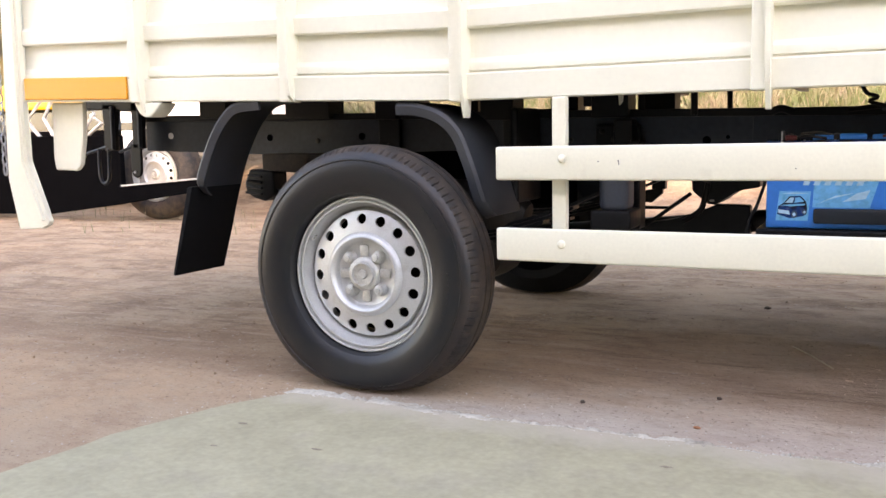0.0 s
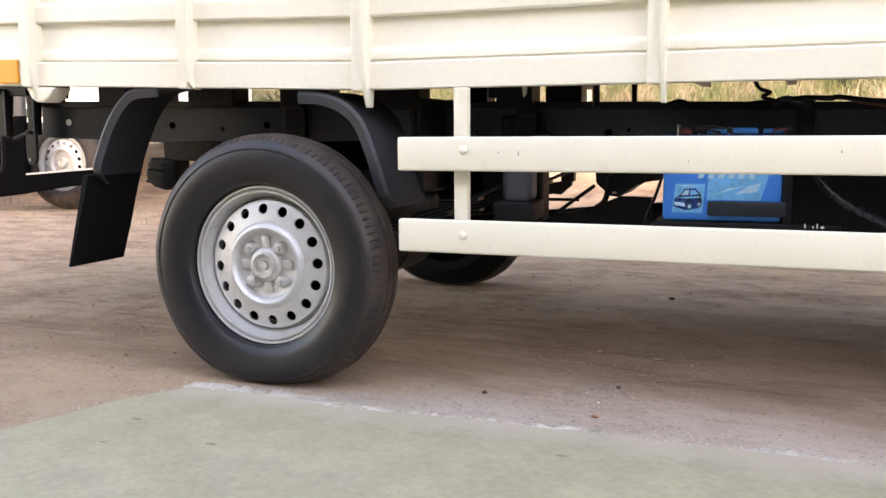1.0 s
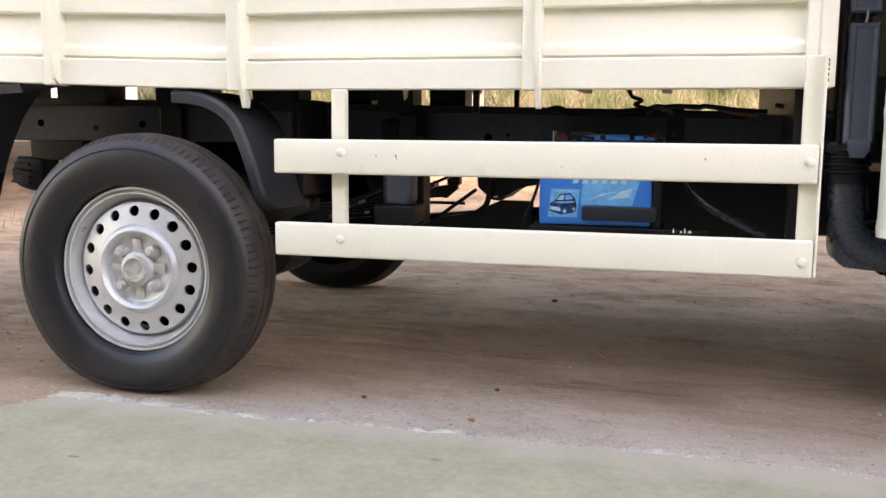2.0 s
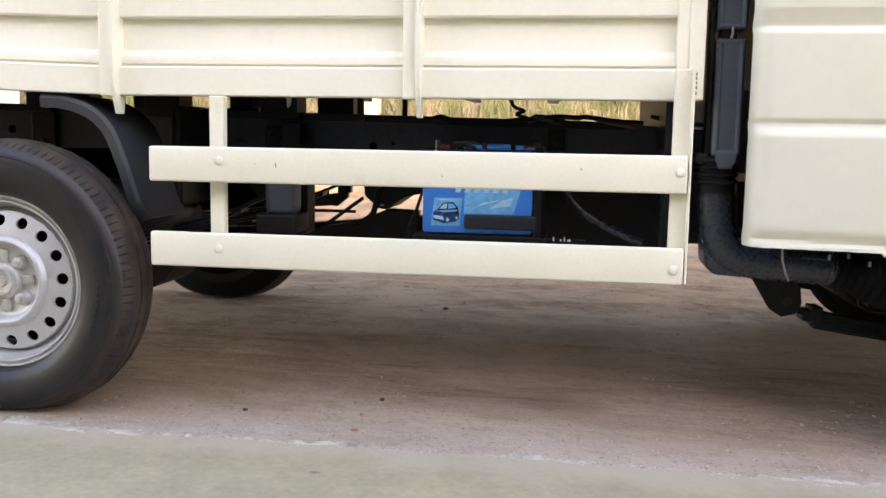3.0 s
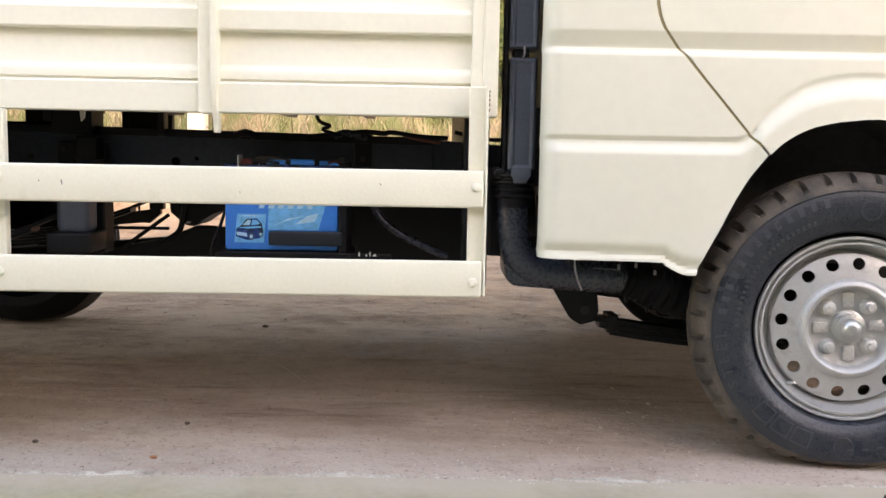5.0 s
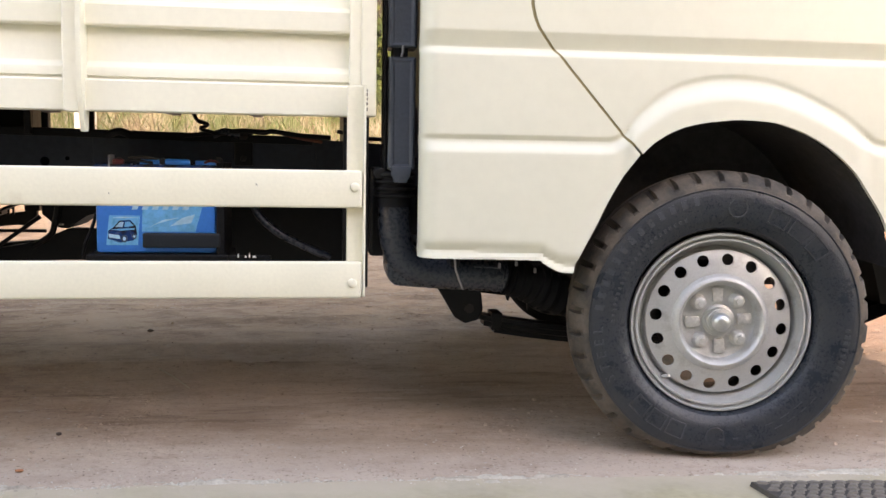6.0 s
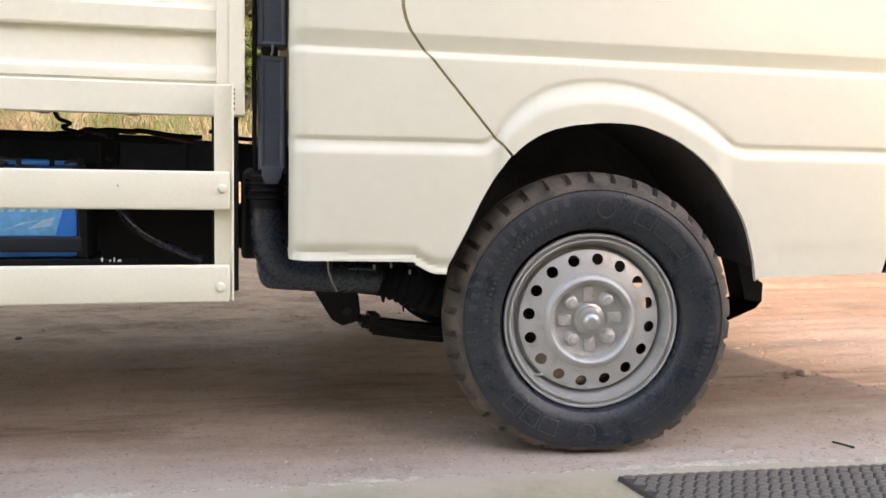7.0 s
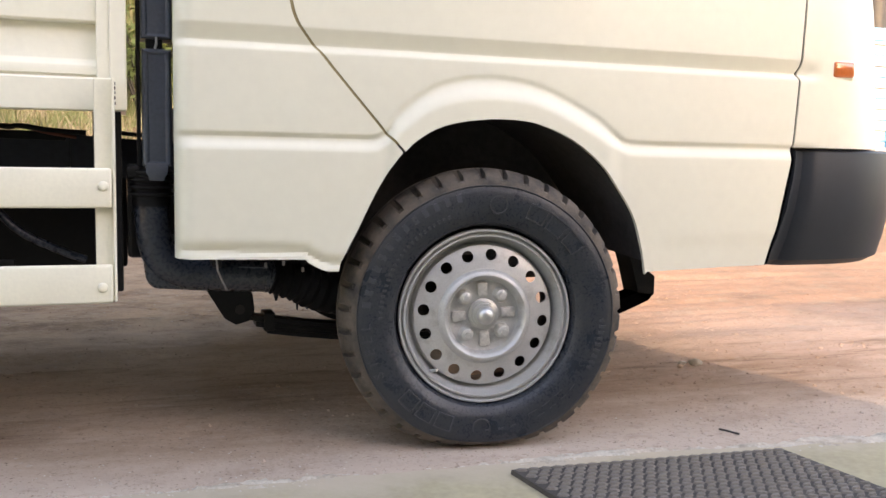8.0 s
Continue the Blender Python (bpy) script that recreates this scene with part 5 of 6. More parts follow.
# canister by the frame
bm = bmesh.new()
box(bm, 0.568, 0.652, 0.30, 0.40, 0.496, 0.66, 0.026, 5)
part("canister", bm, CAN, chassis, "slate grey plastic canister in a black holder", smooth=40)
bm = bmesh.new()
box(bm, 0.549, 0.664, 0.288, 0.42, 0.452, 0.506, 0.008, 3)
part("canister_base", bm, BLACK, chassis, smooth=40)
bm = bmesh.new()
box(bm, 0.628, 0.658, 0.42, 0.50, 0.44, 0.70, 0.005)
box(bm, 0.575, 0.632, 0.44, 0.50, 0.50, 0.76, 0.005)
part("canister_bracket", bm, BLACK, chassis)
# silencer and rods under the bed
bm = bmesh.new()
tube(bm, [(-0.02, 0.46, 0.50), (0.0, 0.46, 0.50), (0.24, 0.46, 0.49), (0.30, 0.46, 0.47)], [0.04, 0.085, 0.085, 0.04], 18)
part("silencer", bm, GRIME, chassis, "dusty grey silencer", smooth=40)
linkage = [
    ("stay_rod", [(0.595, 0.75, 0.417), (0.744, 0.75, 0.526)], 0.0065),
    ("stay_rod", [(0.256, 1.70, 0.402), (0.486, 1.70, 0.402)], 0.007),
    ("brake_hose", [(1.012, 0.33, 0.60), (1.008, 0.33, 0.576), (0.991, 0.33, 0.522), (0.976, 0.33, 0.488), (0.966, 0.33, 0.450)], 0.0045)]
for name, pts, r in linkage:
    bm = bmesh.new()
    tube(bm, smooth_line(pts, 4), r, 8)
    part(name, bm, BLACK, chassis, smooth=60)
bm = bmesh.new()
tube(bm, smooth_line([(0.72, 0.75, 0.436), (0.747, 0.75, 0.452), (0.775, 0.75, 0.475), (0.786, 0.75, 0.509), (0.796, 0.75, 0.56)], 4), 0.0095, 8)
part("bent_arm", bm, BLACK, chassis, smooth=60)
# gearbox tail, sagging between the rails
bm = bmesh.new()
prism(bm, [(0.74, 0.60), (0.95, 0.60), (0.95, 0.545), (0.874, 0.535), (0.846, 0.509), (0.819, 0.489), (0.791, 0.492), (0.773, 0.509), (0.745, 0.532)], 0.76, 0.98, 0.006)
part("gearbox_tail", bm, BLACK, chassis)
bm = bmesh.new()
box(bm, 0.809, 0.822, 0.70, 0.712, 0.504, 0.510, 0.002)
part("joint_pin", bm, GREYMETAL, chassis)
# lower beam that runs up to the battery carrier
bm = bmesh.new()
prism(bm, [(0.45, 0.392), (0.92, 0.392), (0.92, 0.487), (0.816, 0.489), (0.777, 0.472), (0.738, 0.452), (0.683, 0.440), (0.612, 0.428), (0.574, 0.414), (0.45, 0.404)], 0.78, 0.83, 0.004)
part("lower_beam", bm, BLACK, chassis)
# guard on the far side with a bolted tab
bm = bmesh.new()
prism(bm, [(0.15, 0.444), (0.258, 0.458), (0.452, 0.487), (0.451, 0.462), (0.422, 0.439), (0.404, 0.422), (0.364, 0.427), (0.256, 0.413), (0.15, 0.40)], 1.70, 1.73, 0.003)
part("far_beam", bm, BLACK, chassis)
bm = bmesh.new()
box(bm, 0.344, 0.351, 1.69, 1.70, 0.465, 0.496, 0.001)
box(bm, 0.362, 0.369, 1.69, 1.70, 0.465, 0.496, 0.001)
box(bm, 0.344, 0.369, 1.691, 1.699, 0.488, 0.497, 0.001)
part("far_tab", bm, BLACK, chassis)
bm = bmesh.new()
box(bm, 0.405, 0.463, 1.70, 1.74, 0.481, 0.62, 0.003)
part("far_bracket", bm, BLACK, chassis)
# black panel added to close the bright view behind the tray
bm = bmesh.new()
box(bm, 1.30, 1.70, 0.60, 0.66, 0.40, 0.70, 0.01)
part("closing_panel", bm, BLACK, chassis, "black panel that closes the view behind the tray")
# cables along the frame
for pts, r in (([(1.0, 0.5, 0.768), (1.03, 0.49, 0.778), (1.06, 0.5, 0.768)], 0.011), ([(1.20, 0.5, 0.770), (1.26, 0.49, 0.776), (1.30, 0.48, 0.778), (1.36, 0.48, 0.786), (1.42, 0.48, 0.782), (1.44, 0.48, 0.786), (1.52, 0.49, 0.776), (1.60, 0.5, 0.772)], 0.007), ([(1.28, 0.49, 0.772), (1.31, 0.48, 0.783), (1.35, 0.49, 0.775)], 0.010),
               ([(1.22, 0.47, 0.855), (1.235, 0.45, 0.825), (1.245, 0.45, 0.81), (1.27, 0.455, 0.80), (1.25, 0.46, 0.79), (1.285, 0.47, 0.778)], 0.0055), ([(1.17, 0.47, 0.87), (1.175, 0.46, 0.835)], 0.006), ([(1.37, 0.42, 0.64), (1.40, 0.38, 0.575), (1.455, 0.36, 0.52), (1.54, 0.36, 0.475), (1.60, 0.37, 0.45)], 0.010), ([(1.62, 0.5, 0.79), (1.70, 0.48, 0.772), (1.80, 0.46, 0.77)], 0.006)):
    bm = bmesh.new()
    tube(bm, smooth_line(pts, 6), r, 8)
    part("cable", bm, BLACK if r != 0.010 else DUCT, chassis, smooth=60)

bm = bmesh.new()
tube(bm, smooth_line([(1.36, 0.49, 0.789), (1.386, 0.49, 0.788), (1.45, 0.49, 0.784), (1.506, 0.49, 0.770), (1.577, 0.49, 0.759)], 5), 0.0045, 8)
part("pipe", bm, RUST, chassis, "thin rusty red pipe", smooth=60)

# ---- battery ----
battery = new("battery")
battery.parent = truck
battery["label"] = "bright blue vehicle battery in a black tray"
bm = bmesh.new()
box(bm, 1.022, 1.312, 0.250, 0.415, 0.472, 0.668, 0.007, 2)
part("case", bm, BLUE, battery, smooth=40)
bm = bmesh.new()
box(bm, 1.018, 1.316, 0.246, 0.419, 0.670, 0.694, 0.006, 2)
part("lid", bm, NAVY, battery, "dark navy battery lid", smooth=40)
bm = bmesh.new()
tube(bm, [(1.190, 0.256, 0.700), (1.194, 0.256, 0.700), (1.246, 0.256, 0.699), (1.250, 0.256, 0.699)], [0.006, 0.0085, 0.0085, 0.006], 12)
part("carry_handle", bm, BLUE, battery, smooth=50)
for x0, x1 in ((1.128, 1.176), (1.262, 1.312)):
    bm = bmesh.new()
    box(bm, x0, x1, 0.256, 0.275, 0.690, 0.705, 0.003)
    part("lid_ridge", bm, BLUE, battery)
for x, z in ((1.075, 0.700), (1.182, 0.700), (1.318, 0.704)):
    bm = bmesh.new()
    rings = lathe(bm, [(0.008, -0.010), (0.010, 0.010)], 12, c=(x, 0.268, z))
    disc_cap(bm, rings[0])
    disc_cap(bm, rings[1])
    part("terminal", bm, GRIME, battery, smooth=50)
bm = bmesh.new()
box(bm, 1.063, 1.092, 0.246, 0.262, 0.692, 0.706, 0.005, 2)
part("terminal_cover", bm, RED, battery, "dull red terminal cover", smooth=40)
bm = bmesh.new()
box(bm, 1.055, 1.059, 0.244, 0.30, 0.680, 0.716, 0.001)
part("lid_clip", bm, GREYMETAL, battery)
for pts, m in (([(1.09, 0.258, 0.698), (1.11, 0.254, 0.704), (1.135, 0.252, 0.701), (1.16, 0.256, 0.697)], GRIME), ([(1.10, 0.262, 0.708), (1.14, 0.258, 0.711), (1.175, 0.262, 0.704)], DUSTY), ([(1.285, 0.258, 0.699), (1.30, 0.255, 0.704), (1.322, 0.262, 0.700)], RED)):
    bm = bmesh.new()
    tube(bm, smooth_line(pts, 5), 0.0035, 8)
    part("battery_cable", bm, m, battery, smooth=60)
bm = bmesh.new()
box(bm, 1.135, 1.325, 0.236, 0.248, 0.486, 0.524, 0.006, 3)
part("hold_down_strap", bm, PLASTIC, battery, smooth=40)
bm = bmesh.new()
box(bm, 1.00, 1.345, 0.235, 0.43, 0.446, 0.470, 0.004)
part("tray", bm, BLACK, battery)
bm = bmesh.new()
box(bm, 1.315, 1.335, 0.24, 0.43, 0.470, 0.70, 0.003)
part("tray_side", bm, BLACK, battery)
# printed label: a car-like shape, slanted bars and pale swooshes


def print_on(pts, layer, material, name="label_mark"):
    """A flat print on the battery's face; higher layers lie over lower ones."""
    y = 0.2498 - 0.0007 * layer
    part(name, prism(bmesh.new(), pts, y - 0.0006, y), material, battery)


print_on([(1.132, 0.526), (1.262, 0.526), (1.286, 0.612), (1.136, 0.612)], 0, LABEL_BLUE, "label_field")
print_on([(1.046, 0.492), (1.122, 0.492), (1.128, 0.566), (1.054, 0.566)], 0, LABEL_BLUE, "label_field")
# bonnet, roof, windows and wheels of the small printed car
print_on([(1.050, 0.508), (1.052, 0.528), (1.066, 0.538), (1.078, 0.553), (1.104, 0.555), (1.117, 0.541), (1.121, 0.520), (1.112, 0.504), (1.080, 0.498)], 1, NAVY)
print_on([(1.068, 0.537), (1.080, 0.550), (1.089, 0.550), (1.086, 0.537)], 2, LABEL_PALE)
print_on([(1.090, 0.537), (1.092, 0.550), (1.103, 0.551), (1.113, 0.540)], 2, LABEL_BLUE)
print_on([(1.052, 0.520), (1.078, 0.517), (1.080, 0.507), (1.053, 0.511)], 2, LABEL_PALE)
print_on([(1.055, 0.531), (1.082, 0.533), (1.115, 0.535), (1.115, 0.531), (1.082, 0.528)], 2, LABEL_BLUE)
for x, z, r in ((1.090, 0.508, 0.0095), (1.114, 0.514, 0.007)):
    print_on([(x + 0.8 * r * math.cos(a), z + r * math.sin(a)) for a in np.linspace(0, 6.283, 13)[:-1]], 3, LABEL_DARK)
    print_on([(x + 0.4 * r * math.cos(a), z + 0.5 * r * math.sin(a)) for a in np.linspace(0, 6.283, 13)[:-1]], 4, LABEL_PALE)
for k in range(6):
    x = 1.108 + k * 0.0245
    print_on([(x, 0.581), (x + 0.014, 0.581), (x + 0.020, 0.596), (x + 0.006, 0.596)], 2, LABEL_PALE, "label_bar")
print_on([(1.200, 0.540), (1.252, 0.548), (1.262, 0.570), (1.232, 0.562)], 1, LABEL_PALE)
print_on([(1.140, 0.533), (1.185, 0.556), (1.225, 0.562), (1.170, 0.546)], 1, LABEL_PALE)
print_on([(1.140, 0.604), (1.19, 0.600), (1.25, 0.606), (1.19, 0.608)], 1, LABEL_PALE)
print_on([(1.060, 0.560), (1.085, 0.563), (1.125, 0.561), (1.09, 0.559)], 1, LABEL_PALE)

# small white tags on the dark bracket
for x, w, h in ((1.366, 0.004, 0.011), (1.384, 0.005, 0.006), (1.394, 0.004, 0.012), (1.403, 0.010, 0.006)):
    bm = bmesh.new()
    prism(bm, [(x, 0.462), (x + w, 0.462), (x + 0.7 * w, 0.462 + h), (x + 0.1 * w, 0.460 + h)], 0.238, 0.245)
    part("white_tag", bm, WHITE, battery)
bm = bmesh.new()
box(bm, 1.34, 1.45, 0.243, 0.25, 0.444, 0.468, 0.003)
part("tray_lug", bm, BLACK, battery)

# a thin stanchion on the far side of the bed
bm = bmesh.new()
box(bm, 0.475, 0.507, 1.69, 1.73, 0.62, 0.90, 0.004)
part("bed_stanchion", bm, BLACK, chassis)

# ---- side guard ----
guard = new("side_guard")
guard.parent = truck
for z0, z1 in ((0.604, 0.690), (0.395, 0.480)):
    bm = bmesh.new()
    box(bm, 0.382, 1.669, 0.0, 0.022, z0, z1, 0.006, 3)
    part("guard_rail", bm, RAIL_PAINT, guard, "cream painted steel guard rail with small scratches", smooth=40)
bm = bmesh.new()
box(bm, 0.520, 0.558, 0.046, 0.072, 0.40, 0.8145, 0.004)
box(bm, 0.535, 0.590, 0.022, 0.047, 0.63, 0.67, 0.002)
box(bm, 0.535, 0.590, 0.022, 0.047, 0.42, 0.46, 0.002)
part("guard_post", bm, RAIL_PAINT, guard)
bm = bmesh.new()
box(bm, 1.634, 1.674, 0.023, 0.040, 0.398, 0.884, 0.003)
box(bm, 1.671, 1.677, 0.003, 0.075, 0.398, 0.884, 0.002)
part("guard_post", bm, RAIL_PAINT, guard)
for k, z in enumerate((0.826, 0.838, 0.849, 0.859, 0.868)):
    bm = bmesh.new()
    box(bm, 1.6775 - 0.001 * (k % 2), 1.6795, 0.004, 0.010, z, z + 0.007, 0.001)
    part("weld_bead", bm, DUSTY, guard)
for x, z in ((0.563, 0.658), (0.560, 0.442), (1.652, 0.652), (1.647, 0.431)):
    bolt(guard, x, -0.0005, z)
for x, z, h in ((0.706, 0.648, 0.0065), (0.655, 0.651, 0.0018), (1.431, 0.655, 0.0028), (1.11, 0.632, 0.0015)):
    bm = bmesh.new()
    prism(bm, [(x - 0.0022, z + h), (x + 0.0006, z + 0.8 * h), (x + 0.0016, z - 0.5 * h), (x + 0.0006, z - h), (x - 0.0004, z)], -0.0009, 0.001)
    part("paint_nick", bm, GRIME, guard)


# ---- rear mudguards ----
def mudguard(pts, name, face=0.090, y1=0.325, lip=0.036, label=""):
    """A curved strip with a lip along its outer edge, inside of pts."""
    line = smooth_line(pts, 8)
    bm = bmesh.new()
    rows = []
    for i, (x, z) in enumerate(line):
        xa, za = line[max(0, i - 1)]
        xb, zb = line[min(len(line) - 1, i + 1)]
        t = Vector((xb - xa, zb - za)).normalized()
        nx, nz = -t.y, t.x
        cx, cz = -0.03 - x, 0.335 - z
        if nx * cx + nz * cz < 0:
            nx, nz = -nx, -nz
        end = max(0.0, (i - len(line) + 7) / 6)
        y0 = face + 0.05 * end ** 2.5
        sec = [(lip, y0 + 0.012), (lip, y0 + 0.002), (0.012, y0 - 0.002), (0.003, y0 + 0.004), (0.0, y0 + 0.016), (0.0, y1), (0.008, y1), (0.008, y0 + 0.020), (0.012, y0 + 0.012)]
        rows.append([bm.verts.new((x + nx * d, y, z + nz * d)) for d, y in sec])
    m = len(rows[0])
    for a, b in zip(rows, rows[1:]):
        for k in range(m):
            bm.faces.new((a[k], b[k], b[(k + 1) % m], a[(k + 1) % m]))
    bm.faces.new(rows[0])
    bm.faces.new(rows[-1][::-1])
    return part(name, bm, GUARD, truck, label, smooth=40)


front_guard = mudguard([(0.045, 0.818), (0.11, 0.814), (0.185, 0.790), (0.242, 0.740), (0.278, 0.66), (0.305, 0.58), (0.330, 0.50)], "mudguard", label="black plastic front half of the rear mudguard")
rear_guard = mudguard([(-0.43, 0.846), (-0.52, 0.838), (-0.572, 0.806), (-0.625, 0.740), (-0.675, 0.64), (-0.705, 0.556)], "mudguard", label="black plastic rear half of the rear mudguard")
bm = bmesh.new()
prism(bm, [(-0.690, 0.575), (-0.712, 0.575), (-0.752, 0.42), (-0.790, 0.286), (-0.780, 0.284), (-0.738, 0.42)][::-1], 0.078, 0.325, 0.003)
part("mud_flap", bm, FLAP, rear_guard, "black rubber mud flap")
bm = bmesh.new()
box(bm, 0.30, 0.325, 0.31, 0.52, 0.52, 0.80, 0.01)
part("guard_bracket", bm, BLACK, front_guard)

# ---- air intake ----
def duct_shell(bm, x0, x1, z0, z1):
    """A box duct whose front is a chamfered frame round a sunk panel."""
    rings = []
    for inset, y in ((0.004, 0.208), (0.0, 0.204), (0.0, 0.128), (0.0055, 0.122), (0.010, 0.1225), (0.0150, 0.1258)):
        rings.append([bm.verts.new((x, y, z)) for x, z in ((x0 + inset, z0 + inset * 0.8), (x1 - inset, z0 + inset * 0.8), (x1 - inset, z1 - inset * 0.9), (x0 + inset, z1 - inset * 0.9))])
    for a, b in zip(rings, rings[1:]):
        for k in range(4):
            bm.faces.new((a[k], a[(k + 1) % 4], b[(k + 1) % 4], b[k]))
    bm.faces.new(rings[-1])
    bm.faces.new(rings[0][::-1])
    bmesh.ops.recalc_face_normals(bm, faces=bm.faces)


intake = new("air_intake")
intake.parent = truck
bm = bmesh.new()
duct_shell(bm, 1.736, 1.801, 0.693, 0.962)
part("duct", bm, PALE_DUCT, intake, "slate grey plastic air duct with a sunk panel", smooth=25)
bm = bmesh.new()
duct_shell(bm, 1.734, 1.803, 0.984, 1.55)
part("duct", bm, PALE_DUCT, intake, smooth=25)
bm = bmesh.new()
box(bm, 1.745, 1.782, 0.135, 0.195, 0.95, 0.99, 0.004)
part("duct_joint", bm, BLACK, intake)
bm = bmesh.new()
tube(bm, [(1.765, 0.121, 0.962), (1.768, 0.118, 0.972), (1.768, 0.119, 0.988)], 0.003, 6)
part("clip", bm, GREYMETAL, intake)
bm = bmesh.new()
prof = []
for k in range(4):
    z = 0.686 - k * 0.017
    prof += [(0.044, z), (0.051, z - 0.005), (0.051, z - 0.009), (0.044, z - 0.013)]
rings = []
for r, z in [(0.03, 0.690)] + prof + [(0.044, 0.60)]:
    rings.append([bm.verts.new((1.755 + r * math.cos(a), 0.165 + r * math.sin(a), z)) for a in np.linspace(0, 2 * math.pi, 33)[:-1]])
for a, b in zip(rings, rings[1:]):
    for k in range(32):
        bm.faces.new((a[k], a[(k + 1) % 32], b[(k + 1) % 32], b[k]))
part("bellows", bm, BLACK, intake, "black ribbed rubber bellows", smooth=30)
bm = bmesh.new()
tube(bm, smooth_line([(1.755, 0.165, 0.61), (1.757, 0.165, 0.54), (1.775, 0.165, 0.475), (1.825, 0.165, 0.440), (1.90, 0.165, 0.432), (2.04, 0.17, 0.424)], 6), 0.040, 20)
part("elbow", bm, DUCT, intake, "black plastic intake elbow", smooth=50)
bm = bmesh.new()
prism(bm, [(1.735, 0.50), (1.738, 0.425), (1.755, 0.402), (1.84, 0.396), (1.875, 0.415), (1.88, 0.46), (1.80, 0.50)], 0.15, 0.30, 0.012)
part("resonator", bm, DUCT, intake, smooth=40)
# jagged rubber boot sloping down from the hose's end
bm = bmesh.new()
line = smooth_line([(2.03, 0.170, 0.424), (2.06, 0.170, 0.417), (2.105, 0.172, 0.405), (2.15, 0.178, 0.386), (2.22, 0.190, 0.366), (2.27, 0.20, 0.355)], 9)
tube(bm, line, [0.038 + 0.012 * min(1.0, k / 24) + (0.004, 0.001, -0.003, 0.001)[k % 4] for k in range(len(line))], 20)
part("boot", bm, FLAP, intake, "black ribbed rubber boot", smooth=25)
for x, z, w in ((1.973, 0.429, 0.004), (2.020, 0.425, 0.010)):
    bm = bmesh.new()
    tube(bm, [(x, 0.167, z), (x + w, 0.167, z - 0.0005)], 0.0412, 20)
    part("hose_clamp", bm, DUCT, intake, smooth=50)
# moulded ridge along the hose, and the turned-down tails of two clamps
bm = bmesh.new()
tube(bm, [(1.955, 0.134, 0.453), (2.028, 0.137, 0.449)], 0.0022, 6)
part("hose_ridge", bm, PALE_DUCT, intake, smooth=50)
for x, z0, z1, w in ((2.049, 0.362, 0.376, 0.006), (2.102, 0.337, 0.362, 0.0035)):
    bm = bmesh.new()
    prism(bm, [(x - w, z1), (x + w, z1), (x + 0.35 * w, z0), (x - 0.35 * w, z0)], 0.165, 0.175)
    part("clamp_tail", bm, BLACK, intake)
bm = bmesh.new()
tube(bm, [(1.892, 0.045, 0.488), (1.897, 0.06, 0.455), (1.910, 0.085, 0.425), (1.922, 0.10, 0.402)], 0.0026, 8)
part("tie_rod", bm, GREYMETAL, intake, "thin pale tie wire")
bm = bmesh.new()
box(bm, 1.80, 1.93, 0.30, 0.52, 0.40, 0.50, 0.01)
part("intake_mount", bm, BLACK, intake)


# dark steel strip that carries the duct
bm = bmesh.new()
box(bm, 1.7235, 1.733, 0.150, 0.206, 0.66, 1.55, 0.002)
part("duct_bracket", bm, BLACK, intake)
# tapered lower end of the duct and the stub of a small hose beside it
bm = bmesh.new()
prism(bm, [(1.739, 0.700), (1.797, 0.700), (1.786, 0.680), (1.783, 0.660), (1.748, 0.660), (1.746, 0.680)], 0.111, 0.200, 0.004)
part("duct_end", bm, PALE_DUCT, intake, smooth=40)
bm = bmesh.new()
prism(bm, [(1.716 + 0.017 * math.cos(a), 0.682 + 0.014 * math.sin(a)) for a in np.linspace(0, 6.283, 17)[:-1]], 0.130, 0.165, 0.004)
part("hose_stub", bm, BLACK, intake, smooth=50)
# clamp screws along the hose
for x, z in ((2.018, 0.457), (2.061, 0.461), (2.109, 0.444)):
    bm = bmesh.new()
    box(bm, x - 0.003, x + 0.003, 0.126, 0.136, z - 0.006, z + 0.006, 0.0015)
    part("clamp_screw", bm, GREYMETAL, intake)


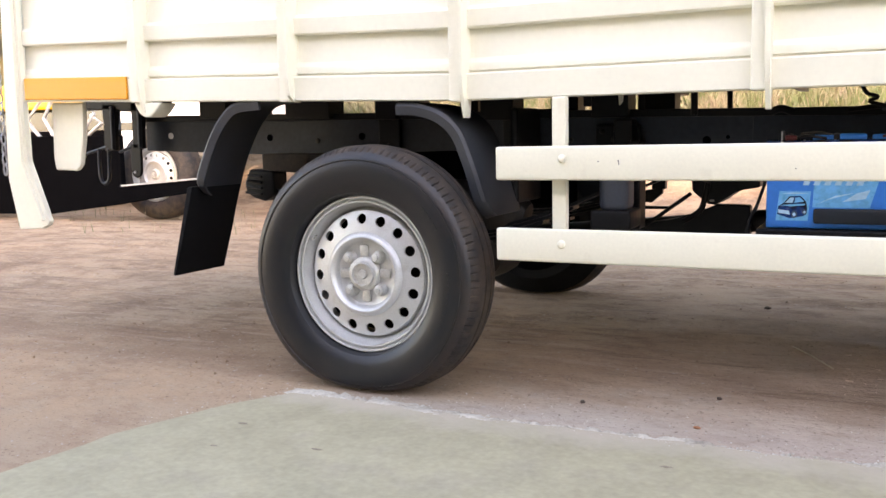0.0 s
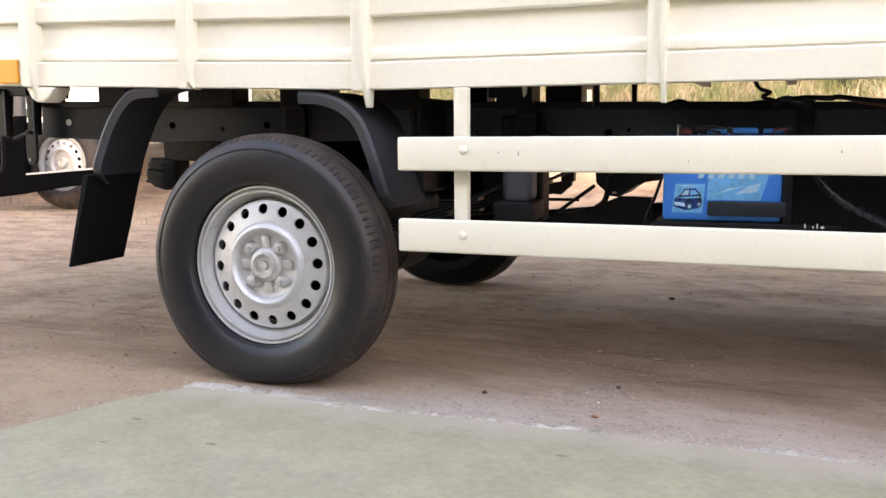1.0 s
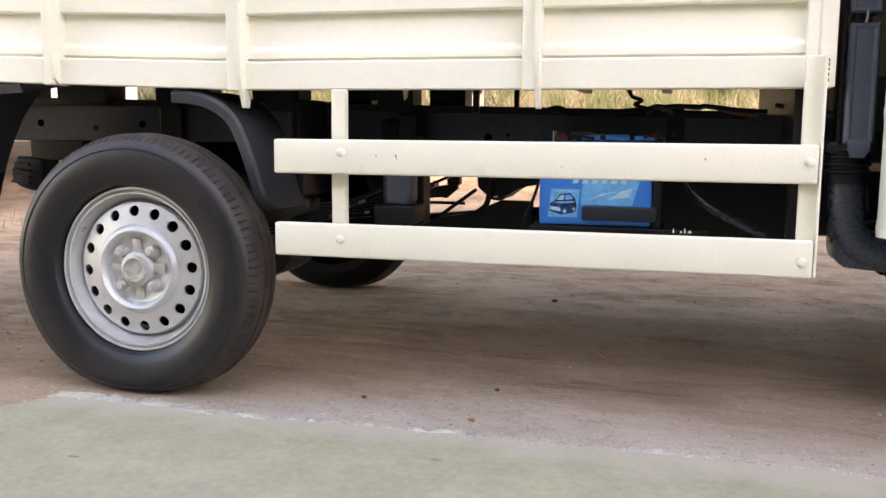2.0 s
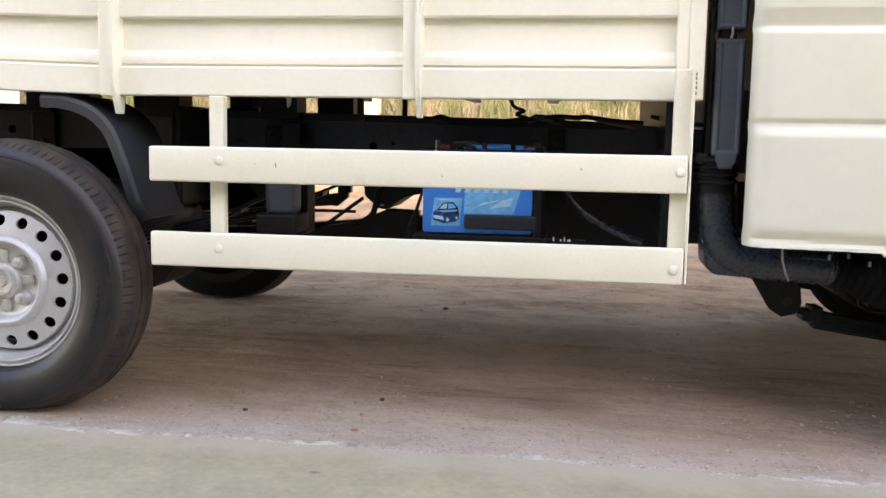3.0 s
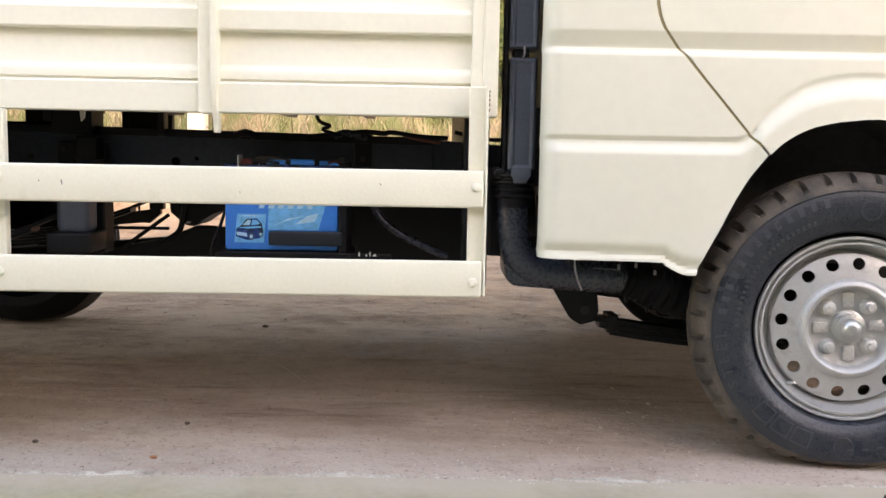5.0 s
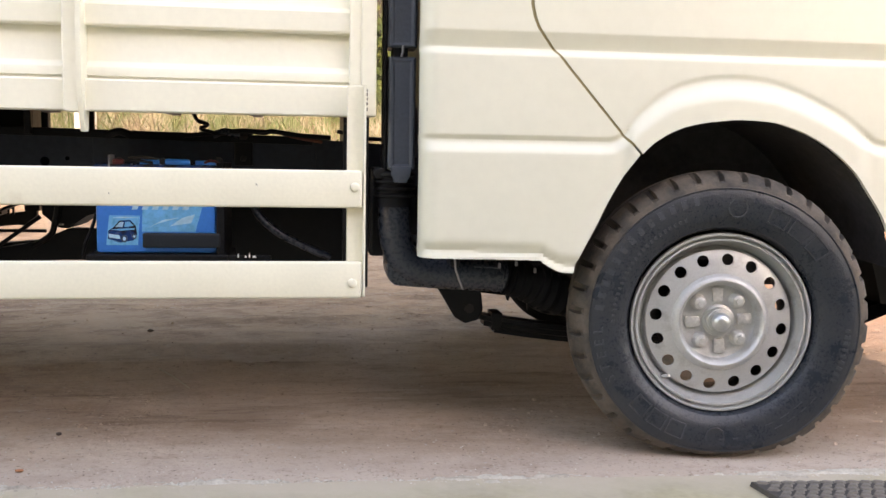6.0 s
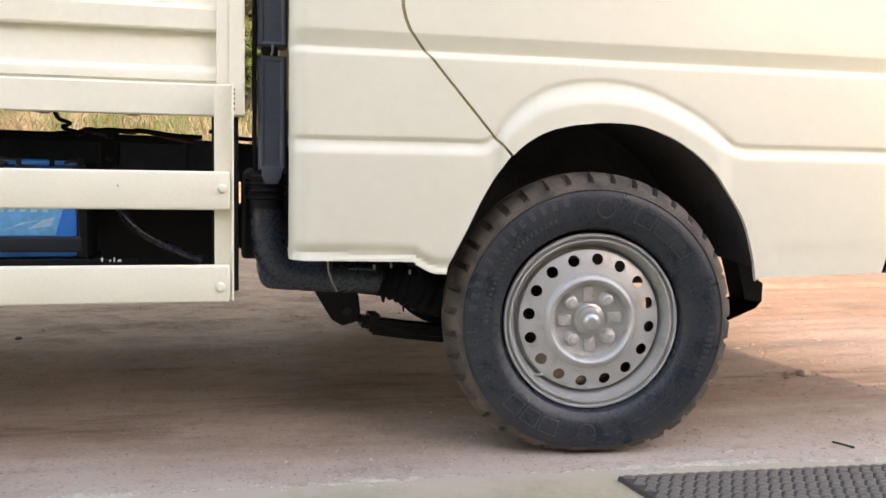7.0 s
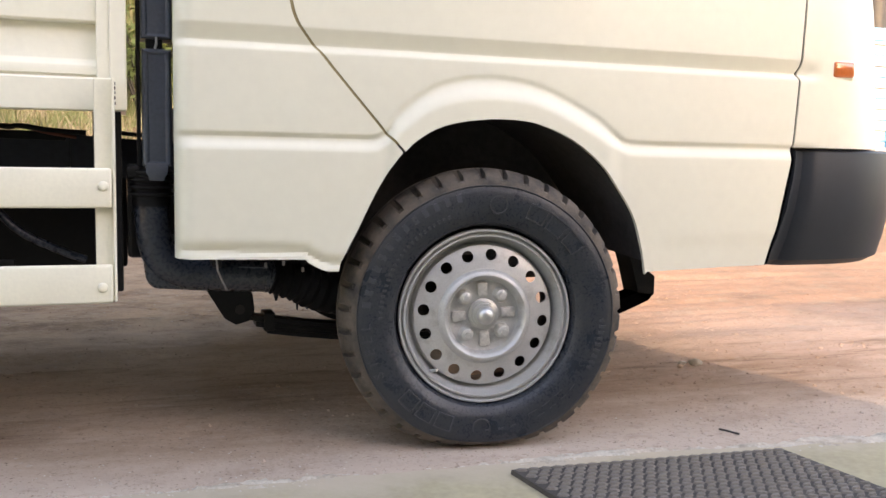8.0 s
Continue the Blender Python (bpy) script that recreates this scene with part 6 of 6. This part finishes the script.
# ================= on the apron =================
def build_mat():
    """A rubber mat with rows of raised lugs."""
    base = thing("rubber_mat", "dark grey rubber floor mat with raised lugs, lying on concrete", "mat")
    ax, ay = Vector((0.998, -0.06)), Vector((0.13, -0.99))
    o = Vector((2.52, -0.245))
    W, L = 0.72, 1.1

    def at(u, v, z):
        p = o + ax * u + ay * v
        return (p.x, p.y, z)
    bm = bmesh.new()
    lo = [bm.verts.new(at(u, v, 0.0105)) for u, v in ((0, 0), (W, 0), (W, L), (0, L))]
    hi = [bm.verts.new(at(u, v, 0.021)) for u, v in ((0.002, 0.002), (W - 0.002, 0.002), (W - 0.002, L), (0.002, L))]
    bm.faces.new(hi)
    bm.faces.new(lo[::-1])
    for i in range(4):
        bm.faces.new((lo[i], lo[(i + 1) % 4], hi[(i + 1) % 4], hi[i]))
    part("sheet", bm, MAT_DUST, base)
    # lugs: one shared mesh, in staggered rows
    bm = bmesh.new()
    q = [(-0.0145, 0), (-0.0065, 0.0062), (0.008, 0.0062), (0.0145, 0), (0.0065, -0.0062), (-0.008, -0.0062)]
    low = [bm.verts.new((x, y, 0)) for x, y in q]
    top = [bm.verts.new((x * 0.75, y * 0.7, 0.0055)) for x, y in q]
    bm.faces.new(top)
    for i in range(6):
        bm.faces.new((low[i], low[(i + 1) % 6], top[(i + 1) % 6], top[i]))
    first = part("lug", bm, RUBBER_MAT, base)
    mesh = first.data
    n = 0
    verts, faces = [], []
    for r in range(52):
        for c in range(24):
            u = 0.02 + c * 0.0295 + (0.0148 if r % 2 else 0)
            v = 0.014 + r * 0.0208
            if u > W - 0.015 or v > L - 0.01:
                continue
            m = Matrix.Translation(at(u, v, 0.0205)) @ Matrix.Rotation(radians(-4 + (14 if r % 2 else -14)), 4, "Z")
            if r < 12:
                ob = first if n == 0 else new("lug", mesh)
                ob.parent = base
                ob.matrix_basis = m
                n += 1
            else:
                k = len(verts)
                verts += [tuple(m @ w.co) for w in mesh.vertices]
                faces += [tuple(k + i for i in p.vertices) for p in mesh.polygons]
    me = bpy.data.meshes.new("lugs")
    me.from_pydata(verts, [], faces)
    me.materials.append(RUBBER_MAT)
    rest = new("lugs", me)
    rest.parent = base
    rest["kind"] = "stuff"


build_mat()


def twig(name, pts, r, material, label, category):
    bm = bmesh.new()
    tube(bm, pts, r, 6)
    tagged(part(name, bm, material), label, category)


twig("straw", [(1.04, 0.985, 0.004), (1.105, 0.86, 0.007), (1.175, 0.721, 0.004)], 0.0019, PALE_STRAW, "single pale dry straw lying on the soil", "straw")
twig("stick", [(3.22, -0.062, 0.004), (3.228, -0.09, 0.006), (3.245, -0.115, 0.004)], 0.0032, GRIME, "short dark twig lying on the ground", "twig")


def stone(x, y, r, seed, material, label, z=0.0, flat=0.7, deep=1.0):
    bm = bmesh.new()
    bmesh.ops.create_icosphere(bm, subdivisions=2, radius=r)
    for v in bm.verts:
        k = 1 + 0.35 * noise.noise(v.co * (1.6 / r) + Vector((seed, 0, 0)))
        v.co = Vector((v.co.x * k * 1.3 + x, v.co.y * k * deep + y, v.co.z * k * flat + r * flat * 0.5 + z))
    tagged(part("stone", bm, material, smooth=60), label, "stone", group="loose stones")


stone(3.63, 0.644, 0.020, 1, CEMENT, "pale broken stone on the soil")
stone(3.585, 0.66, 0.012, 2, CEMENT, "pale broken stone on the soil")
stone(0.911, 0.285, 0.006, 3, CLOD, "small dark stone on the soil")
stone(0.89, 1.656, 0.009, 4, CLOD, "small dark stone on the soil")
stone(3.55, 0.62, 0.010, 5, PEBBLE, "small brown clod on the soil")
stone(0.579, 0.121, 0.006, 6, CLOD, "small dark stone on the soil")
stone(0.90, 0.015, 0.007, 7, CHIP, "small red brick chip on the soil", flat=0.4)
for x, y, r, seed in ((-0.148, -0.406, 0.013, 8), (-0.106, -0.568, 0.010, 9), (0.135, -0.497, 0.012, 10), (0.892, -0.303, 0.012, 11)):
    stone(x, y, r, seed, CRUMB, "flat crumb of brown dirt on the concrete", 0.0085, 0.16, 0.5)


# ================= the bank behind =================
def blades(name, count, xr, yr, hr, wide, material, label, seed, lean=0.35):
    rnd = random.Random(seed)
    verts, faces = [], []
    for _ in range(count):
        x, y = rnd.uniform(*xr), rnd.uniform(*yr)
        clump = noise.noise(Vector((x * 0.9, y * 0.9, seed)))
        if clump < -0.25 and rnd.random() < 0.7:
            continue
        z = ground_height(x, y) - 0.02
        h = rnd.uniform(*hr) * (1 + 0.5 * clump)
        a = rnd.uniform(0, 6.283)
        dx, dy = math.cos(a) * h * lean * rnd.random(), math.sin(a) * h * lean * rnd.random()
        w = wide * rnd.uniform(0.6, 1.4)
        o = len(verts)
        verts += [(x - w, y, z), (x + w, y, z), (x + w * 0.8 + dx * 0.4, y + dy * 0.4, z + h * 0.55), (x - w * 0.8 + dx * 0.4, y + dy * 0.4, z + h * 0.55), (x + dx, y + dy, z + h)]
        faces += [(o, o + 1, o + 2, o + 3), (o + 3, o + 2, o + 4)]
    me = bpy.data.meshes.new(name)
    me.from_pydata(verts, [], faces)
    me.materials.append(material)
    tagged(new(name, me), label, "grass", kind="stuff")


blades("dry_grass", 42000, (-14, 12), (7.2, 10.5), (0.10, 0.40), 0.007, STRAW, "yellow dry grass on the bank", 11, 1.3)
blades("dry_grass", 9000, (-14, 14), (10.5, 16), (0.3, 0.8), 0.014, STRAW, "yellow dry grass on the bank", 12, 0.9)
blades("weeds", 90, (-6.6, -3.2), (3.2, 5.2), (0.05, 0.16), 0.004, STRAW, "thin dry weeds by a parked truck", 13)


def shrub(x, y, size, seed):
    """Stems with a loose crown of small leaves."""
    rnd = random.Random(seed)
    z = ground_height(x, y)
    bush = thing("shrub", "loose green shrub on the bank", "shrub", group="shrubs on the bank", at=(x, y, z))
    bm = bmesh.new()
    tips = []
    for _ in range(9):
        a, t = rnd.uniform(0, 6.28), rnd.uniform(0.15, 0.6)
        p = [Vector((0, 0, 0)), Vector((math.cos(a) * t * 0.4, math.sin(a) * t * 0.4, 0.45)) * size, Vector((math.cos(a) * t, math.sin(a) * t, rnd.uniform(0.8, 1.1))) * size]
        tube(bm, p, [0.02 * size, 0.012 * size, 0.005 * size], 5)
        tips.append(p)
    part("stems", bm, GRIME, bush)
    verts, faces = [], []
    for _ in range(1500):
        p = rnd.choice(tips)
        c = p[1].lerp(p[2], rnd.random()) + Vector((rnd.gauss(0, 0.16), rnd.gauss(0, 0.16), rnd.gauss(0, 0.14))) * size
        if c.z < 0.05:
            continue
        u = Vector((rnd.gauss(0, 1), rnd.gauss(0, 1), rnd.gauss(0, 1))).normalized()
        v = u.orthogonal().normalized()
        s = 0.045 * size * rnd.uniform(0.6, 1.3)
        o = len(verts)
        verts += [tuple(c + u * s), tuple(c + v * s * 0.45), tuple(c - u * s), tuple(c - v * s * 0.45)]
        faces.append((o, o + 1, o + 2, o + 3))
    me = bpy.data.meshes.new("crown")
    me.from_pydata(verts, [], faces)
    me.materials.append(LEAF)
    ob = new("crown", me)
    ob.parent = bush


def tree(x, y, size, seed):
    """A tapered trunk with limbs and a loose, uneven crown of leaf clumps."""
    rnd = random.Random(seed)
    z = ground_height(x, y)
    t = thing("tree", "tall leafy green tree added above the bank to block the sky", "tree", group="trees above the bank", at=(x, y, z - 0.1))
    bm = bmesh.new()
    top = Vector((rnd.uniform(-0.06, 0.06), rnd.uniform(-0.05, 0.05), 0.62)) * size
    tube(bm, [(0, 0, 0), top * 0.3 + Vector((0.02 * size, 0, 0)), top * 0.65, top], [0.035 * size, 0.026 * size, 0.018 * size, 0.008 * size], 9)
    tips = [top]
    for k in range(11):
        a, f = k * 2.4 + rnd.uniform(-0.4, 0.4), rnd.uniform(0.25, 0.95)
        p0 = top * f
        reach = size * rnd.uniform(0.22, 0.36)
        p1 = p0 + Vector((math.cos(a) * reach * 0.5, math.sin(a) * reach * 0.5, 0.10 * size))
        p2 = p0 + Vector((math.cos(a) * reach, math.sin(a) * reach, rnd.uniform(0.10, 0.30) * size))
        tube(bm, [p0, p1, p2], [0.012 * size, 0.008 * size, 0.003 * size], 6)
        tips += [p1, p2, p2]
    part("trunk", bm, GRIME, t, "brown trunk with limbs", smooth=50)
    verts, faces = [], []
    for _ in range(120):
        c0 = rnd.choice(tips) + Vector((rnd.gauss(0, 0.07), rnd.gauss(0, 0.07), rnd.gauss(0.02, 0.07))) * size
        for _ in range(26):
            c = c0 + Vector((rnd.gauss(0, 0.035), rnd.gauss(0, 0.035), rnd.gauss(0, 0.028))) * size
            u = Vector((rnd.gauss(0, 1), rnd.gauss(0, 1), rnd.gauss(0, 0.6))).normalized()
            v = u.orthogonal().normalized()
            w = 0.015 * size * rnd.uniform(0.6, 1.4)
            o = len(verts)
            verts += [tuple(c + u * w), tuple(c + v * w * 0.5), tuple(c - u * w), tuple(c - v * w * 0.5)]
            faces.append((o, o + 1, o + 2, o + 3))
    me = bpy.data.meshes.new("crown")
    me.from_pydata(verts, [], faces)
    me.materials.append(LEAF)
    ob = new("crown", me)
    ob.parent = t


# tree row added, crowns out of view, to cut sky light under the truck
for k in range(13):
    tree(-17 + k * 2.7 + 0.5 * math.sin(k * 2.1), 11.8 + 1.2 * math.sin(k * 3.7), 11.5 + 1.4 * math.sin(k * 1.9), 500 + k)

rnd = random.Random(21)
for k in range(26):
    shrub(-13 + k * 1.05 + rnd.uniform(-0.4, 0.4), rnd.uniform(11.5, 15), rnd.uniform(1.3, 2.4), 100 + k)
for x, y, s in ((2.4, 9.3, 0.5), (-0.6, 8.8, 0.4), (0.9, 9.0, 0.35), (1.9, 9.9, 1.25), (2.8, 10.3, 1.4)):
    shrub(x, y, s, int(x * 10) + 300)


def fence_post(x, y, w, h, material, label):
    bm = bmesh.new()
    z = ground_height(x, y)
    box(bm, x - w / 2, x + w / 2, y - w / 2, y + w / 2, z - 0.2, z + h, 0.01)
    tagged(part("fence_post", bm, material), label, "post", group="posts along the bank")


fence_post(-0.66, 7.0, 0.17, 1.3, CEMENT, "white painted concrete fence post")
fence_post(3.35, 7.4, 0.06, 1.4, WHITE, "white painted concrete fence post")


# ================= parked vehicles behind =================
def parked_truck():
    """A black chassis with silver wheels and a white and yellow body."""
    t = thing("parked_truck", "parked truck with black chassis, silver wheel and white body", "truck", group="parked trucks")
    bm = bmesh.new()
    prism(bm, [(-8.6, 0.02), (-5.85, 0.06), (-4.92, 0.17), (-4.92, 0.79), (-8.6, 0.82)], 4.0, 4.06, 0.01)
    part("side_skirt", bm, PITCH, t)
    bm = bmesh.new()
    prism(bm, [(-4.95, 0.168), (-3.9, 0.31), (-3.9, 0.405), (-4.95, 0.326)], 3.98, 4.05, 0.006)
    part("guard_bar", bm, PITCH, t)
    # grey strip that paints the highlight along the bar's top edge
    bm = bmesh.new()
    prism(bm, [(-4.90, 0.331), (-3.9, 0.406), (-3.9, 0.420), (-4.90, 0.345)], 3.975, 4.05)
    part("bar_highlight", bm, GREYMETAL, t)
    bm = bmesh.new()
    box(bm, -8.6, -3.2, 4.9, 5.0, 0.62, 0.86, 0.01)
    part("side_member", bm, PITCH, t)
    bm = bmesh.new()
    box(bm, -4.95, -4.12, 4.6, 6.4, 0.90, 2.3, 0.03)
    part("load_body", bm, WHITE, t, "white load body")
    bm = bmesh.new()
    box(bm, -6.25, -5.45, 5.6, 6.6, 0.55, 2.2, 0.06)
    part("cab", bm, WHITE, t, "white cab side")
    bm = bmesh.new()
    box(bm, -8.8, -6.6, 5.2, 6.6, 1.11, 1.40, 0.03)
    part("front_panel", bm, YELLOW, t, "yellow panel")
    bm = bmesh.new()
    box(bm, -8.7, -6.4, 5.3, 6.5, 0.55, 1.11, 0.03)
    part("window", bm, DARKGLASS, t, "dark window glass")
    for z0, z1, material in ((0.84, 0.92, DARKGLASS), (0.60, 0.84, WHITE), (0.92, 1.30, WHITE)):
        bm = bmesh.new()
        box(bm, -5.50, -5.30, 4.62, 4.70, z0, z1, 0.006)
        part("door_pillar" if material is WHITE else "trim_strip", bm, material, t)
    for pts in ([(-6.40, 4.5, 1.20), (-6.665, 4.5, 0.974), (-6.479, 4.5, 0.78)], [(-6.27, 4.5, 1.20), (-6.419, 4.5, 0.985), (-6.28, 4.5, 0.78)], [(-5.775, 4.5, 1.0), (-5.63, 4.5, 0.921), (-5.872, 4.5, 0.776)], [(-5.72, 4.5, 1.02), (-5.93, 4.5, 0.80)]):
        bm = bmesh.new()
        tube(bm, pts, 0.020, 6)
        part("tube_frame", bm, GREYMETAL, t)
    w = new("wheel")
    w.parent = t
    w.matrix_basis = pose(-4.83, 4.32, 0.425, 0, 0, 4)
    bm = bmesh.new()
    lathe(bm, [(0.255, 0.02), (0.27, 0.0), (0.32, -0.014), (0.38, 0.0), (0.415, 0.03), (0.425, 0.06), (0.425, 0.18), (0.38, 0.21), (0.25, 0.2)], 64)
    part("tyre", bm, REAR_TREAD, w, smooth=40)
    rim = part("rim", rim_mesh(), SILVER, w, smooth=40)
    rim.scale = (1.14, 1.0, 1.14)
    part("brake_drum", drum_mesh(), BLACK, w, smooth=40)
    part("hub", hub_mesh(False), HUBMETAL, w, smooth=40)
    w2 = new("wheel")
    w2.parent = t
    w2.matrix_basis = pose(-7.35, 4.30, 0.36, 0, 0, 0)
    bm = bmesh.new()
    lathe(bm, [(0.05, 0.03), (0.22, 0.0), (0.27, -0.012), (0.33, 0.0), (0.365, 0.03), (0.37, 0.06), (0.37, 0.18), (0.33, 0.21), (0.2, 0.2)], 64)
    part("tyre", bm, REAR_WALL, w2, smooth=40)


parked_truck()


def slatted_truck():
    """The tail of a truck with a blue and white slatted load body."""
    t = thing("slatted_truck", "parked truck with blue and white slatted load body", "truck", group="parked trucks")
    x0, y0 = 9.45, 6.0
    for k in range(11):
        z = 0.86 + k * 0.118
        bm = bmesh.new()
        box(bm, x0, x0 + 4.5, y0, y0 + 0.04, z, z + 0.055, 0.006)
        part("slat", bm, SKYBLUE if k % 2 else GREYMETAL, t)
        bm = bmesh.new()
        box(bm, x0, x0 + 4.5, y0 + 0.03, y0 + 0.06, z + 0.055, z + 0.118, 0.004)
        part("board", bm, WHITE, t)
    bm = bmesh.new()
    box(bm, x0, x0 + 4.5, y0 - 0.02, y0 + 0.06, 2.08, 2.22, 0.01)
    part("top_rail", bm, SKYBLUE, t)
    bm = bmesh.new()
    box(bm, x0 + 0.35, x0 + 0.45, y0 - 0.03, y0 + 0.06, 0.86, 3.2, 0.01)
    part("corner_post", bm, SKYBLUE, t)
    bm = bmesh.new()
    box(bm, x0, x0 + 4.5, y0 + 0.06, y0 + 2.0, 0.70, 0.86, 0.01)
    part("bed_frame", bm, BLACK, t)
    for x in (x0 + 0.9, x0 + 3.6):
        bm = bmesh.new()
        lathe(bm, [(0.04, 0.02), (0.2, 0.03), (0.25, 0.0), (0.40, 0.0), (0.43, 0.04), (0.43, 0.2), (0.2, 0.24)], 48, c=(x, y0 + 0.1, 0.43))
        part("wheel", bm, REAR_WALL, t, smooth=40)


slatted_truck()
